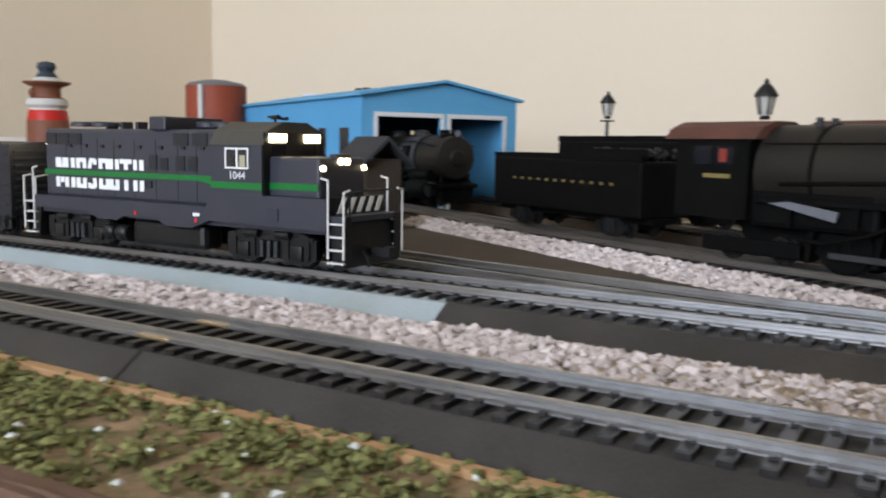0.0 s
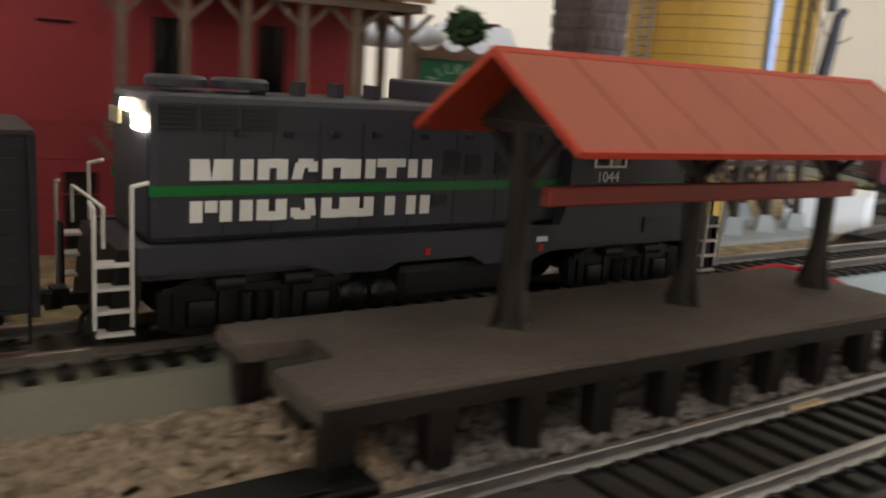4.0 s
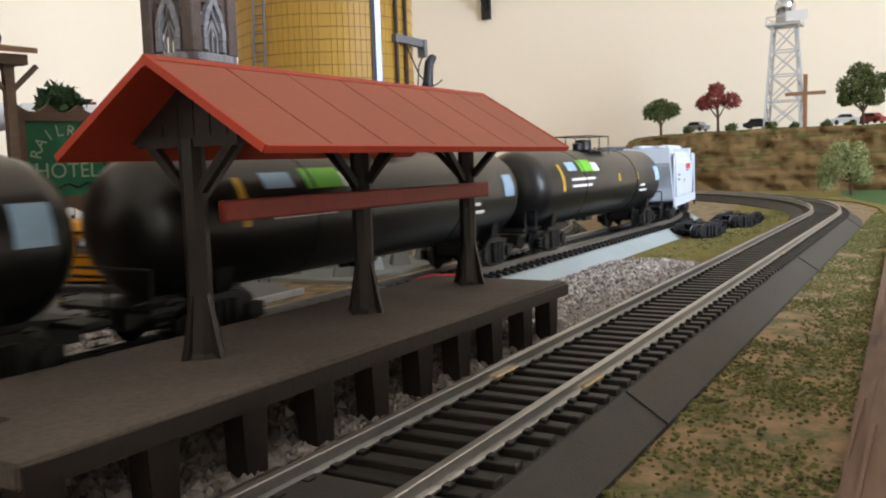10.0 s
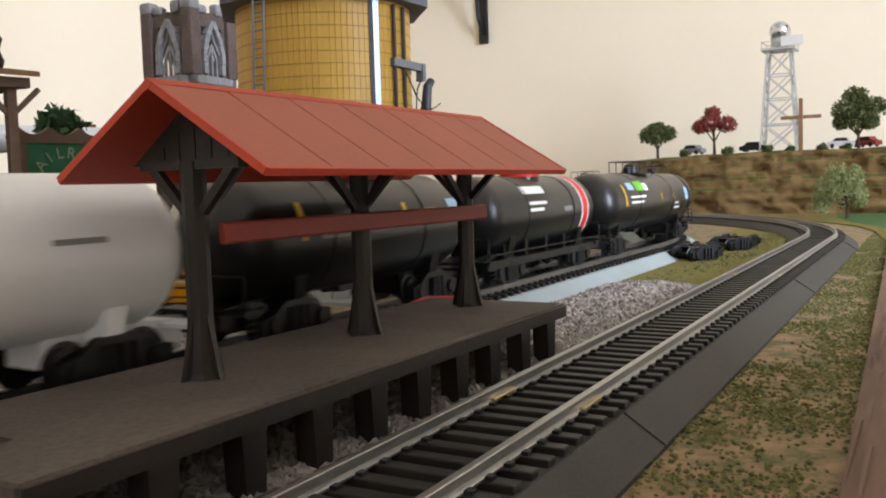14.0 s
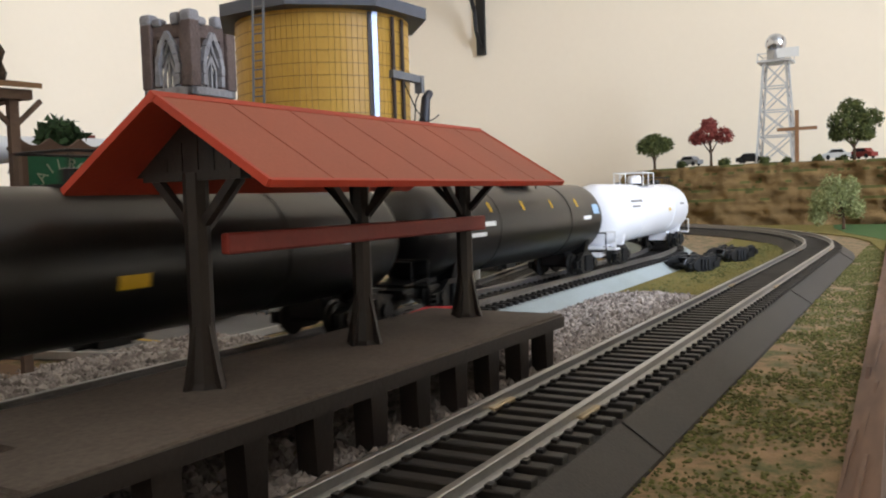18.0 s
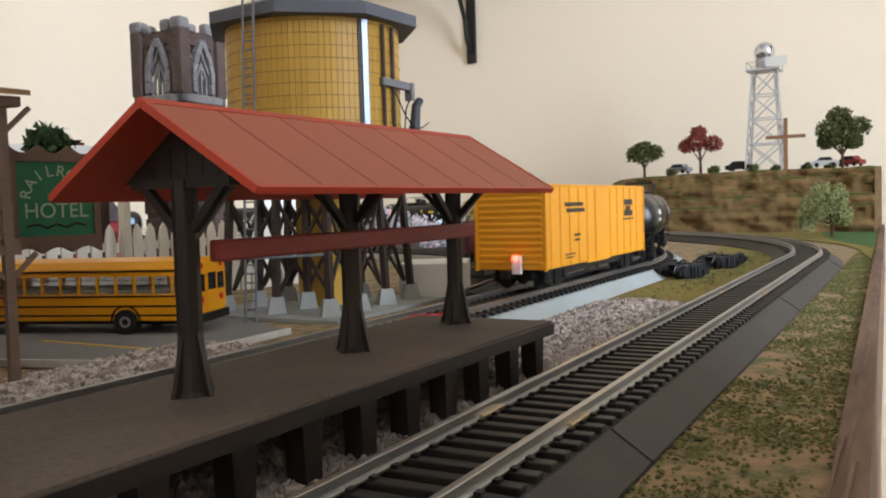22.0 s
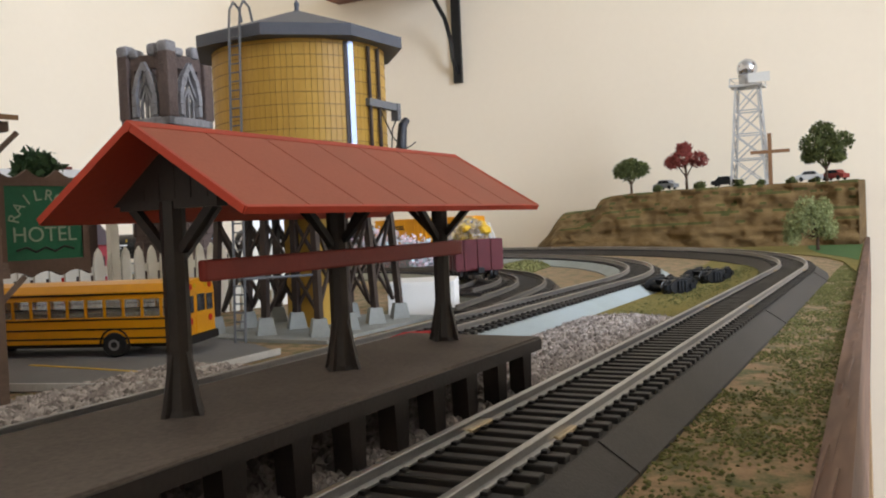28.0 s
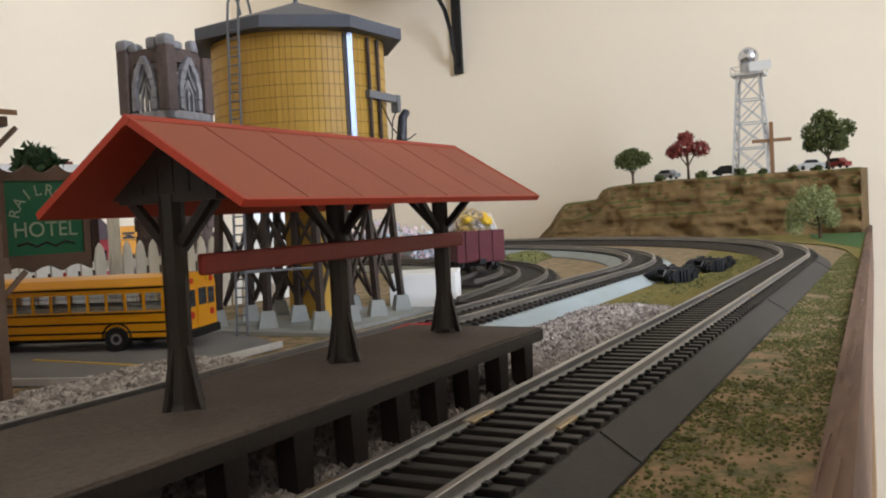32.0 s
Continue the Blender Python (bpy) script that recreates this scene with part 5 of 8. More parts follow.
        for wx in (74, 96, -52, -72):
            part("wheel", WHEEL_MESH, WHEEL_STEEL, c, at=pose(wx * MM, sy * 8.6 * MM, 15.6 * MM, 0, 0, 0 if sy > 0 else 180))
        part("rear_truck", Shape().box(-82, -44, sy * 12 - 1, sy * 12 + 1, 13, 19, bevel=0.8), STEAM_BLACK, c)
        part("crosshead_guide", Shape().box(46, 66, sy * 15 - 0.7, sy * 15 + 0.7, 24.4, 25.6).box(46, 48, sy * 15 - 0.7, sy * 15 + 0.7, 18, 25), STEAM_BLACK, c)
        part("valve_link", Shape().beam((34, sy * 16, 30), (38, sy * 16, 14.5), 1.4, 2.6), STEAM_BLACK, c)
        part("valve_rod", Shape().beam((36, sy * 16, 26), (68, sy * 15, 31.5), 0.9, 1.2), STEAM_BLACK, c)
        part("eccentric_rod", Shape().beam((12, sy * 16.2, 17.5), (37, sy * 16.2, 16), 0.8, 1.4), SMOKEBOX, c)
        for px, pz in ((-46, 30), (-24, 31), (2, 30), (33, 29.5), (47, 30)):
            part("board_bracket", Shape().box(px - 0.8, px + 0.8, sy * 12, sy * 17.6, pz - 5, 33.4), STEAM_BLACK, c)
        for bx in (-40, -18, 4, 26):
            part("brake_hanger", Shape().beam((bx, sy * 12.4, 27), (bx - 1.5, sy * 12.4, 13.5), 1.0, 1.8), STEAM_BLACK, c)
        part("lubricator", Shape().box(44, 52, sy * 17 - 2, sy * 17 + 2, 35.2, 40.4, bevel=0.4), STEAM_BLACK, c)
        part("drain_pipe", Shape().wire([(30, sy * 17.6, 32), (46, sy * 17.8, 30.4), (58, sy * 17.4, 24), (66, sy * 17, 13.6)], 0.5), STEAM_BLACK, c)
        part("injector_pipe", Shape().wire([(-48, sy * 17.8, 22), (-34, sy * 17.8, 20.6), (-20, sy * 17.6, 24.5), (-8, sy * 17.4, 31)], 0.7), STEAM_BLACK, c)
        part("cylinder_cover", Shape().tube((92, sy * 14, 22), (93.2, sy * 14, 22), 5.6, n=18), SMOKEBOX, c)
        part("front_step", Shape().box(96, 100, sy * 16 - 1.5, sy * 16 + 1.5, 12.6, 13.4).box(97.4, 98.6, sy * 16 - 0.5, sy * 16 + 0.5, 13.4, 24), STEAM_BLACK, c)
        part("smokebox_brace", Shape().tube((92, sy * 9, 52), (103, sy * 11, 27), 0.6, n=8), STEAM_BLACK, c)
        part("pump", Shape().tube((60, sy * 17, 38), (60, sy * 17, 52), 3.2, n=14), STEAM_BLACK, c, smooth=True)
    part("frame", Shape().box(-70, 100, -6, 6, 15, 27), STEAM_BLACK, c)
    part("front_deck", Shape().box(98, 107, -15, 15, 23.5, 26), STEAM_BLACK, c)
    pilot = Shape()
    for k in range(-6, 7):
        pilot.beam((104, k * 2.2, 24), (107.5 - abs(k) * 0.4, k * 1.4, 12.2), 0.9, 0.9)
    part("pilot", pilot, STEAM_BLACK, c, "slatted pilot")
    return c


def tender(label, x, y, rz, size=(1.0, 1.0, 1.0)):
    c = thing("tender", label, "tender", x, y, 0, rz, group="steam engines")
    c.matrix_basis = c.matrix_basis @ Matrix.Diagonal((*size, 1))
    part("tank_body", Shape().box(-78, 78, -17, 17, 21, 49, bevel=1.2), STEAM_BLACK, c)
    rim = Shape().box(-78, 78, -17, -16, 49, 52).box(-78, 78, 16, 17, 49, 52).box(-78, -77, -16, 16, 49, 52).box(20, 78, -14, -13, 49, 55).box(20, 78, 13, 14, 49, 55)
    part("coal_bunker", rim, STEAM_BLACK, c)
    heap = Shape()
    rnd = random.Random(5)
    for _ in range(120):
        heap.ball((rnd.uniform(22, 74), rnd.uniform(-12, 12), rnd.uniform(50, 54)), rnd.uniform(1.2, 2.6), 1)
    tagged(part("coal", heap, COAL, c, "heaped black coal"), kind="stuff")
    part("hatch", Shape().lathe([(5, 49), (5, 51.5), (1, 52)], 16, (-52, 0, 0)), STEAM_BLACK, c)
    part("deck_hatch", Shape().box(-40, -12, -8, 8, 49, 50.4), CAB_RED, c)
    for sy in (-1, 1):
        s = Shape()
        for k in range(12):
            s.box(-52 + 9.4 * k, -49.4 + 9.4 * k, sy * 17.1 - 0.15, sy * 17.1 + 0.15, 36.6, 38.0)
        part("lettering_bars", s, GOLD, c, "row of faded gold letters")
    for x in (-48, 48):
        bogie(c, x, 1.1)
    part("frame", Shape().box(-80, 80, -10, 10, 18, 21), STEAM_BLACK, c)
    return c


tender("black tender with a row of gold letters, heaped with coal", -474, 288, -30, (0.804, 0.935, 0.95))
steam_engine("big black steam locomotive with an oxide red cab roof", -299.5, 177.3, -25, size=(1.142, 0.95, 1.02))
tender("black tender behind the second steam engine", -452, 352, -28, (0.955, 0.955, 1.15))
steam_engine("black steam locomotive standing on the second yard track", -272, 262, -25.5, white_line=False, size=(1.0, 0.95, 1.07))
steam_engine("black steam locomotive backing into the blue engine house", -690, 424, -30, white_line=False)

BLUE = mat("bright_blue_siding", (0.17, 0.44, 0.66), (0.14, 0.38, 0.58), rough=0.6, coarse=20, bump=0.1)
# Near black: unlit insides of buildings put into the colour; also a vent line.
DARK_IN = mat("unlit_opening_black", (0.02, 0.02, 0.02), rough=0.8)
SHINGLE = mat("charcoal_shingles", (0.07, 0.07, 0.075), (0.04, 0.04, 0.045), rough=0.85, coarse=120)
SNOW = mat("white_cotton_snow", (0.82, 0.83, 0.85), (0.74, 0.75, 0.78), rough=0.95, coarse=60, bump=0.4)


def engine_house():
    """Origin at the near front corner; x runs along the gable front, y along the long side."""
    c = thing("engine_house", "bright blue two-stall engine house with white door frames", "building", -684, 376, 0, 61)
    c.matrix_basis = c.matrix_basis @ Matrix.Diagonal((0.97, 1, 1.08, 1))
    W, D, H, P = 142, 300, 82, 92.5
    t = 3
    doors = ((13, 69), (78, 129))
    front = Shape()
    for a, b in ((0, 13), (69, 78), (129, W)):
        front.box(a, b, 0, t, 0, 68)
    front.prism([(0, 68), (W, 68), (W, H), (W / 2, P), (0, H)], "y", 0, t)
    part("front_wall", front, BLUE, c)
    part("back_wall", Shape().prism([(0, 0), (W, 0), (W, H), (W / 2, P), (0, H)], "y", D - t, D), BLUE, c)
    for x in (0, W - t):
        part("side_wall", Shape().box(x, x + t, t, D - t, 0, H), BLUE, c)
    for k in range(int(D / 6)):
        part("siding_rib", Shape().box(-0.7, 0.0, k * 6 + 1.2, k * 6 + 2.4, 1, H - 1), BLUE, c)
    for k in range(4):
        part("side_window", Shape().box(-0.9, 0.2, 24 + 44 * k, 40 + 44 * k, 38, 60), CAB_GLASS, c)
    for sx in (0, 1):
        a, b = (-4, W / 2) if sx == 0 else (W / 2, W + 4)
        za, zb = (H - 0.5, P + 0.4) if sx == 0 else (P + 0.4, H - 0.5)
        part("roof", Shape().prism([(a, za), (b, zb), (b, zb + 2), (a, za + 2)], "y", -5, D + 5), BLUE, c)
    for a, b in doors:
        part("door_frame", Shape().box(a - 3, a, -1, 0, 0, 71).box(b, b + 3, -1, 0, 0, 71).box(a, b, -1, 0, 68, 71), WHITE_TRIM, c, "white door frame")
    part("unlit_floor", Shape().box(t, W - t, t, D - t, 0, 0.6), DARK_IN, c)
    return c


engine_house()
snowy = thing("snowy_building", "low building under a flat white snow-covered roof", "building", -880, 640, 0, 32)
part("wall", Shape().box(-56, 56, -22, 22, 0, 99), CAB_RED, snowy)
part("snow_roof", Shape().box(-62, 62, -27, 27, 99, 106, bevel=2.5), SNOW, snowy, "flat roof under white cotton snow")
part("wreath", Shape().ball((6, -6, 110), 7, 2, (1.3, 1, 0.7)).ball((-3, -8, 109), 5, 2), COAL, snowy, "dark green roof wreath")

LEAF = mat("model_foliage_green", (0.17, 0.19, 0.07), (0.07, 0.085, 0.03), rough=0.9, grain=900, coarse=90, island=0.7, bump=0.5)
LEAF_DARK = mat("dark_green_foliage", (0.08, 0.14, 0.06), (0.03, 0.06, 0.026), rough=0.9, grain=900, coarse=90, island=0.7, bump=0.5)
LEAF_RED = mat("rust_red_foliage", (0.40, 0.12, 0.10), (0.22, 0.06, 0.05), rough=0.9, coarse=90, island=0.7, bump=0.5)
LEAF_PALE = mat("pale_willow_foliage", (0.40, 0.42, 0.22), (0.22, 0.25, 0.11), rough=0.95, coarse=90, island=0.8, bump=0.5)
BARK = mat("brown_bark", (0.14, 0.09, 0.055), (0.07, 0.045, 0.03), rough=0.9, coarse=150)


def clumps(centers, size, count, seed, squash=0.8, droop=0.0):
    """Many small leaf flakes gathered round crown centres, as one mesh of loose pieces."""
    rnd = random.Random(seed)
    verts, faces = [], []
    for cx, cy, cz, r in centers:
        for _ in range(count):
            u, v = rnd.uniform(-1, 1), rnd.uniform(0, 2 * math.pi)
            k = math.sqrt(1 - u * u)
            rr = r * rnd.uniform(0.55, 1.08)
            p = Vector((cx + rr * k * math.cos(v), cy + rr * k * math.sin(v), cz + rr * u * squash))
            p.z -= droop * rnd.random() * r
            a = [Vector((rnd.gauss(0, 1), rnd.gauss(0, 1), rnd.gauss(0, 1) - droop)) * size * rnd.uniform(0.5, 1.1) for _ in range(4)]
            b = len(verts)
            verts += [tuple((p + q) * MM) for q in a]
            faces += [(b, b + 1, b + 2), (b, b + 2, b + 3), (b, b + 3, b + 1), (b + 1, b + 3, b + 2)]
    me = bpy.data.meshes.new("crown")
    me.from_pydata(verts, [], faces)
    return me


def tree(label, x, y, z, trunk, crowns, leaf, seed, size=2.2, count=260, droop=0.0):
    c = thing("tree", label, "tree", x, y, z, group="model trees")
    t = Shape().tube((0, 0, 0), (0.6, 0.4, trunk), 1.7, 1.1, n=8)
    for cx, cy, cz, r in crowns:
        t.tube((0.4, 0.3, trunk * 0.6), (cx * 0.8, cy * 0.8, cz), 0.9, 0.4, n=6)
    part("trunk", t, BARK, c)
    me = clumps(crowns, size, count, seed, droop=droop)
    me.materials.append(leaf)
    part("crown", me, leaf, c)
    return c


IRON = mat("black_cast_iron", (0.03, 0.03, 0.03), (0.015, 0.015, 0.015), rough=0.45, coarse=120)
LAMP_GLASS = mat("frosted_lamp_glass", (0.62, 0.60, 0.54), rough=0.3)


def street_lamp(x, y, h, k):
    c = thing("street_lamp", "black cast iron street lamp with a frosted lantern", "street lamp", x, y, group="street lamps")
    part("base", Shape().lathe([(8 * k, 0), (8 * k, 3), (5 * k, 6), (3.4 * k, 14), (2 * k, 18), (1.4 * k, h - 26 * k)], 14), IRON, c, smooth=True)
    part("crossbar", Shape().tube((-6 * k, 0, h - 27 * k), (6 * k, 0, h - 27 * k), 0.7 * k).ball((-6 * k, 0, h - 27 * k), 1.1 * k, 1).ball((6 * k, 0, h - 27 * k), 1.1 * k, 1), IRON, c)
    part("lantern", Shape().lathe([(2.6 * k, h - 23 * k), (3.4 * k, h - 21 * k), (5.6 * k, h - 10.5 * k)], 6), LAMP_GLASS, c)
    cage = Shape()
    for i in range(6):
        a = i * math.pi / 3
        cage.tube((3.6 * k * math.cos(a), 3.6 * k * math.sin(a), h - 22 * k), (5.9 * k * math.cos(a), 5.9 * k * math.sin(a), h - 10 * k), 0.5 * k, n=6)
    part("cage", cage, IRON, c)
    part("cap", Shape().lathe([(7.2 * k, h - 11 * k), (7.0 * k, h - 9.6 * k), (4.2 * k, h - 5.5 * k), (2.6 * k, h - 3.6 * k), (1.6 * k, h - 3.2 * k), (1.5 * k, h - 1.6 * k), (0.4 * k, h)], 12), IRON, c, smooth=True)
    part("collar", Shape().lathe([(3.0 * k, h - 25 * k), (3.4 * k, h - 24 * k), (2.6 * k, h - 22.6 * k)], 12), IRON, c, smooth=True)
    return c


street_lamp(-400, 373, 93, 0.92)
street_lamp(-534, 483, 95, 0.82)

BRICK_RED = mat("red_painted_siding", (0.42, 0.075, 0.09), (0.33, 0.055, 0.068), rough=0.65, coarse=40, bump=0.15)
ROOF_MAROON = mat("maroon_shingle_roof", (0.36, 0.075, 0.095), (0.25, 0.05, 0.065), rough=0.8, coarse=120, bump=0.4)
CREAM_WOOD = mat("cream_gable", (0.55, 0.42, 0.24), rough=0.7)
PORCH = mat("weathered_brown_porch_wood", (0.27, 0.20, 0.16), (0.16, 0.118, 0.095), rough=0.75, grain=900, coarse=90, stretch=(0.4, 1, 1), bump=0.25)
PORCH_ROOF = mat("tan_porch_roof", (0.36, 0.24, 0.15), (0.26, 0.17, 0.105), rough=0.8, coarse=60)
TAN_BRICK = mat("tan_stone_front", (0.42, 0.34, 0.25), (0.32, 0.26, 0.19), rough=0.85, coarse=90)
PINK_BRICK = mat("pink_brick_front", (0.48, 0.27, 0.24), (0.38, 0.21, 0.19), rough=0.85, coarse=120)
DARK_BRICK = mat("dark_red_brick", (0.27, 0.09, 0.07), (0.18, 0.06, 0.05), rough=0.85, coarse=120)
SLATE = mat("purple_grey_slate", (0.13, 0.105, 0.12), (0.08, 0.065, 0.075), rough=0.8, coarse=120)
COPPER = mat("green_cornice_paint", (0.06, 0.26, 0.17), rough=0.6)


def trimmed_house():
    c = thing("gabled_house", "maroon gabled house with white snowy gable trim", "building", -254, 356, 0, -4)
    c.matrix_basis = c.matrix_basis @ Matrix.Diagonal((0.87, 0.87, 0.96, 1))
    part("wall", Shape().box(-36, 36, -14, 30, 0, 72), BRICK_RED, c)
    part("roof", Shape().prism([(-20, 70), (8, 101), (36, 70), (36, 67), (-20, 67)], "x", -42, 42), ROOF_MAROON, c)
    part("dormer", Shape().prism([(-19, 68), (19, 68), (2, 99), (-2, 99)], "y", -22, 8), ROOF_MAROON, c)
    part("gable_panel", Shape().prism([(-10, 76), (10, 76), (0, 92)], "y", -23, -22), CREAM_WOOD, c)
    for s in (-1, 1):
        w = 5.5 if s < 0 else 8.5
        part("snow_trim", Shape().beam((s * 21, -23, 74), (s * 3, -23, 104), 4, w), SNOW, c, "thick white gable trim")
    part("crest", Shape().lathe([(9, -2), (9.6, 0), (9, 2), (6.5, 2), (6.2, 0), (6.5, -2)], 20, (0, -21, 103), "y"), PLATE_GREY, c)
    for x in (-34, 32):
        part("chimney", Shape().box(x - 5, x + 5, 4, 14, 88, 104), BRICK_RED, c)
    return c


trimmed_house()


def shop(label, x, y, w, h, wall, roof, arches, rz=0, cornice=None):
    c = thing("shop_building", label, "building", x, y, 0, rz, group="row of shops")
    part("wall", Shape().box(0, w, 0, 40, 0, h), wall, c)
    if roof:
        part("roof", Shape().prism([(-4, h - 2), (0, h + 6), (40, h + 6), (44, h - 2)], "x", -3, w + 3), roof, c)
    part("cornice", Shape().box(-2, w + 2, -3, 0, h - 6, h - 1), cornice or WHITE_TRIM, c)
    n = max(2, int(w / 14))
    for row in range(2):
        for k in range(n):
            xx = (k + 0.5) * w / n
            zz = 14 + row * (h - 24) * 0.55
            win = part("window", Shape().box(xx - 3.2, xx + 3.2, -0.8, 0.4, zz, zz + h * 0.2), CAB_GLASS, c)
            part("frame", Shape().box(xx - 4, xx - 3.2, -1.2, 0.4, zz - 0.8, zz + h * 0.2 + 0.8).box(xx + 3.2, xx + 4, -1.2, 0.4, zz - 0.8, zz + h * 0.2 + 0.8).box(xx - 4, xx + 4, -1.4, 0.4, zz + h * 0.2, zz + h * 0.2 + 1.6), WHITE_TRIM if arches else wall, win)
            if arches:
                bow = [(xx + 4.2 * math.cos(a * math.pi / 6), -1.0, zz + h * 0.2 + 1.2 + 3.2 * math.sin(a * math.pi / 6)) for a in range(7)]
                part("arch", Shape().wire(bow, 0.9), WHITE_TRIM, win)
    return c


# Paler brick: haze before the far shop is put into the colour.
HAZED_BRICK = mat("hazed_red_brick", (0.34, 0.135, 0.11), (0.24, 0.09, 0.075), rough=0.8, coarse=60)
OCHRE_WOOD = mat("ochre_painted_boards", (0.56, 0.39, 0.15), (0.46, 0.31, 0.11), rough=0.7, coarse=50)
shop("low pink brick shop with a pale awning", -206, 520, 66, 79, PINK_BRICK, SLATE, True)
shop("tan stone shop with arched windows and a slate roof", -128, 520, 52, 86, TAN_BRICK, SLATE, True)
shop("tall dark red brick shop with a green cornice", -63, 520, 52, 108, HAZED_BRICK, None, True, cornice=COPPER)
shop("low ochre shop front under a cream awning board", -109, 420, 64, 55, OCHRE_WOOD, None, False)

FLAG_RED = mat("flag_red_cloth", (0.50, 0.03, 0.05), rough=0.8)
FLAG_WHITE = mat("flag_white_cloth", (0.80, 0.78, 0.76), rough=0.8)
FLAG_BLUE = mat("flag_blue_cloth", (0.05, 0.06, 0.20), rough=0.8)


def flag():
    c = thing("flag", "small striped red and white flag with a blue corner", "flag", -349, 560, 0, 8)
    part("pole", Shape().tube((0, 0, 0), (9, 0, 178), 1.0, n=8).ball((9, 0, 178), 2.0, 1), STEP_WHITE, c)

    def patch(u0, u1, v0, v1, material, name, lift=0.0):
        """A strip of the drooping cloth between u (along the fly) and v (down the hoist)."""
        s, n = Shape(), 8
        rows = []
        for v in (v0, v1):
            row = []
            for i in range(n + 1):
                u = u0 + (u1 - u0) * i / n
                x = 8 + u * 44 - v * 6
                z = 175 - v * 44 - u * u * 46 - u * 10
                yv = math.sin(u * 9) * 3.0 - lift
                row.append((x, yv, z))
            rows.append(row)
        a = [s.bm.verts.new(p) for p in rows[0]]
        b = [s.bm.verts.new(p) for p in rows[1]]
        for i in range(n):
            s.bm.faces.new((a[i], a[i + 1], b[i + 1], b[i]))
        me_ob = part(name, s, material, c, smooth=True)
        mod = me_ob.modifiers.new("cloth", "SOLIDIFY")
        mod.thickness = 0.0005
    for k in range(13):
        patch(0, 1, k / 13, (k + 1) / 13, FLAG_RED if k % 2 == 0 else FLAG_WHITE, "stripe")
    patch(0, 0.42, 0, 7 / 13, FLAG_BLUE, "canton", 0.6)
    return c


flag()


# ---------- the red hotel ----------
DARK_GLAZE = mat("dim_brown_window", (0.07, 0.035, 0.03), (0.045, 0.025, 0.02), rough=0.4, coarse=60)


def hotel():
    """Origin at the front left corner; x runs along the front, y into the building."""
    c = thing("hotel_building", "red painted wooden hotel with a two-storey weathered porch", "building", -121, 209, 0, -11.5)
    W, D, H, t = 122, 76, 97, 2.5
    openings = [(56, 66, 47, 74), (88, 97, 47, 74), (30, 40, 0, 26), (70, 80, 3, 26), (100, 110, 3, 26)]
    wall = Shape()
    cols = sorted({0, W} | {v for o in openings for v in o[:2]})
    for a, b in zip(cols[:-1], cols[1:]):
        z = 0
        for o in sorted((o for o in openings if o[0] <= a and b <= o[1]), key=lambda q: q[2]):
            if o[2] > z:
                wall.box(a, b, 0, t, z, o[2])
            z = o[3]
        wall.box(a, b, 0, t, z, H)
    part("front_wall", wall, BRICK_RED, c)
    part("left_wall", Shape().box(0, t, t, D, 0, H), BRICK_RED, c)
    for y0, y1, za, zb in ((9, 21, 44, 70), (38, 50, 44, 70), (25, 54, 6, 36)):
        win = part("side_window", Shape().box(-0.5, 0.3, y0, y1, za, zb), DARK_GLAZE, c, "dark side window")
        part("frame", Shape().box(-0.9, 0.2, y0 - 1.2, y0, za - 1, zb + 1).box(-0.9, 0.2, y1, y1 + 1.2, za - 1, zb + 1).box(-1.1, 0.2, y0 - 1.6, y1 + 1.6, za - 1.8, za - 0.4), BRICK_RED, win)
    part("right_wall", Shape().box(W - t, W, t, D, 0, H), BRICK_RED, c)
    part("back_wall", Shape().box(t, W - t, D - t, D, 0, H), BRICK_RED, c)
    part("roof", Shape().box(t, W - t, t, D - t, H - 6, H - 4), SHINGLE, c)
    # Black sheet behind the openings stands for the unlit rooms.
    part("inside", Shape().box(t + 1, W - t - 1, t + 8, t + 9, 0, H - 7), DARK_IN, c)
    part("parapet", Shape().box(-0.8, W + 0.8, -0.8, t, H, H + 1.5), BRICK_RED, c)
    part("back_annex", Shape().box(-14, 26, D, D + 40, 0, H + 4), BRICK_RED, c)
    part("roof_tank", Shape().box(12, 46, 22, 48, H - 4, H + 22, bevel=1), GRIME, c, "brown plank roof tank")
    part("chimney", Shape().box(40, 52, 12, 24, H - 4, H + 30), BRICK_RED, c)
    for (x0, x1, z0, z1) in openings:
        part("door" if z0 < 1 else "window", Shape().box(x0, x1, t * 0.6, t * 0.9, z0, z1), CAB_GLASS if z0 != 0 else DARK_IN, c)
    for k in range(8):
        part("siding_line", Shape().box(2, 44, -0.25, 0, 8 + 11 * k, 8.35 + 11 * k), BRICK_RED, c)
    part("vent_line", Shape().box(24, 34, -0.5, 0, 70, 70.8), DARK_IN, c)
    for y in (12, 30):
        w = part("side_window", Shape().box(-0.6, 0.2, y, y + 5, 52, 76), CAB_GLASS, c)
        part("frame", Shape().box(-0.9, 0.1, y - 0.8, y, 51, 77).box(-0.9, 0.1, y + 5, y + 5.8, 51, 77), BRICK_RED, w)
    part("side_door", Shape().box(-0.6, 0.2, 20, 30, 0, 34), GRIME, c)
    # porch
    x0, x1, y0 = 44, 131, -24
    part("porch_roof", Shape().prism([(y0 - 5, 83.5), (0, 88), (0, 89.6), (y0 - 5, 85)], "x", x0 - 5, x1 + 5), PORCH_ROOF, c)
    part("porch_roof_frame", Shape().box(x0 - 3, x1 + 3, y0 - 3, y0 + 1, 80.5, 83.3).box(x1 - 2, x1 + 2, y0, 26, 80.5, 83.3), PORCH, c)
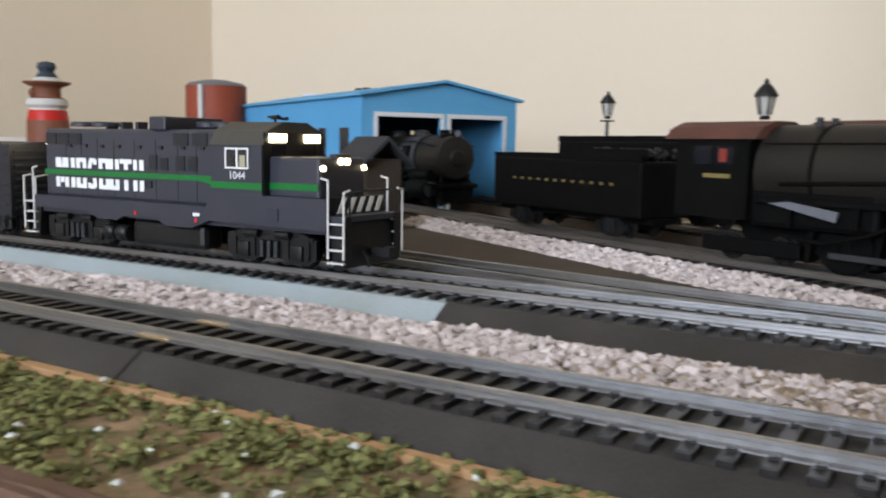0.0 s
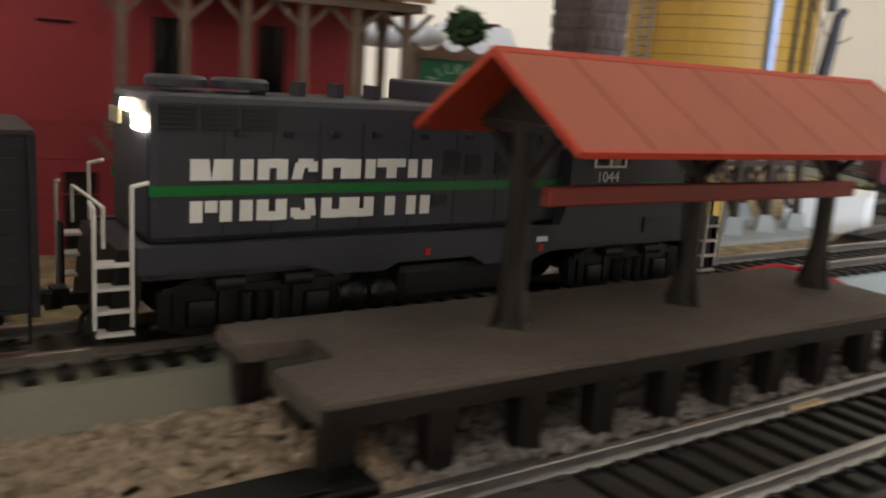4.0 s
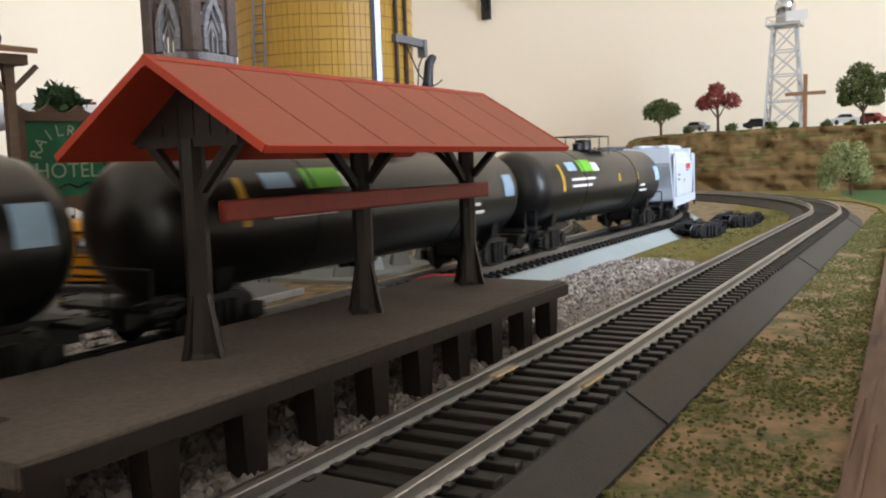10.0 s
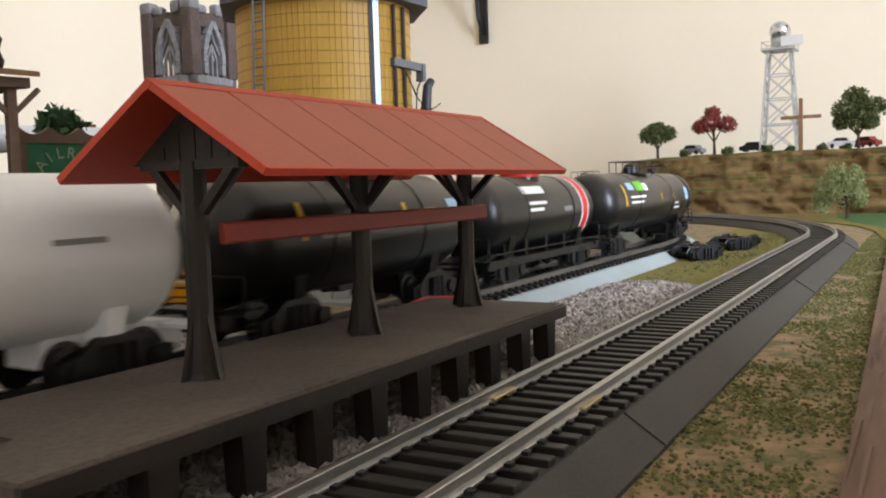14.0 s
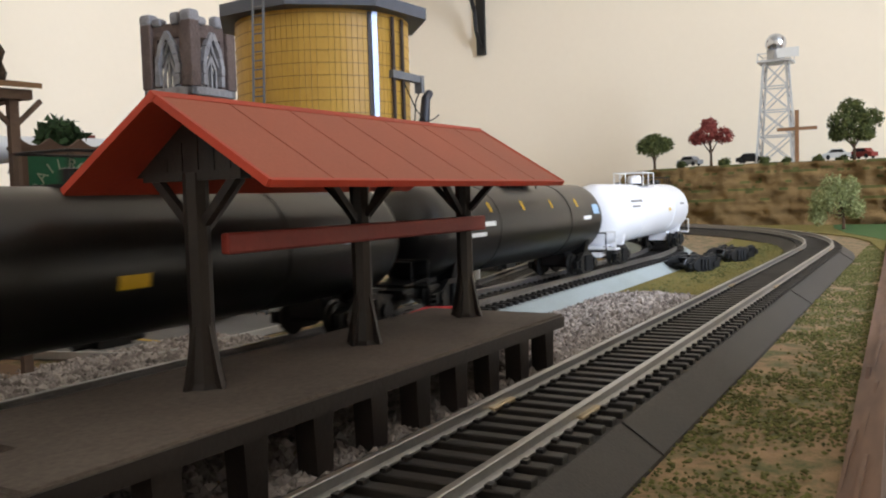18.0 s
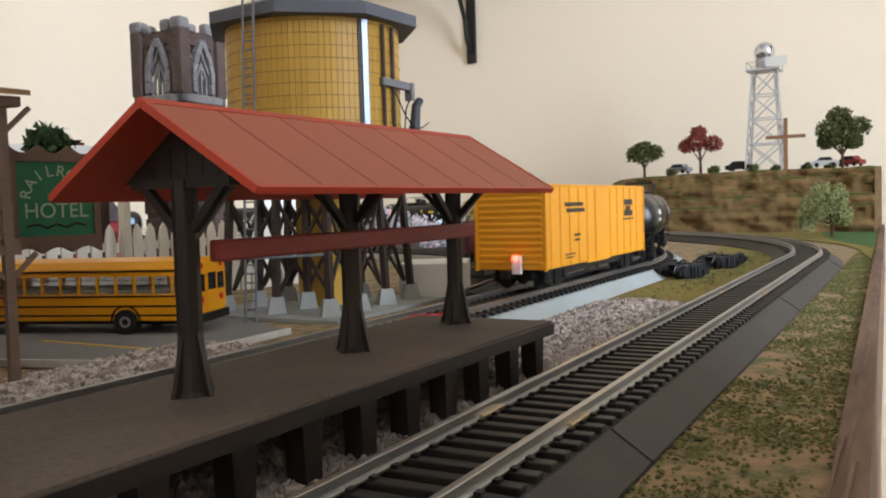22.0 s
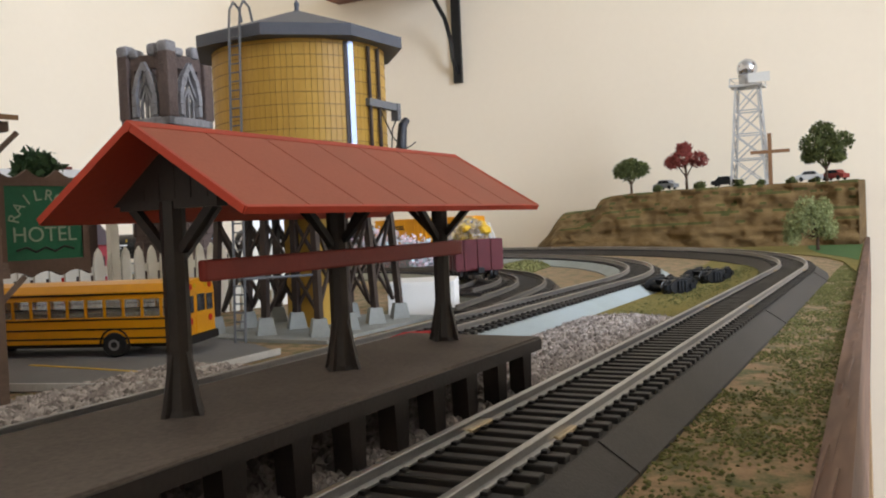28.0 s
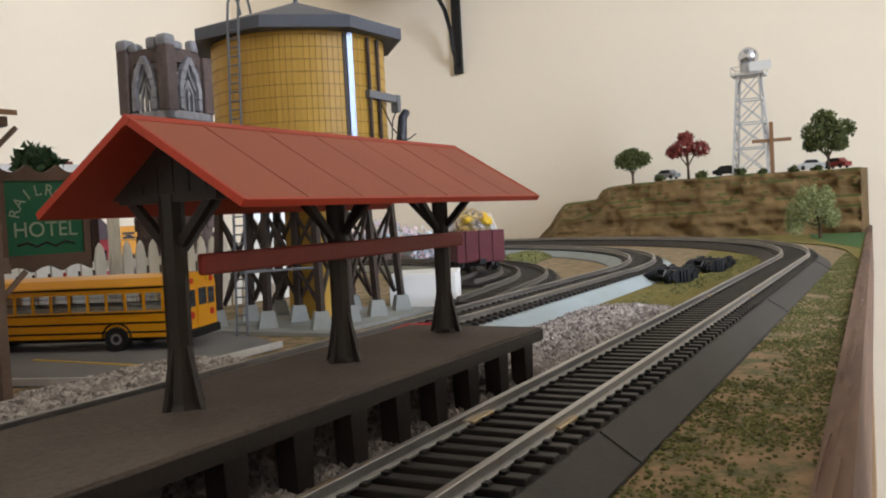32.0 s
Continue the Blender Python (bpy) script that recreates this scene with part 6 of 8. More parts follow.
    part("side_roof", Shape().prism([(W, 89), (x1 + 6, 84), (x1 + 6, 85.4), (W, 90.4)], "y", 0, 34), PORCH_ROOF, c)
    for k in range(6):
        part("balcony_board", Shape().box(x0 - 2, x1 + 2, y0 + k * 4.0, y0 + k * 4.0 + 3.7, 41.5, 43.0), PORCH, c)
    part("balcony_beam", Shape().box(x0 - 2, x1 + 2, y0 - 1, y0 + 1.6, 38.6, 41.4).box(x1 - 1, x1 + 1.6, y0 + 1.6, 24, 38.6, 41.4), PORCH, c)
    for k in range(3):
        part("side_balcony_board", Shape().box(W + 0.5 + k * 3, W + 3.2 + k * 3, 0, 30, 41.5, 43.0), PORCH, c)
    part("balcony_rail", Shape().box(x0, x1, y0 - 0.8, y0 + 0.8, 51.2, 53.0), PORCH, c)
    part("balcony_rail", Shape().box(x1 - 0.8, x1 + 0.8, y0, 28, 51.2, 53.0), PORCH, c)
    part("balcony_panel", Shape().box(x0 + 0.5, x1 - 0.5, y0 - 0.2, y0 + 0.2, 43.4, 50.0), PORCH, c, "weathered plank balcony front")
    for k in range(38):
        x = x0 + (x1 - x0) * k / 37
        part("baluster", Shape().box(x - 0.35, x + 0.35, y0 - 0.35, y0 + 0.35, 43, 51.2), PORCH, c)
    for x in (46, 63, 80, 97, 113, 129.5):
        part("porch_post", Shape().box(x - 1.3, x + 1.3, y0 - 1.3, y0 + 1.3, 0, 81), PORCH, c)
        for sx in (-1, 1):
            for zt in (80.6, 38.8):
                part("post_brace", Shape().beam((x, y0, zt - 8), (x + sx * 8, y0, zt), 1.3, 1.3), PORCH, c)
    for y in (0, 24):
        part("porch_post", Shape().box(128.2, 130.8, y - 1.3, y + 1.3, 0, 81), PORCH, c)
        for sy in (-1, 1):
            part("post_brace", Shape().beam((129.5, y, 72.6), (129.5, y + sy * 8, 80.6), 1.3, 1.3), PORCH, c)
    part("porch_floor", Shape().box(x0 - 2, x1 + 2, y0 - 2, -0.1, 0.1, 2.2), PORCH_ROOF, c, "tan plank porch floor")
    stair = Shape().beam((50, -10, 42), (86, -10, 3), 1.0, 3.0).beam((50, -16, 42), (86, -16, 3), 1.0, 3.0)
    for k in range(10):
        f = k / 10
        stair.box(50 + 36 * f, 54 + 36 * f, -16, -10, 42 - 39 * f - 3.8, 42 - 39 * f - 3.0)
    part("stair", stair, GRIME, c)
    for k in range(4):
        part("finial", Shape().lathe([(1.6, 0), (2.4, 3), (1.2, 6), (2.2, 9), (0.4, 12)], 10, (x1 - 4 - k * 34, y0 + 2, 85)), GRIME, c, smooth=True)
    return c


hotel()

SIGN_GREEN = mat("sign_green_paint", (0.015, 0.17, 0.09), (0.01, 0.13, 0.065), rough=0.55, coarse=60)
SIGN_FRAME = mat("brown_sign_frame", (0.19, 0.125, 0.095), (0.12, 0.08, 0.06), rough=0.7, coarse=90)
SIGN_TEXT = mat("cream_sign_letters", (0.36, 0.43, 0.33), rough=0.6)


def hotel_sign():
    c = thing("hotel_sign", "green hanging hotel sign with cream letters in a scrolled brown frame", "sign", 26.5, 195.5, 8.2, -12)
    c.matrix_basis = c.matrix_basis @ Matrix.Diagonal((0.82, 1, 0.84, 1))
    part("panel", Shape().box(3, 35, -0.6, 0.6, 41, 71), SIGN_GREEN, c)
    part("frame", Shape().box(0, 3, -1.3, 1.3, 37, 75).box(35, 38, -1.3, 1.3, 37, 75).box(3, 35, -1.3, 1.3, 71, 74.5).box(3, 35, -1.3, 1.3, 37.5, 41), SIGN_FRAME, c)
    top = []
    for k in range(25):
        u = k / 24
        top.append((u * 38, 77.5 - 3.2 * abs(math.sin(u * math.pi * 3))))
    part("scroll_top", Shape().prism([(0, 74)] + top + [(38, 74)], "y", -1.2, 1.2), SIGN_FRAME, c)
    part("scroll_bottom", Shape().prism([(0, 38), (0, 36)] + [(u * 38 / 12, 34 + 2.4 * abs(math.sin(u / 12 * math.pi * 3))) for u in range(13)] + [(38, 36), (38, 38)], "y", -1.2, 1.2), SIGN_FRAME, c)
    text_shape("HOTEL", 8.6, SIGN_TEXT, "sign_word", c, pose(19 * MM, -0.75 * MM, 51.0 * MM, 90, 0, 0), "cream sign word", depth=0.1)
    for k, ch in enumerate("RAILROAD"):
        a = radians(168 - k * 22.3)
        text_shape(ch, 6.4, SIGN_TEXT, "sign_letter", c, pose((19 + 12.4 * math.cos(a)) * MM, -0.75 * MM, (55.5 + 11.6 * math.sin(a)) * MM, 90, 0, 0) @ Matrix.Rotation(a - math.pi / 2, 4, "Z"), depth=0.1)
    part("flourish", Shape().wire([(7, -0.8, 45), (11, -0.8, 46.2), (15, -0.8, 44.2), (19, -0.8, 46), (23, -0.8, 44.2), (27, -0.8, 46.2), (31, -0.8, 45)], 0.4), TIE, c)
    part("arm", Shape().tube((-4, 0, 73), (3, 0, 73), 0.7), IRON, c)
    part("post", Shape().box(-3, 0, -1.5, 1.5, -9.7, 76), PORCH, c)
    return c


hotel_sign()

# ---------- the paved lot, bus and fence ----------
ASPHALT = mat("grey_model_asphalt", (0.29, 0.285, 0.285), (0.19, 0.188, 0.19), rough=0.9, grain=1400, coarse=25, bump=0.4)
LINE_WHITE = mat("worn_white_line", (0.70, 0.69, 0.66), (0.5, 0.49, 0.47), rough=0.8, coarse=120)
solo("pavement", Shape().prism([(38, 148), (112, 150), (128, 176), (150, 240), (150, 420), (20, 420), (22, 200)], "z", 0.0, 1.4), ASPHALT, "grey paved lot beside the hotel", "pavement", kind="structure")
solo("kerb", Shape().beam((38, 148, 1.6), (22, 200, 1.6), 1.4, 2.4).beam((38, 148, 1.6), (112, 150, 1.6), 1.4, 2.4), LINE_WHITE, "worn white edge line of the lot", "kerb", kind="structure")
solo("parking_line", Shape().box(60, 62, 170, 230, 1.4, 1.55), YELLOW, "faded yellow parking line", "marking", kind="structure")

BUS_YELLOW = mat("school_bus_yellow", (0.78, 0.40, 0.02), (0.70, 0.35, 0.015), rough=0.35, coarse=40, bump=0.02)
BUS_GLASS = mat("clear_bus_window", (0.88, 0.88, 0.86), (0.80, 0.80, 0.78), rough=0.12, bump=0.0, gloss_var=0.02)
BUS_GLASS.node_tree.nodes["Principled BSDF"].inputs["Transmission Weight"].default_value = 0.9
BUS_GLASS.node_tree.nodes["Principled BSDF"].inputs["IOR"].default_value = 1.1
TYRE = mat("black_rubber_tyre", (0.025, 0.025, 0.025), rough=0.7, coarse=200)


def school_bus():
    """Points along +x; z from the ground."""
    c = thing("school_bus", "yellow model school bus with black rails parked on the lot", "bus", 106.6, 185.6, 1.4, 108)
    c.matrix_basis = c.matrix_basis @ Matrix.Diagonal((0.90, 0.90, 0.84, 1))
    L, w = 128, 14.5
    body = Shape()
    body.prism([(-w, 6.5), (w, 6.5), (w, 19.0), (-w, 19.0)], "x", 0, L - 22)
    part("lower_body", body, BUS_YELLOW, c)
    part("roof", Shape().prism([(-w, 27.5), (w, 27.5), (w - 0.6, 31), (w - 3.5, 34.4), (5, 35.6), (-5, 35.6), (-w + 3.5, 34.4), (-w + 0.6, 31)], "x", -0.4, L - 22), BUS_YELLOW, c, "rounded yellow roof")
    part("bonnet", Shape().box(L - 22, L, -11, 11, 7, 20, bevel=2.0), BUS_YELLOW, c)
    n = 11
    for sy in (-1, 1):
        for k in range(n + 1):
            x = 2 + (L - 28) * k / n
            part("window_pillar", Shape().box(x - 0.6, x + 0.6, sy * w - 0.7, sy * w + 0.0, 19, 27.6), BUS_YELLOW, c)
        for k in range(n):
            x = 2 + (L - 28) * (k + 0.5) / n
            win = part("window", Shape().box(x - 4, x + 4, sy * w - sy * 0.7 - 0.2, sy * w - sy * 0.7 + 0.2, 19, 27.5), BUS_GLASS, c)
            win.visible_shadow = False
            part("window_rail", Shape().box(x - 4, x + 4, sy * w - sy * 0.3 - 0.2, sy * w - sy * 0.3 + 0.2, 23.0, 23.5), BLACK, win)
        for z in (8.6, 13.0, 17.6, 29.6):
            part("rub_rail", Shape().box(1, L - 24, sy * w - 0.25, sy * w + 0.25, z, z + 0.8), BLACK, c, "black rub rail")
        for x in (34, 106):
            wheel = part("wheel", Shape().lathe([(2.5, -2.4), (5.4, -2.4), (5.9, -1.8), (5.9, 1.8), (5.4, 2.4), (2.5, 2.4)], 22, (x, sy * (w - 1.6), 5.9), "y"), TYRE, c, smooth=True)
            part("hub", Shape().lathe([(0.6, -2.0), (2.7, -2.0), (2.7, 2.0), (1.6, 2.0), (1.2, 1.2), (0.6, 1.2)], 16, (x, sy * (w - 1.1), 5.9), "y"), GREY_MARK, wheel, "grey wheel hub")
        for x in (34, 106):
            arch = [(x + 7 * math.cos(a * math.pi / 8), sy * (w + 0.1), 6.5 + 7 * math.sin(a * math.pi / 8)) for a in range(9)]
            part("wheel_arch", Shape().wire(arch, 0.45), BLACK, c)
        part("rear_lamp", Shape().tube((-0.6, sy * 9.6, 15.5), (0.4, sy * 9.6, 15.5), 1.7, n=12), RED_MARK, c)
        part("roof_lamp", Shape().tube((-0.8, sy * 9.5, 31.8), (0.4, sy * 9.5, 31.8), 1.5, n=12), RED_MARK, c)
        part("roof_lamp", Shape().tube((-0.8, sy * 5.5, 32.2), (0.4, sy * 5.5, 32.2), 1.2, n=12), YELLOW, c)
        part("rear_window", Shape().box(-0.5, 0.2, sy * 9.4 - 3, sy * 9.4 + 3, 19.5, 27.5), CAB_GLASS, c)
    part("rear_wall", Shape().box(-0.2, 1.0, -w, w, 6.5, 29), BUS_YELLOW, c)
    part("rear_door", Shape().box(-0.6, 0.3, -4.8, 4.8, 7.5, 29.0), BUS_YELLOW, c)
    part("rear_door_window", Shape().box(-0.9, 0.2, -3.6, 3.6, 19.8, 28), CAB_GLASS, c)
    part("bumper", Shape().box(-2.0, 0.2, -w, w, 5.2, 9.2, bevel=0.5), BLACK, c)
    part("stop_sign", Shape().lathe([(2.8, -0.3), (2.8, 0.3)], 8, (92, w + 0.8, 17), "y"), RED_MARK, c, "folded red stop sign")
    part("seats", Shape().box(6, L - 30, -11, 11, 12, 21), CAB_BUFF, c)
    part("inner_front", Shape().box(L - 26, L - 22, -w, w, 19, 29), BUS_YELLOW, c)
    part("chassis", Shape().box(2, L - 4, -9, 9, 4, 7), BLACK, c)
    return c


school_bus()

FENCE_WHITE = mat("cream_plastic_fence", (0.82, 0.80, 0.73), (0.72, 0.69, 0.62), rough=0.6, coarse=80)


def fence():
    c = thing("picket_fence", "cream white picket fence behind the parked bus", "fence", 60, 330, 1, -10)
    c.matrix_basis = c.matrix_basis @ Matrix.Diagonal((0.95, 1, 2.05, 1))
    for k in range(30):
        x = k * 8.5
        part("picket", Shape().prism([(x - 3, 0), (x + 3, 0), (x + 3, 17), (x + 2, 19.6), (x, 21), (x - 2, 19.6), (x - 3, 17)], "y", -0.8, 0.8), FENCE_WHITE, c)
    for z in (5, 14):
        part("fence_rail", Shape().box(-4, 252, 0.8, 2.2, z, z + 2.2), FENCE_WHITE, c)
    for x in (-4, 120, 252):
        part("fence_post", Shape().box(x - 2.5, x + 2.5, -2.5, 2.5, 0, 27.6 if x == 120 else 23, bevel=0.4), FENCE_WHITE, c)
    return c


fence()


def topiary(x, y, z, r, label):
    c = thing("topiary_tree", label, "plant", x, y, 0, group="potted trees")
    part("pot", Shape().lathe([(6, 0), (8, 10), (8.6, 10), (8.6, 12), (1, 12)], 16), RED_MARK, c, smooth=True)
    part("stem", Shape().tube((0, 0, 11), (0, 0, z), 1.2), BARK, c)
    me = clumps([(0, 0, z, r)], 2.4, 500, 31 + x)
    me.materials.append(LEAF_DARK)
    part("crown", me, LEAF_DARK, c)
    return c


topiary(174, 372, 91, 12, "round green ball tree in a red pot")
topiary(60, 500, 112, 12, "taller green ball tree among the village houses")
solo("ground_snow", Shape().ball((0, 0, 86), 34, 3, (1.5, 0.6, 0.3)), SNOW, "white cotton snow heaped on a roof", "snow", 140, 420, smooth=True)
DARK_HOUSE = mat("dark_brown_house_wall", (0.13, 0.085, 0.075), (0.08, 0.055, 0.05), rough=0.7, coarse=60)


def cottage(label, x, y, w, d, h, wall, roof, rz):
    c = thing("cottage", label, "building", x, y, 0, rz, group="village houses")
    part("wall", Shape().box(-w / 2, w / 2, -d / 2, d / 2, 0, h), wall, c)
    part("roof", Shape().prism([(-d / 2 - 4, h - 2), (0, h + d * 0.45), (d / 2 + 4, h - 2)], "x", -w / 2 - 3, w / 2 + 3), roof, c)
    for k in range(3):
        win = part("window", Shape().box(-w / 3 + k * w / 3 - 3, -w / 3 + k * w / 3 + 3, -d / 2 - 0.6, -d / 2 + 0.2, h * 0.4, h * 0.75), CAB_GLASS, c)
        part("sill", Shape().box(-w / 3 + k * w / 3 - 4, -w / 3 + k * w / 3 + 4, -d / 2 - 1.6, -d / 2, h * 0.4 - 1.4, h * 0.4), WHITE_TRIM, win)
    part("door", Shape().box(-4, 4, -d / 2 - 0.5, -d / 2 + 0.3, 0, h * 0.35), RED_MARK, c)
    part("chimney", Shape().box(w * 0.3, w * 0.3 + 7, 3, 10, h, h + d * 0.5), DARK_BRICK, c)
    return c


cottage("small dark brown village house with a snowy roof", 222, 432, 50, 46, 76, DARK_HOUSE, SNOW, -15)
cottage("small white village house with a pale roof", 520, 470, 70, 46, 40, WHITE_TRIM, SNOW, -20)
cottage("maroon village house beyond the fence", 330, 560, 70, 50, 46, BRICK_RED, SLATE, 0)


# ---------- water tower and stone tower ----------
TANK_YELLOW = mat("mustard_yellow_staves", (0.60, 0.40, 0.10), (0.48, 0.30, 0.065), rough=0.45, coarse=60, grain=900, objvar=0.35, stretch=(1, 1, 0.3), bump=0.1)
ROOF_GREY = mat("blue_grey_roof_plastic", (0.15, 0.165, 0.20), (0.11, 0.12, 0.15), rough=0.5, coarse=40)
BROWN_PL = mat("dark_brown_timber_plastic", (0.085, 0.062, 0.052), (0.05, 0.037, 0.032), rough=0.5, coarse=90)
PAD = mat("pale_concrete_pad", (0.40, 0.41, 0.39), (0.30, 0.31, 0.295), rough=0.8, coarse=90)
CHROME = mat("shiny_metal_strip", (0.75, 0.78, 0.85), rough=0.15, metal=1.0)

GAUGE_METAL = mat("brushed_gauge_strip", (0.27, 0.30, 0.37), (0.20, 0.22, 0.28), rough=0.34, metal=1.0, coarse=120)
# Hoop colour with the thin shadow lines along the hoops put into it.
HOOP_BROWN = mat("shadow_brown_hoop", (0.36, 0.23, 0.06), (0.26, 0.16, 0.04), rough=0.5, coarse=90)


def water_tower():
    c = thing("water_tower", "mustard yellow wooden water tower with a blue-grey eight-sided roof", "water tower", 188.6, 191.5)
    c.matrix_basis = c.matrix_basis @ Matrix.Diagonal((1, 1, 0.962, 1))
    R, z0, z1 = 41.6, 72, 141
    n = 98
    for k in range(n):
        a0, a1 = 2 * math.pi * k / n, 2 * math.pi * (k + 0.93) / n
        s = Shape()
        s.prism([(math.cos(a0) * R, math.sin(a0) * R), (math.cos(a1) * R, math.sin(a1) * R), (math.cos(a1) * (R - 2), math.sin(a1) * (R - 2)), (math.cos(a0) * (R - 2), math.sin(a0) * (R - 2))], "z", z0, z1)
        part("stave", s, TANK_YELLOW, c)
    part("tank_core", Shape().lathe([(R - 1.4, z0), (R - 1.4, z1)], 48), TANK_YELLOW, c)
    for k in range(12):
        z = z0 + 3.0 + 5.7 * k
        part("hoop", Shape().lathe([(R - 0.4, z - 0.25), (R + 0.22, z - 0.2), (R + 0.22, z + 0.2), (R - 0.4, z + 0.25)], 64), HOOP_BROWN, c, smooth=True)
    eave = 51.6
    turn = math.pi / 8 - 0.06
    roof = Shape()
    apex = roof.bm.verts.new((0, 0, 163))
    lo = [roof.bm.verts.new((eave * math.cos(turn + k * math.pi / 4), eave * math.sin(turn + k * math.pi / 4), 145)) for k in range(8)]
    bo = [roof.bm.verts.new((v.co.x, v.co.y, 139.5)) for v in lo]
    for k in range(8):
        j = (k + 1) % 8
        roof.bm.faces.new((lo[k], lo[j], apex))
        roof.bm.faces.new((bo[k], bo[j], lo[j], lo[k]))
    roof.bm.faces.new(bo[::-1])
    part("roof", roof, ROOF_GREY, c, "blue-grey eight-sided roof")
    part("finial", Shape().lathe([(1.6, 161), (1.0, 164), (1.4, 166), (0.3, 168)], 10), ROOF_GREY, c, smooth=True)
    for k in range(-5, 6):
        part("joist", Shape().box(-46, 46, k * 8 - 2, k * 8 + 2, 66, 72), BROWN_PL, c)
    for y in (-28, 0, 28):
        part("cap_beam", Shape().box(-44, 44, y - 2, y + 2, 60, 66), BROWN_PL, c)
    for x in (-32, -10.6, 10.6, 32):
        for y in (-28, 0, 28):
            part("post", Shape().beam((x * 1.08, y * 1.08, 8), (x, y, 60), 3.0, 3.0), BROWN_PL, c)
            part("footing", Shape().lathe([(6.8, 0), (4.2, 9.8), (0.5, 9.8)], 4, (x * 1.08, y * 1.08, 0)), PAD, c, "pale concrete footing")
        for ya, yb in ((-28, 0), (0, 28)):
            part("cross_brace", Shape().beam((x, ya, 12), (x, yb, 56), 1.4, 1.4).beam((x, yb, 12), (x, ya, 56), 1.4, 1.4), BROWN_PL, c)
    for y in (-28, 28):
        for xa, xb in ((-32, -10.6), (-10.6, 10.6), (10.6, 32)):
            part("cross_brace", Shape().beam((xa, y, 12), (xb, y, 56), 1.4, 1.4).beam((xb, y, 12), (xa, y, 56), 1.4, 1.4), BROWN_PL, c)
        part("girt", Shape().box(-34, 34, y - 1, y + 1, 33, 35.2), BROWN_PL, c)
    part("frost_box", Shape().box(-8, 8, -8, 8, 0, 66), TANK_YELLOW, c, "yellow boxed riser")

    def around(deg, r):
        return Vector((math.cos(radians(deg)) * r, math.sin(radians(deg)) * r, 0))
    # fittings on the side towards the platform
    for name, deg, rad, w, d, material in (("gauge_board", 248.4, R + 0.5, 4.2, 1.0, BROWN_PL), ("level_gauge", 249.5, R + 1.2, 2.6, 1.2, GAUGE_METAL)):
        foot = around(deg, rad)
        part(name, Shape().beam((foot.x, foot.y, 73), (foot.x, foot.y, 139), w, d, (-0.575, -0.817, 0)), material, c, "shiny metal level gauge strip" if name == "level_gauge" else "")
    for deg in (264.5, 275):
        s = around(deg, R + 1.5)
        part("pipe", Shape().tube((s.x, s.y, 70), (s.x, s.y, 138), 0.9), BROWN_PL, c)
    s = around(281, R + 2) + Vector((-3, 0, 0))
    lift = Matrix.Translation((2 * MM, 0, 3.4 * MM))
    part("spout_bracket", Shape().beam((s.x - 13, s.y + 0.5, 107.8), (s.x + 10, s.y - 1, 107.0), 3.0, 3.6).box(s.x + 8.4, s.x + 11, s.y - 3, s.y + 1, 100.5, 109), PLATE_GREY, c, at=lift)
    part("spout", Shape().tube((s.x + 11, s.y + 1, 60), (s.x + 13.5, s.y - 1, 88), 2.8).tube((s.x + 13.5, s.y - 1, 87.5), (s.x + 15.5, s.y - 1, 99), 2.6, 2.2).tube((s.x + 15.2, s.y - 1, 98), (s.x + 19, s.y - 1, 101.5), 2.3, 2.0), LOCO_GREY, c, smooth=True, at=lift)
    part("spout_chain", Shape().wire([(s.x - 4, s.y - 1, 104), (s.x + 4, s.y - 2, 92), (s.x + 11, s.y - 3.5, 86), (s.x + 18, s.y - 3.5, 88), (s.x + 24, s.y - 3, 90.5)], 0.35), BLACK, c, at=lift)
    part("spout_rope", Shape().wire([(s.x + 9.6, s.y - 1, 101), (s.x + 5, s.y - 1.5, 96), (s.x + 4, s.y - 1, 84), (s.x + 5, s.y, 66)], 0.35), BLACK, c, at=lift)
    out, tan = Vector((-0.994, -0.11, 0)), Vector((0.11, -0.994, 0))

    def rung_at(r, side, z):
        v = out * r + tan * side
        return (v.x, v.y, z)
    for sd in (-2.7, 2.7):
        lad = Shape().wire([rung_at(60, sd, 0), rung_at(53, sd, 144), rung_at(52, sd, 152), rung_at(49, sd, 156), rung_at(45, sd, 154), rung_at(43, sd, 148)], 0.55)
        part("ladder_rail", lad, PLATE_GREY, c, "grey ladder rail hooked over the roof edge")
    for k in range(36):
        z = 3 + 4 * k
        part("rung", Shape().tube(rung_at(60 - z / 20.6, -2.7, z), rung_at(60 - z / 20.6, 2.7, z), 0.35, n=6), PLATE_GREY, c)
    part("ladder_stay", Shape().tube(rung_at(58.5, 0, 30), (-33, 0, 30), 0.8).tube(rung_at(58.5, 2.7, 30), (-33, -29, 30), 0.6), PLATE_GREY, c)
    part("base_slab", Shape().box(-48, 48, -44, 44, 0.1, 1.8), PAD, c)
    return c


water_tower()

STONE = mat("brown_grey_ruin_stone", (0.20, 0.155, 0.14), (0.11, 0.085, 0.08), rough=0.85, grain=400, coarse=90, bump=0.8, dist=0.0015)
STONE_PALE = mat("pale_blue_grey_stone", (0.40, 0.40, 0.42), (0.20, 0.19, 0.20), rough=0.8, coarse=120, bump=0.6, dist=0.001)


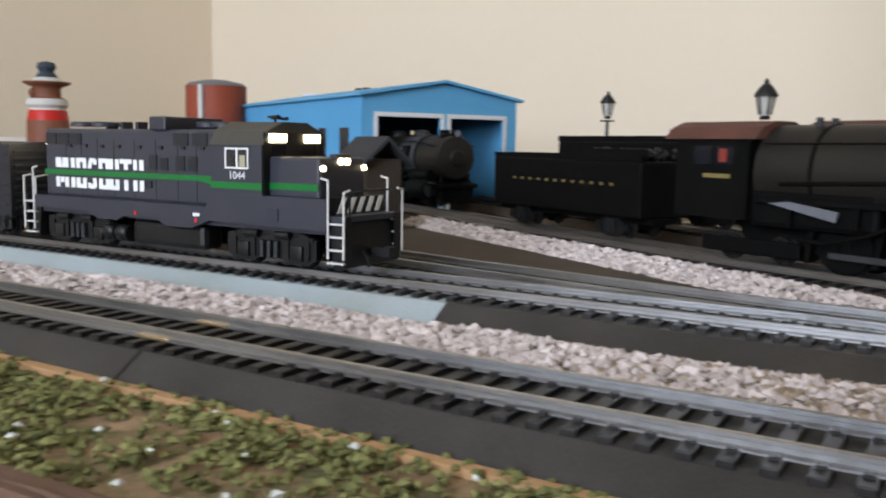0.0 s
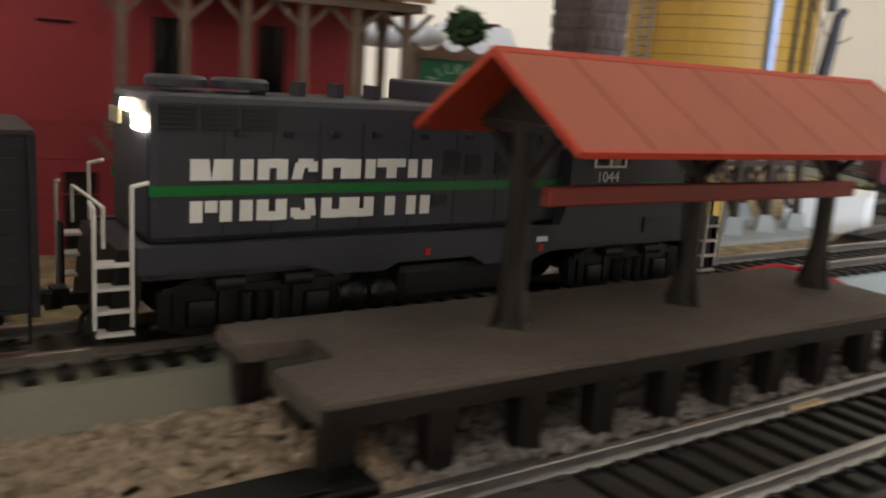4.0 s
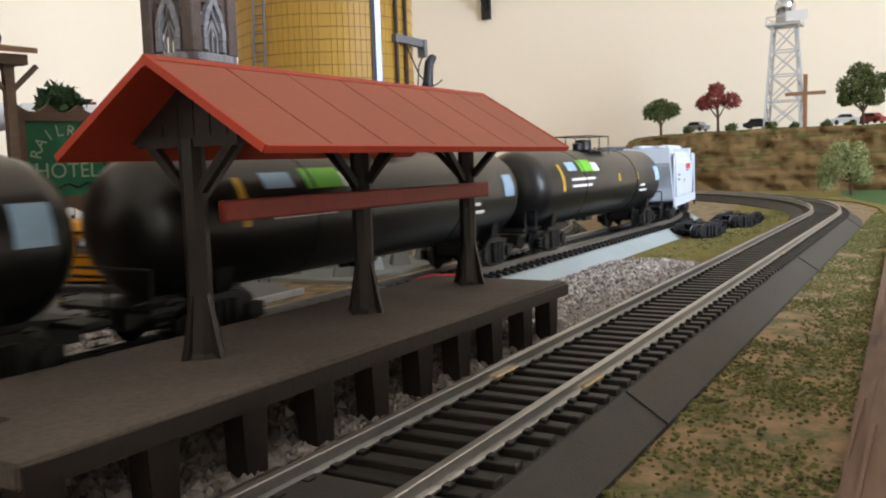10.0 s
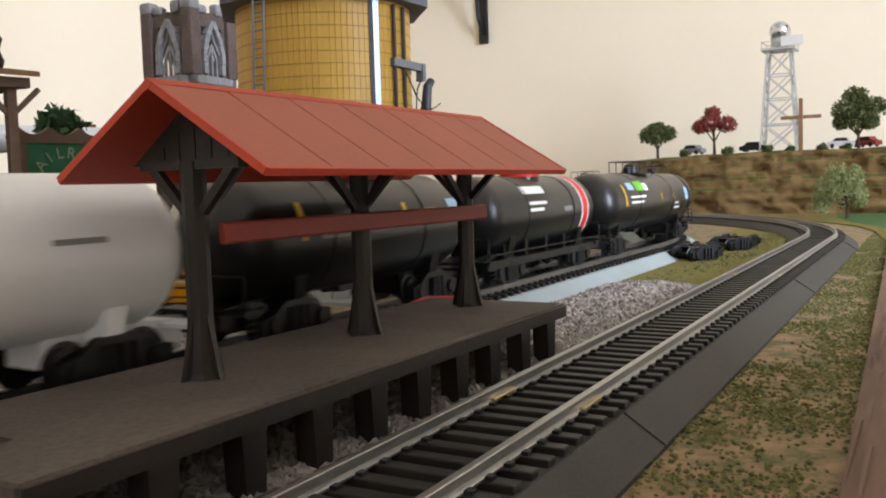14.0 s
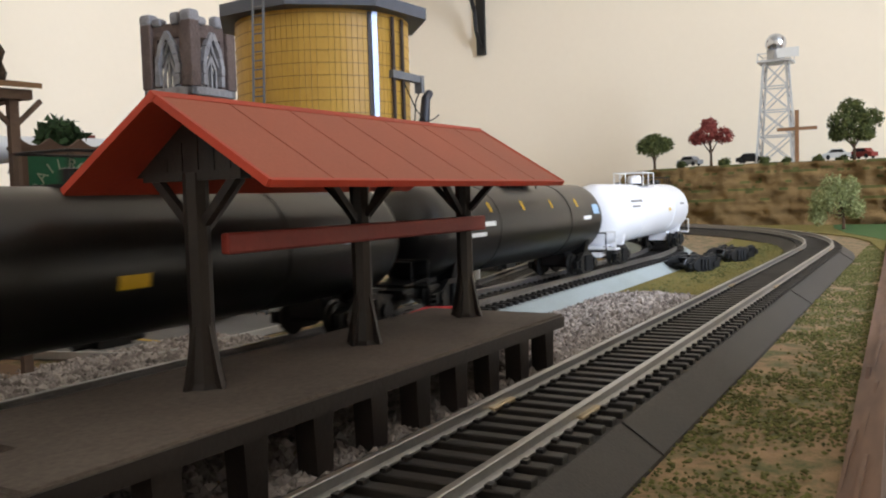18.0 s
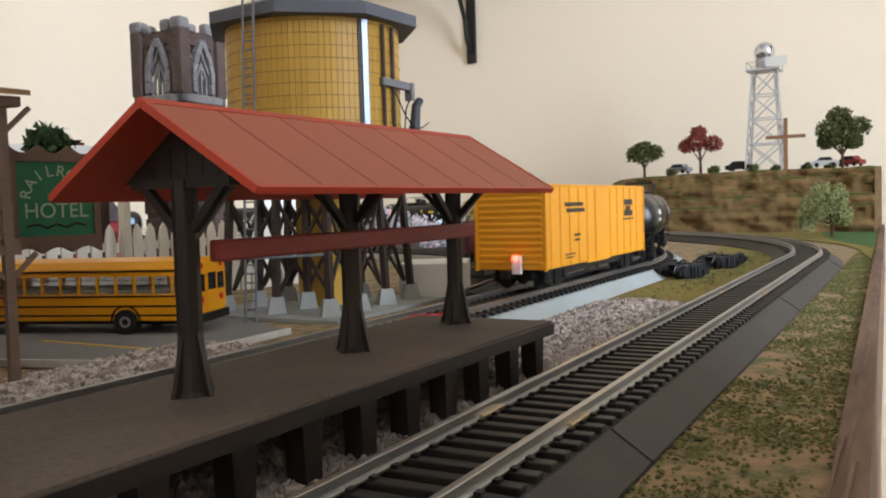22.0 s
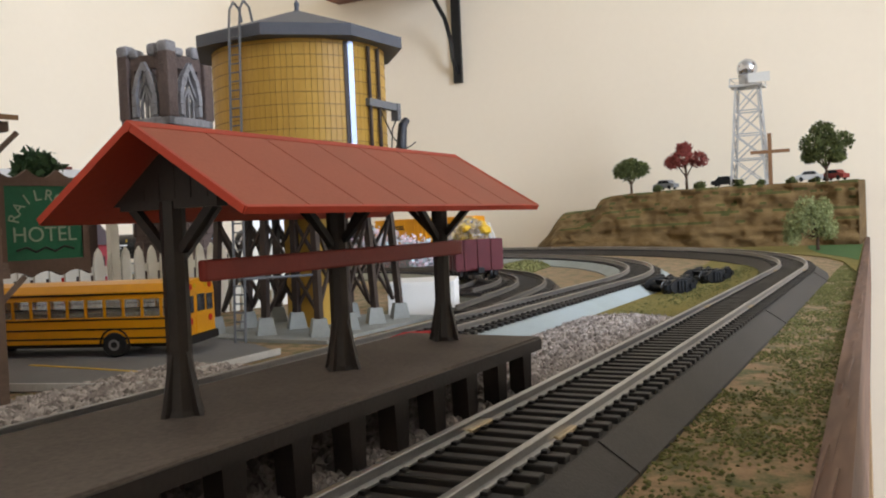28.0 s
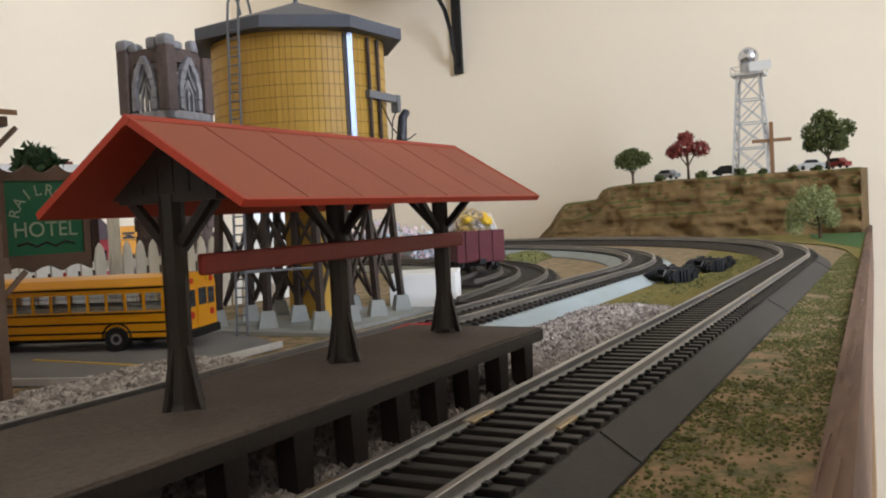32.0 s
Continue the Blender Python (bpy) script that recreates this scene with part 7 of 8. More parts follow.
def ruin_tower():
    c = thing("stone_tower", "brown stone gothic tower with pale tracery windows", "tower", 258.5, 352.6, 0, 3)
    c.matrix_basis = c.matrix_basis @ Matrix.Diagonal((0.70, 0.70, 0.98, 1))
    w, H = 24, 172
    body = Shape().box(-w, w, -w, w, 0, 126)
    part("lower_shaft", body, STONE, c)
    for sx in (-1, 1):
        for sy in (-1, 1):
            part("corner_pier", Shape().box(sx * w - 6, sx * w + 6, sy * w - 6, sy * w + 6, 126, H - 4, bevel=1.2), STONE, c)
            part("merlon", Shape().box(sx * w - 6.5, sx * w + 6.5, sy * w - 6.5, sy * w + 6.5, H - 5, H + 2.5, bevel=2.4), STONE_PALE, c)
    for k, (ax, ay, deg) in enumerate(((0, -w, 0), (w, 0, 90), (0, w, 180), (-w, 0, 270))):
        m = Matrix.Translation((ax, ay, 0)) @ Matrix.Rotation(radians(deg), 4, "Z")
        up = Shape().box(-w, w, -2, 2, 158, H - 5, m=m)
        up.box(-w, -13, -2, 2, 126, 158, m=m).box(13, w, -2, 2, 126, 158, m=m)
        part("upper_wall", up, STONE, c)
        pts = [(-12, 128), (-12, 142), (-8, 152), (0, 161), (8, 152), (12, 142), (12, 128)]
        for p, q in zip(pts[:-1], pts[1:]):
            for f0, f1, w2 in ((0.0, 0.48, 5.6), (0.52, 1.0, 4.8)):
                a = Vector((p[0] + (q[0] - p[0]) * f0, -2.8, p[1] + (q[1] - p[1]) * f0))
                b = Vector((p[0] + (q[0] - p[0]) * f1, -2.8, p[1] + (q[1] - p[1]) * f1))
                part("arch_stone", Shape().beam(m @ a, m @ b, w2, 4.4), STONE_PALE, c)
        for pts in ([(-6, 127), (-6, 138), (0, 147)], [(6, 127), (6, 138), (0, 147)], [(0, 127), (0, 147)], [(-10, 141), (-3, 150), (0, 157)], [(10, 141), (3, 150), (0, 157)]):
            for p, q in zip(pts[:-1], pts[1:]):
                part("tracery_bar", Shape().beam(m @ Vector((p[0], -1.2, p[1])), m @ Vector((q[0], -1.2, q[1])), 2.0, 2.0), STONE_PALE, c)
        part("ledge", Shape().box(-w - 5, w + 5, -5, 2, 121, 126.5, bevel=1.0, m=m), STONE_PALE, c)
        for x in (-11, 11):
            part("merlon", Shape().box(x - 6.5, x + 4.5, -5, 4, H - 6, H + 0.5 + 0.12 * x, bevel=2.2, m=m), STONE_PALE, c)
        for row in range(9):
            for b in range(4):
                x = -20 + b * 12 + (row % 2) * 5
                part("stone", Shape().box(x - 5, x + 5, -1.4, 1.0, 14 + row * 12, 23 + row * 12, bevel=0.9, m=m), STONE, c)
    return c


ruin_tower()

# ---------- things beside the inner tracks ----------
FOAM = mat("white_foam_block", (0.80, 0.79, 0.76), (0.74, 0.72, 0.68), rough=0.9, grain=1500, coarse=40, bump=0.3)
solo("foam_block", Shape().box(0, 42, 0, 36, 0, 18.5, bevel=0.5), FOAM, "white foam block lying beside the middle track", "block", 250, 143, 0, 24)
inner_line = straight(300, 167, 322, 170) + arc_left(322, 170, 8, 250, 140)
track("inner_track", "inner siding track on olive grey roadbed", inner_line, OLIVE_BED, bed_half=(17, 26), rail=RAIL_DULL)
cross_line = straight(210, 112, 300, 128) + arc_left(300, 128, 10, 330, 60)
track("inner_track", "branch track curving off the middle track", cross_line, BROWN_BED, bed_half=(16, 22), rail=RAIL_DULL)
CAR_RED = mat("dark_red_gondola_paint", (0.16, 0.025, 0.032), (0.11, 0.018, 0.024), rough=0.5, coarse=60)
WRAP = glass("clear_plastic_wrap", (0.95, 0.96, 0.97), 0.08)


def gondola():
    c = thing("gondola_car", "dark red gondola car with a yellow load under clear wrap", "freight car", 395, 207, 0, 36)
    h, w = 46, 15.5
    part("floor", Shape().box(-h, h, -w, w, 17, 20), CAR_RED, c)
    for sy in (-1, 1):
        part("side", Shape().box(-h, h, sy * w - 0.8, sy * w + 0.8, 18, 38), CAR_RED, c)
        for k in range(8):
            x = -h + 4 + k * (2 * h - 8) / 7
            part("side_stake", Shape().box(x - 0.8, x + 0.8, sy * w - 1.5, sy * w + 1.5, 18, 38), CAR_RED, c)
        part("lettering_bar", Shape().box(-30, -12, sy * w - 0.95, sy * w + 0.95, 31, 32.4), WHITE, c)
    for sx in (-1, 1):
        part("end", Shape().box(sx * h - 0.8, sx * h + 0.8, -w, w, 18, 38), CAR_RED, c)
        for y in (-9, 0, 9):
            part("end_rib", Shape().box(sx * h - 1.6, sx * h + 1.6, y - 0.8, y + 0.8, 18, 38), CAR_RED, c)
        coupler(c, sx * h, sx)
        bogie(c, sx * (h - 17))
    load = Shape()
    rnd = random.Random(21)
    for k in range(26):
        x, y, z = rnd.uniform(-38, 38), rnd.uniform(-8, 8), rnd.uniform(36, 47)
        load.ball((x, y, z), rnd.uniform(3.2, 5.2), 1, (1, 1, 0.8))
    part("load", load, YELLOW, c, "rounded yellow load")
    wrap = Shape().ball((0, 0, 38), 15.0, 4, (2.85, 0.95, 1.02))
    for v in wrap.bm.verts:
        v.co *= 1 + 0.05 * noise.noise(v.co * 0.25)
    part("wrap", wrap, WRAP, c, "crinkled clear plastic wrap")
    for k in range(7):
        x = -36 + 12 * k
        part("wrap_fold", Shape().beam((x, -13.5, 37), (x + 2, -9.5, 49), 0.7, 1.2), WHITE, c, "white plastic fold")
    return c


gondola()


def grow(ob, k):
    ob.matrix_basis = ob.matrix_basis @ Matrix.Diagonal((k, k, k, 1))


def loose_truck(x, y, rz):
    c = thing("freight_truck", "loose black freight truck standing on the grass", "wheel truck", x, y, -8.1, rz, group="loose trucks")
    bogie(c, 0, 1.0)
    grow(c, 0.86)
    return c


for x, y, rz in ((372, 59, -32), (398, 63, -20), (449, 53, -30), (478, 53, -12)):
    loose_truck(x, y, rz)
RED_WIRE = mat("red_insulated_wire", (0.62, 0.03, 0.05), rough=0.35, coarse=200)
solo("red_wire", Shape().wire([(66, 74, 13), (78, 72, 14.5), (86, 66, 14), (92, 58, 11), (95, 52, 6), (92, 46, 2)], 0.8), RED_WIRE, "loose red wire lying by the platform end", "wire", smooth=True)

# switch stand and switch machine by the front track
SW_BLACK = mat("matt_black_target", (0.02, 0.022, 0.02), (0.012, 0.013, 0.012), rough=0.6)
stand = thing("switch_stand", "black diamond switch target on a red base by the track", "switch stand", -139, 40, 0, -14)
part("target", Shape().prism([(0, 1), (8.2, 9.6), (0, 18.4), (-8.2, 9.6)], "y", -1.0, 1.0), SW_BLACK, stand, "black diamond target")
part("base", Shape().box(-5, 3, 0.5, 7, 0, 4.2, bevel=0.5), RED_MARK, stand, "red base")
part("mast", Shape().tube((0, 1.6, 0), (0, 1.6, 15), 0.7), SW_BLACK, stand)
machine = thing("switch_machine", "flat black switch machine beside the front track", "switch machine", -100, 27, 0, 0)
part("case", Shape().box(-18, 18, -4.5, 5, 0, 4.6, bevel=0.6), BLACK, machine)
part("cover_plate", Shape().box(-15, 10, -3.4, 4, 4.6, 5.3, bevel=0.3), BLACK, machine)
part("lever", Shape().box(11, 15, -1, 1, 4.6, 7), BLACK, machine)
for gx, gy in ((-196, 4.5), (-150, -4.8), (-110, 4.5)):
    part("guard_rail", Shape().box(gx - 22, gx + 22, gy - 0.5, gy + 0.5, 7.5, 9.6), BLACK, front_track)
part("turnout_plate", Shape().box(-235, -60, -14.5, 14.5, 6.2, 7.9), BLACK_BED, front_track, "black plastic turnout plate between the rails")

# figurine and red tank far behind the train
FIG_WHITE = mat("painted_white_fur", (0.7, 0.69, 0.66), rough=0.8)
FIG_FACE = mat("painted_brown_face", (0.30, 0.13, 0.08), rough=0.6)
FIG_HAT = mat("painted_grey_blue_hat", (0.07, 0.09, 0.12), rough=0.7)
fig = solo("figurine", Shape().lathe([(24, 0), (32, 30), (30, 74), (27, 86), (26, 88), (30, 92), (28, 99), (20, 101), (19, 110), (21, 113), (33, 117), (34, 119), (20, 121), (17, 124), (13, 128), (10, 131), (14, 136), (12, 141), (3, 143)], 24).ball((-6, -20, 106), 6, 2), RED_MARK, "stout winter figurine in red with a grey hat", "figurine", -1238, 500, smooth=True)
fig.matrix_basis = fig.matrix_basis @ Matrix.Diagonal((0.78, 0.78, 1, 1))
for m in (FIG_WHITE, FIG_FACE, FIG_HAT):
    fig.data.materials.append(m)
for p in fig.data.polygons:
    z = p.center.z / MM
    p.material_index = 2 if z < 72 else 0 if z < 80 else 1 if z < 100 else 2 if z < 120 else 1 if z < 123 else 3
tank_red = thing("red_tank", "round red-brown storage tank with a domed lid", "tank", -960, 500)
tank_red.matrix_basis = tank_red.matrix_basis @ Matrix.Diagonal((1.12, 1.12, 1.08, 1))
RUST = mat("rust_red_tank", (0.36, 0.10, 0.055), (0.28, 0.075, 0.04), rough=0.6, coarse=40)
part("shell", Shape().lathe([(27, 60), (27, 100)], 32), RUST, tank_red, smooth=True)
part("lid", Shape().lathe([(27.4, 100), (24, 103), (10, 106), (1, 106.5)], 32), PLATE_GREY, tank_red, smooth=True)
part("pipe", Shape().tube((9, -27.5, 0), (9, -27.5, 100), 2.2), STEP_WHITE, tank_red)
for a in range(6):
    part("leg", Shape().tube((24 * math.cos(a), 24 * math.sin(a), 0), (24 * math.cos(a), 24 * math.sin(a), 60), 2), IRON, tank_red)
shed = thing("small_shed", "low dark shed with a charcoal gabled roof", "shed", -602, 275, 0, -30)
shed.matrix_basis = shed.matrix_basis @ Matrix.Diagonal((0.79, 0.79, 1.0, 1))
part("wall", Shape().box(-22, 22, -14, 14, 0, 44), GRIME, shed)
part("roof", Shape().prism([(-20, 42), (0, 57), (20, 42), (20, 40), (0, 54.5), (-20, 40)], "x", -30, 30), SHINGLE, shed)
part("door", Shape().box(-6, 6, -14.6, -13.8, 0, 28), BRICK_RED, shed)


# ---------- the hill ----------
def hill_material():
    m = mat("layered_foam_cliff", (0.33, 0.225, 0.105), (0.15, 0.098, 0.042), rough=0.95, grain=260, coarse=28, stretch=(1, 1, 4.5), bump=0.9, dist=0.003)
    return m


HILL = hill_material()
HILL_TURF = mat("olive_turf", (0.17, 0.16, 0.05), (0.09, 0.095, 0.03), rough=0.95, grain=600, coarse=60, bump=0.8, dist=0.001)


def hill():
    """A cliff of stacked layers along the side wall that steps down towards the back."""
    def top_at(y):
        return float(np.interp(y, [-40, 150, 270, 312, 324, 332, 384, 399, 416, 440], [83, 84, 82, 79, 75, 62, 56, 28, 8, 1]))
    ys = np.linspace(-20, 440, 120)
    verts, faces = [], []
    rows_up, rows_in = 26, 22
    for y in ys:
        H = top_at(y)
        foot = 1047 + 6 * noise.noise(Vector((0, y * 0.02, 3.1)))
        for k in range(rows_up):
            f = k / (rows_up - 1)
            layer = math.floor(f * 7) / 7
            x = foot + 30 * layer * (H / 83) + 10 * noise.noise(Vector((y * 0.03, f * 6, 1.7))) + 5 * noise.noise(Vector((y * 0.11, f * 17, 5.2)))
            verts.append((x * MM, y * MM, (f * H) * MM))
        for k in range(1, rows_in):
            f = k / (rows_in - 1)
            x = foot + 32 * (H / 83) + (1316 - foot - 32) * f
            z = H + 2.5 * noise.noise(Vector((x * 0.02, y * 0.02, 0))) + 5 * f
            verts.append((x * MM, y * MM, z * MM))
    n = rows_up + rows_in - 1
    for i in range(len(ys) - 1):
        for k in range(n - 1):
            faces.append((i * n + k, i * n + k + 1, (i + 1) * n + k + 1, (i + 1) * n + k))
    base = len(verts)
    for k in range(n):
        verts.append((verts[k][0], verts[k][1], 0.0))
    for k in range(n - 1):
        faces.append((k, base + k, base + k + 1, k + 1))
    me = bpy.data.meshes.new("hill")
    me.from_pydata(verts, [], faces)
    me.materials.append(HILL)
    me.materials.append(HILL_TURF)
    for p in me.polygons:
        p.use_smooth = True
        if abs(p.normal.z) > 0.8 and p.center.z > 0.03:
            p.material_index = 1
    ob = new("hill", me)
    return tagged(ob, "layered brown foam cliff with a flat turfed top", "hill", kind="structure")


hill()
ZT = 84


grow(tree("round dark green model tree on the cliff top", 1090, 281, 79, 18, [(0, 0, 27, 13), (6, -9, 29, 10), (-3, 9, 28, 10), (0, 0, 34, 9)], LEAF, 3, size=1.25, count=620), 1.32)
grow(tree("rust red autumn model tree on the cliff top", 1100, 203, ZT, 22, [(0, 4, 34, 12), (3, -12, 32, 10), (0, 15, 30, 8), (2, 2, 44, 8)], LEAF_RED, 4, size=1.25, count=560), 1.32)
grow(tree("large green model tree with an uneven crown", 1100, 19, ZT, 20, [(0, 0, 32, 16), (3, -13, 40, 12), (0, 12, 38, 13), (4, 3, 52, 11), (0, 15, 26, 8), (2, -9, 26, 9)], LEAF, 5, size=1.35, count=620), 1.32)
grow(tree("pale feathery willow at the foot of the cliff", 905, 17, 0, 20, [(0, 6, 36, 13), (6, -4, 44, 10), (0, 19, 33, 11), (4, 10, 46, 10), (0, -9, 26, 9), (0, 22, 20, 8)], LEAF_PALE, 6, size=0.85, count=950, droop=1.1), 1.22)
for i, (x, y, s) in enumerate(((1085, 128, 6), (1084, 180, 6.5), (1086, 60, 5), (1085, 100, 4), (1083, 240, 5), (1088, 32, 5.5))):
    me = clumps([(0, 0, s * 0.6, s), (s, s, s * 0.4, s * 0.7)], 1.6, 160, 40 + i)
    me.materials.append(LEAF)
    sh = new("bush", me)
    sh.matrix_basis = pose(x * MM, y * MM, ZT * MM)
    tagged(sh, "low green shrub on the cliff top", "bush", group="cliff shrubs")

GALV = mat("silver_plastic_lattice", (0.60, 0.60, 0.60), (0.50, 0.50, 0.50), rough=0.4, metal=0.3, coarse=90)


def beacon_tower():
    c = thing("beacon_tower", "silver lattice beacon tower with a shiny dome", "tower", 1110, 117, ZT)
    c.matrix_basis = c.matrix_basis @ Matrix.Diagonal((1.15, 1.15, 1.157, 1))
    H, b, t = 118, 20, 12.5
    def leg(sx, sy, z):
        f = z / H
        r = b + (t - b) * f
        return Vector((sx * r, sy * r, z))
    for sx, sy in ((-1, -1), (1, -1), (1, 1), (-1, 1)):
        part("leg", Shape().beam(leg(sx, sy, 0), leg(sx, sy, H), 2.0, 2.0), GALV, c)
    corners = ((-1, -1), (1, -1), (1, 1), (-1, 1))
    levels = [0, 32, 62, 90, 118]
    for k in range(4):
        p, q = corners[k], corners[(k + 1) % 4]
        for a, z in zip(levels[:-1], levels[1:]):
            part("cross_brace", Shape().beam(leg(*p, a), leg(*q, z), 1.3, 1.3).beam(leg(*q, a), leg(*p, z), 1.3, 1.3), GALV, c)
            part("girt", Shape().beam(leg(*p, z), leg(*q, z), 1.5, 1.5), GALV, c)
    part("deck", Shape().box(-19, 19, -19, 19, H, H + 2.5), GALV, c)
    rail = Shape()
    for x in (-18, 18):
        for y in (-18, 0, 18):
            rail.tube((x, y, H + 2), (x, y, H + 10), 0.5, n=6)
    for u in (-18, 18):
        rail.tube((u, -18, H + 10), (u, 18, H + 10), 0.5, n=6).tube((-18, u, H + 10), (18, u, H + 10), 0.5, n=6)
    part("deck_rail", rail, GALV, c)
    part("lamp_house", Shape().lathe([(10, H + 2), (10, H + 14), (11, H + 15)], 18), GALV, c, smooth=True)
    part("dome", Shape().ball((0, 0, H + 23), 12, 3), CHROME, c, "shiny chrome dome", smooth=True)
    part("white_board", Shape().box(-22, -20, -28, -4, H + 3, H + 14), WHITE_TRIM, c)
    part("cable", Shape().tube((-20, -22, 0), (-16, -17, H), 0.5, n=6), GALV, c)
    return c


beacon_tower()
WOODEN = mat("pale_brown_wood", (0.34, 0.20, 0.11), (0.25, 0.145, 0.08), rough=0.7, coarse=90)
cross = thing("wooden_cross", "plain brown wooden cross on the cliff top", "cross", 1088, 88, ZT - 1)
part("upright", Shape().box(-2, 2, -2.4, 2.4, 0, 70), WOODEN, cross)
part("crossarm", Shape().box(-1.6, 1.6, -25, 25, 43, 47.5), WOODEN, cross)


def toy_car(label, x, y, rz, paint):
    c = thing("toy_car", label, "car", x, y, ZT + 1, rz, group="parked toy cars")
    c.matrix_basis = c.matrix_basis @ Matrix.Diagonal((0.72, 0.8, 0.85, 1))
    part("body", Shape().prism([(-24, 3), (24, 3), (24, 9), (16, 10.5), (9, 16), (-10, 16), (-16, 10.5), (-24, 9.5)], "y", -9, 9), paint, c)
    part("windows", Shape().prism([(-13, 10.6), (13, 10.6), (8, 15.2), (-9, 15.2)], "y", -9.2, 9.2), CAB_GLASS, c)
    for x2 in (-14, 14):
        for y2 in (-9, 9):
            part("wheel", Shape().tube((x2, y2 - 1.2, 3.6), (x2, y2 + 1.2, 3.6), 3.6, n=14), TYRE, c)
    return c


toy_car("pale grey toy car on the cliff top", 1100, 233, 70, GREY_MARK)
toy_car("dark toy car on the cliff top", 1096, 150, 85, BLACK)
toy_car("silver toy car beneath the large tree", 1092, 40, 95, GALV)
toy_car("faded red toy car beneath the large tree", 1104, 10, 60, SIGN_RED)

# ---------- shelf on the side wall ----------
SHELF_WOOD = mat("reddish_shelf_wood", (0.26, 0.12, 0.08), (0.18, 0.08, 0.05), rough=0.5, coarse=30, stretch=(1, 0.15, 1))
shelf = thing("wall_shelf", "reddish wooden wall shelf on a black scrolled iron bracket", "shelf", 0, 0, 0)
part("board", Shape().box(1120, 1318, 600, 940, 508, 528, bevel=2), SHELF_WOOD, shelf)
part("bracket", Shape().box(1312, 1319, 662, 680, 317, 508, bevel=1).box(1150, 1312, 665, 677, 500, 508), IRON, shelf, "black iron bracket")
part("bracket_scroll", Shape().wire([(1312, 671, 334), (1296, 671, 360), (1290, 671, 395), (1270, 671, 430), (1235, 671, 455), (1205, 671, 476), (1200, 671, 490), (1215, 671, 495)], 4), IRON, shelf, smooth=True)
shelf2 = thing("wall_shelf", "second reddish shelf further along the wall", "shelf")
part("board", Shape().box(1120, 1318, -900, -130, 520, 540, bevel=2), SHELF_WOOD, shelf2)
part("bracket", Shape().box(1312, 1319, -160, -142, 430, 520, bevel=1).box(1150, 1312, -157, -145, 512, 520), IRON, shelf2, "black iron bracket")


# ---------- loose ground cover ----------
def grains(name, label, category, material, count, place, size, seed, flat=0.7):
    """Loose rough grains as one mesh: place() gives x, y and the height of the heap."""
    rnd = np.random.RandomState(seed)
    base = np.array([(1, 0, 0), (-1, 0, 0), (0, 1, 0), (0, -1, 0), (0, 0, 1), (0, 0, -1)], float)
    tri = [(0, 2, 4), (2, 1, 4), (1, 3, 4), (3, 0, 4), (2, 0, 5), (1, 2, 5), (3, 1, 5), (0, 3, 5)]
    verts, faces = [], []
    for i in range(count):
        x, y, z = place(rnd)
        s = size * rnd.uniform(0.55, 1.25)
        a, b = rnd.uniform(0, 6.28), rnd.uniform(-0.6, 0.6)
        p = base * (s * rnd.uniform(0.6, 1.2, (6, 1))) * np.array((1.2, 0.9, flat))
        c, d = math.cos(a), math.sin(a)
        e, g = math.cos(b), math.sin(b)
        q = np.stack([p[:, 0] * c - p[:, 1] * d, p[:, 0] * d + p[:, 1] * c, p[:, 2]], 1)
        q = np.stack([q[:, 0] * e + q[:, 2] * g, q[:, 1], -q[:, 0] * g + q[:, 2] * e], 1)
        o = len(verts)
        verts += [tuple(v) for v in (q + (x, y, z)) * MM]
        faces += [(o + f, o + g2, o + h) for f, g2, h in tri]
    me = bpy.data.meshes.new(name)
    me.from_pydata(verts, [], faces)
    me.materials.append(material)
    ob = new(name, me)
    return tagged(ob, label, category, kind="stuff")


def heap(x, y, y0, y1, top):
    f = (y - y0) / (y1 - y0)
    return top * 4 * f * (1 - f) * (0.75 + 0.5 * noise.noise(Vector((x * 0.02, y * 0.05, 0.3))))


def strip(x0, x1, y0, y1, top):
    def place(r):
        x, y = r.uniform(x0, x1), r.uniform(y0, y1)
        return x, y, heap(x, y, y0, y1, top) * r.uniform(0.4, 1.0) + 0.4
    return place


def fading(x0, x1, y0, y1, top, fade0, fade1):
    """A strip whose stones thin out from fade0 to fade1."""
    base = strip(x0, x1, y0, y1, top)

    def place(r):
        p = base(r)
        while (p[0] - fade0) / (fade1 - fade0) > r.random():
            p = base(r)
        return p
    return place


def slanted(xa, ya, xb, yb, w, top):
    def place(r):
        f, o = r.uniform(0, 1), r.uniform(-w, w)
        d = math.hypot(xb - xa, yb - ya)
        x, y = xa + (xb - xa) * f - (yb - ya) / d * o, ya + (yb - ya) * f + (xb - xa) / d * o
        return x, y, top * (1 - (o / w) ** 2) * r.uniform(0.5, 1.0) + 0.4
    return place


def edge_turf(r, x0, x1, z0, z1):
    """A place on the strip between the front roadbed and the table edge, in patches."""
    for _ in range(6):
        x = r.uniform(x0, x1)
        y = -23 + r.uniform(0, 1) * (edge_at(x) + 23)
        if noise.noise(Vector((x * 0.045, y * 0.07, 7.7))) > r.uniform(-0.55, 0.35):
            break
    return x, y, r.uniform(z0, z1)


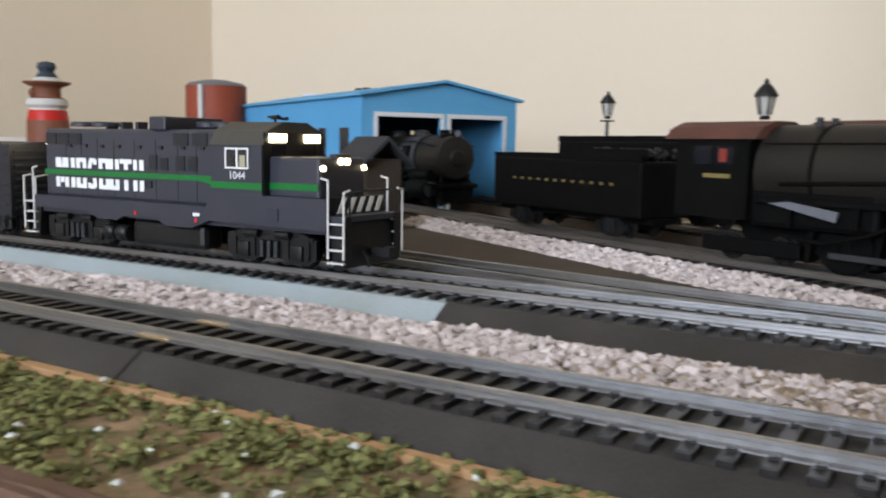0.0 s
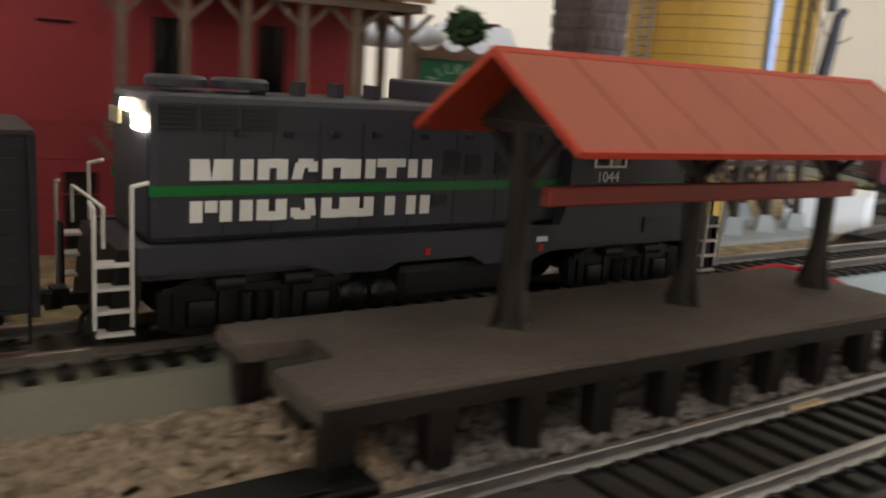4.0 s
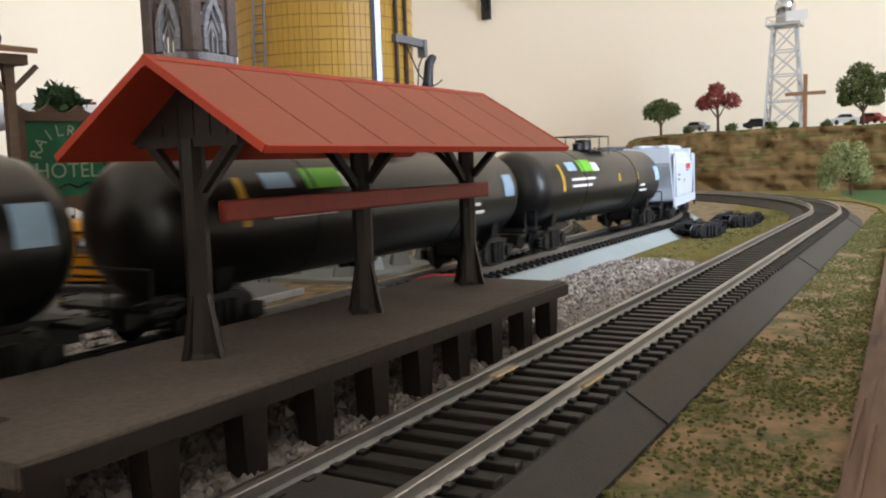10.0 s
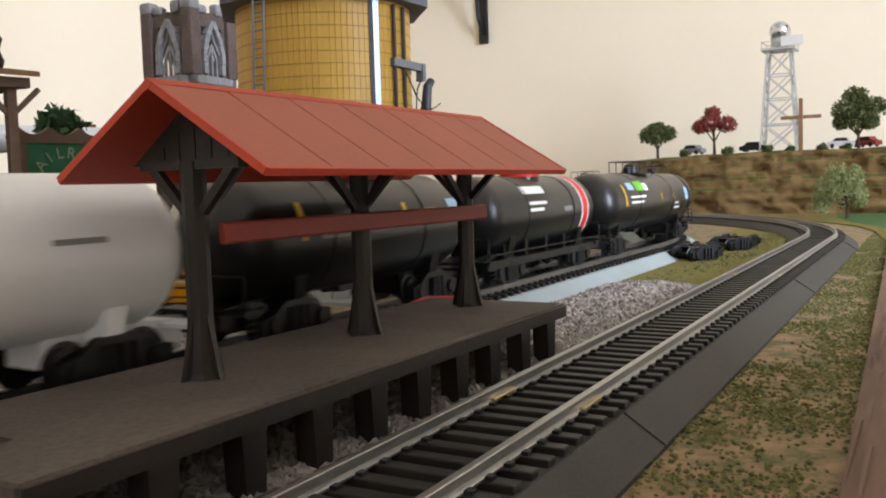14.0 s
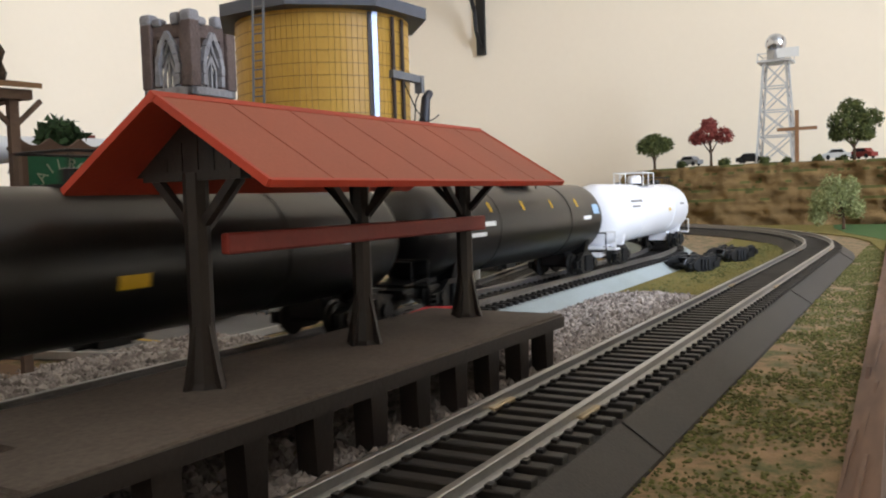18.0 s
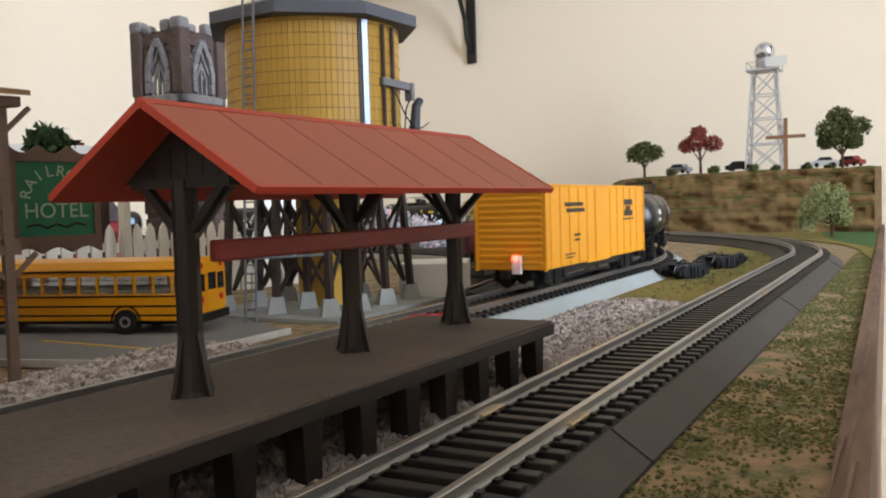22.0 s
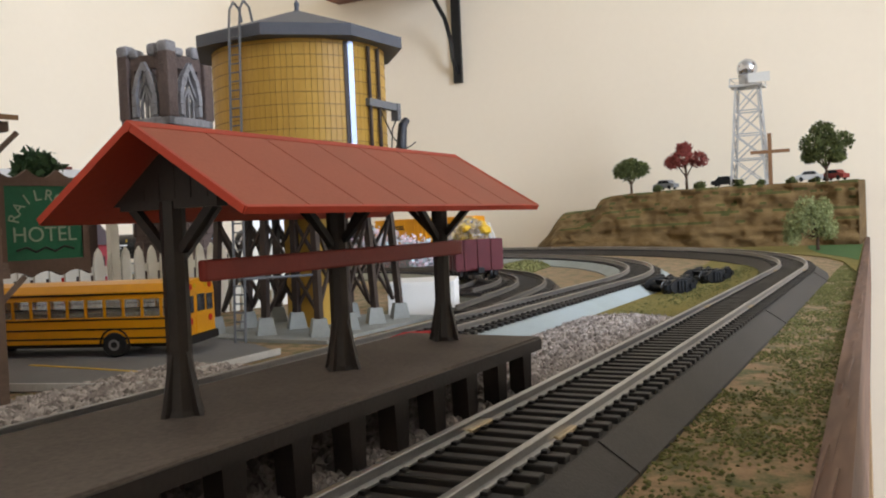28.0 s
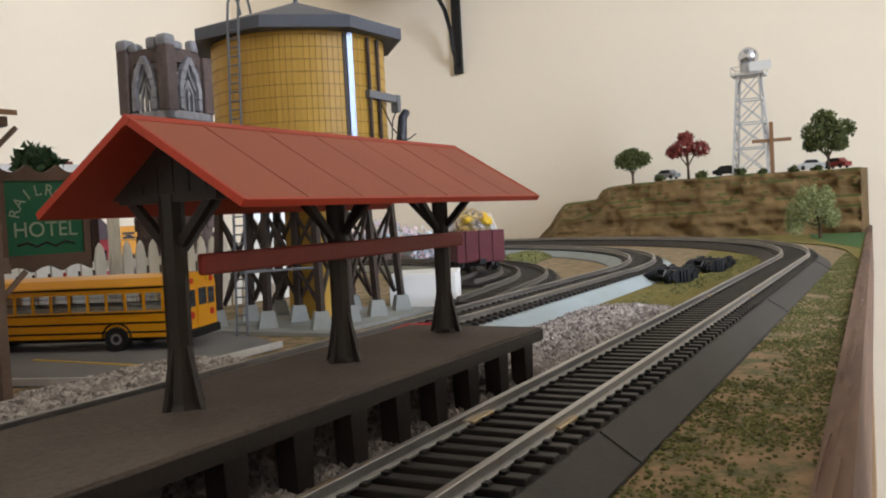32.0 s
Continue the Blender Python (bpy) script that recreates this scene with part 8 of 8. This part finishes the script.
grains("gravel", "coarse pink-grey gravel heaped between the tracks", "gravel", ROCK, 14600, fading(-900, -215, 22, 66, 5.8, -395, -215), 1.75, 1, 0.85)
grains("gravel", "coarse brownish gravel between the tracks by the platform", "gravel", ROCK_BROWN, 11400, fading(-415, -75, 22, 67, 4.8, -208, -415), 1.55, 2, 0.85)
grains("gravel", "pale grey gravel beyond the platform end", "gravel", ROCK_GREY, 5200, strip(66, 240, 22, 68, 2.6), 1.75, 3, 0.9)
# Stones under the deck: shade put into a darker copy of the gravel.
grains("gravel", "grey gravel under the platform deck, darkened for the shade there", "gravel", ROCK_SHADED, 4600, strip(-95, 72, 22, 68, 2.2), 1.6, 13, 0.9)
grains("gravel", "pale gravel bank along the yard track", "gravel", ROCK, 9000, slanted(-600, 325, -255, 116, 18, 6.5), 1.8, 4, 0.85)
grains("gravel", "fine grey gravel by the hotel porch", "gravel", ROCK_GREY, 5200, strip(-85, 78, 119, 172, 1.8), 2.0, 5, 0.9)
GRASS = mat("dry_olive_static_grass", (0.30, 0.25, 0.075), (0.19, 0.165, 0.045), rough=0.95, grain=900, coarse=45, bump=0.8, dist=0.001)
TURF = mat("green_turf_flakes", (0.27, 0.26, 0.11), (0.13, 0.135, 0.05), rough=0.95, grain=900, coarse=80, island=0.9)
FLOWER = mat("white_flower_tufts", (0.75, 0.75, 0.70), rough=0.9, island=0.3)
solo("grass_patch", Shape().prism([(228, 24), (300, 23), (457, 23), (560, 33), (640, 56), (720, 100), (640, 92), (520, 78), (430, 70), (372, 66.5), (300, 66.5), (235, 66.5)], "z", 0.0, 1.1), GRASS, "dry olive grass mat between the tracks", "grass", kind="stuff")
solo("grass_patch", Shape().prism([(540, -37.5), (1046, -25), (1046, 440), (975, 440), (1012, 300), (990, 220), (930, 120), (850, 45), (760, 0), (680, -21)], "z", 0.0, 1.0), GRASS, "olive turf outside the curve of the track", "grass", kind="stuff")
solo("grass_patch", Shape().prism([(690, -33), (1040, -24), (1040, 40), (940, 30), (820, 8), (740, -20)], "z", 0.0, 1.2), mat("fresh_green_turf", (0.10, 0.20, 0.06), (0.06, 0.13, 0.035), rough=0.95, coarse=60, bump=0.7), "fresh green turf at the foot of the cliff", "grass", kind="stuff")
grains("turf", "olive turf flakes on the grass mat", "grass", TURF, 2600, strip(240, 640, 24, 66, 1.2), 1.0, 6)
grains("turf", "scattered green turf flakes along the table edge", "grass", TURF, 15000, lambda r: edge_turf(r, -260, 800, 0.05, 0.7), 0.6, 7)
grains("turf", "thick mossy turf along the table edge", "grass", TURF, 9000, lambda r: edge_turf(r, -1000, -230, 0.2, 2.2), 1.25, 8)
grains("flowers", "small white flower tufts in the mossy turf", "flowers", FLOWER, 130, lambda r: edge_turf(r, -800, -240, 1.8, 3.0), 1.1, 9)
LEAF_PASTEL = mat("pastel_blossom", (0.72, 0.52, 0.56), (0.45, 0.58, 0.60), rough=0.9, coarse=60, island=1.2)
for fx, fy, fr in ((578, 345, 19), (612, 378, 22), (652, 428, 26), (690, 474, 28), (666, 512, 28), (642, 548, 28)):
    shrub = thing("flowering_shrub", "pale pink and blue flowering shrub beyond the inner track", "plant", fx, fy, 0, group="flowering shrubs")
    part("stem", Shape().tube((0, 0, 0), (0.5, 0, fr), 1.4, 0.8, n=7), BARK, shrub)
    me = clumps([(0, 0, fr * 0.9, fr), (fr * 0.8, 4, fr * 0.6, fr * 0.7), (-fr * 0.7, -3, fr * 0.7, fr * 0.7)], 1.7, 420, 60 + fx)
    me.materials.append(LEAF_PASTEL)
    part("crown", me, LEAF_PASTEL, shrub)
# Dark sheet over the tan ground; shadow there is put into its colour.
DARK_GROUND = mat("shadow_dark_ground", (0.13, 0.11, 0.075), (0.06, 0.055, 0.04), rough=0.95, grain=600, coarse=50, bump=0.6, dist=0.001)
solo("dark_ground_sheet", Shape().prism([(-300, 205), (-120, 150), (-112, 300), (-100, 520), (-330, 520), (-520, 440)], "z", 0.0, 1.6), DARK_GROUND, "dark ground sheet beside the hotel with shadow in its colour", "earth", kind="stuff")
grains("hedge", "low dark green hedge along the hotel wall", "plants", LEAF_DARK, 700, slanted(-133, 222, -122, 300, 7, 9.0), 2.4, 12)
solo("grass_patch", Shape().prism([(330, 175), (460, 170), (560, 230), (640, 330), (600, 420), (520, 330), (440, 250)], "z", 0.0, 1.0), GRASS, "dull olive turf inside the inner curve", "grass", kind="stuff")
grains("shrub_strip", "low green shrubs inside the curve", "plants", TURF, 2500, slanted(430, 240, 760, 300, 30, 5.0), 2.2, 10)


def motions():
    for ob, rows in MOVING:
        walk(ob, rows)


motions()
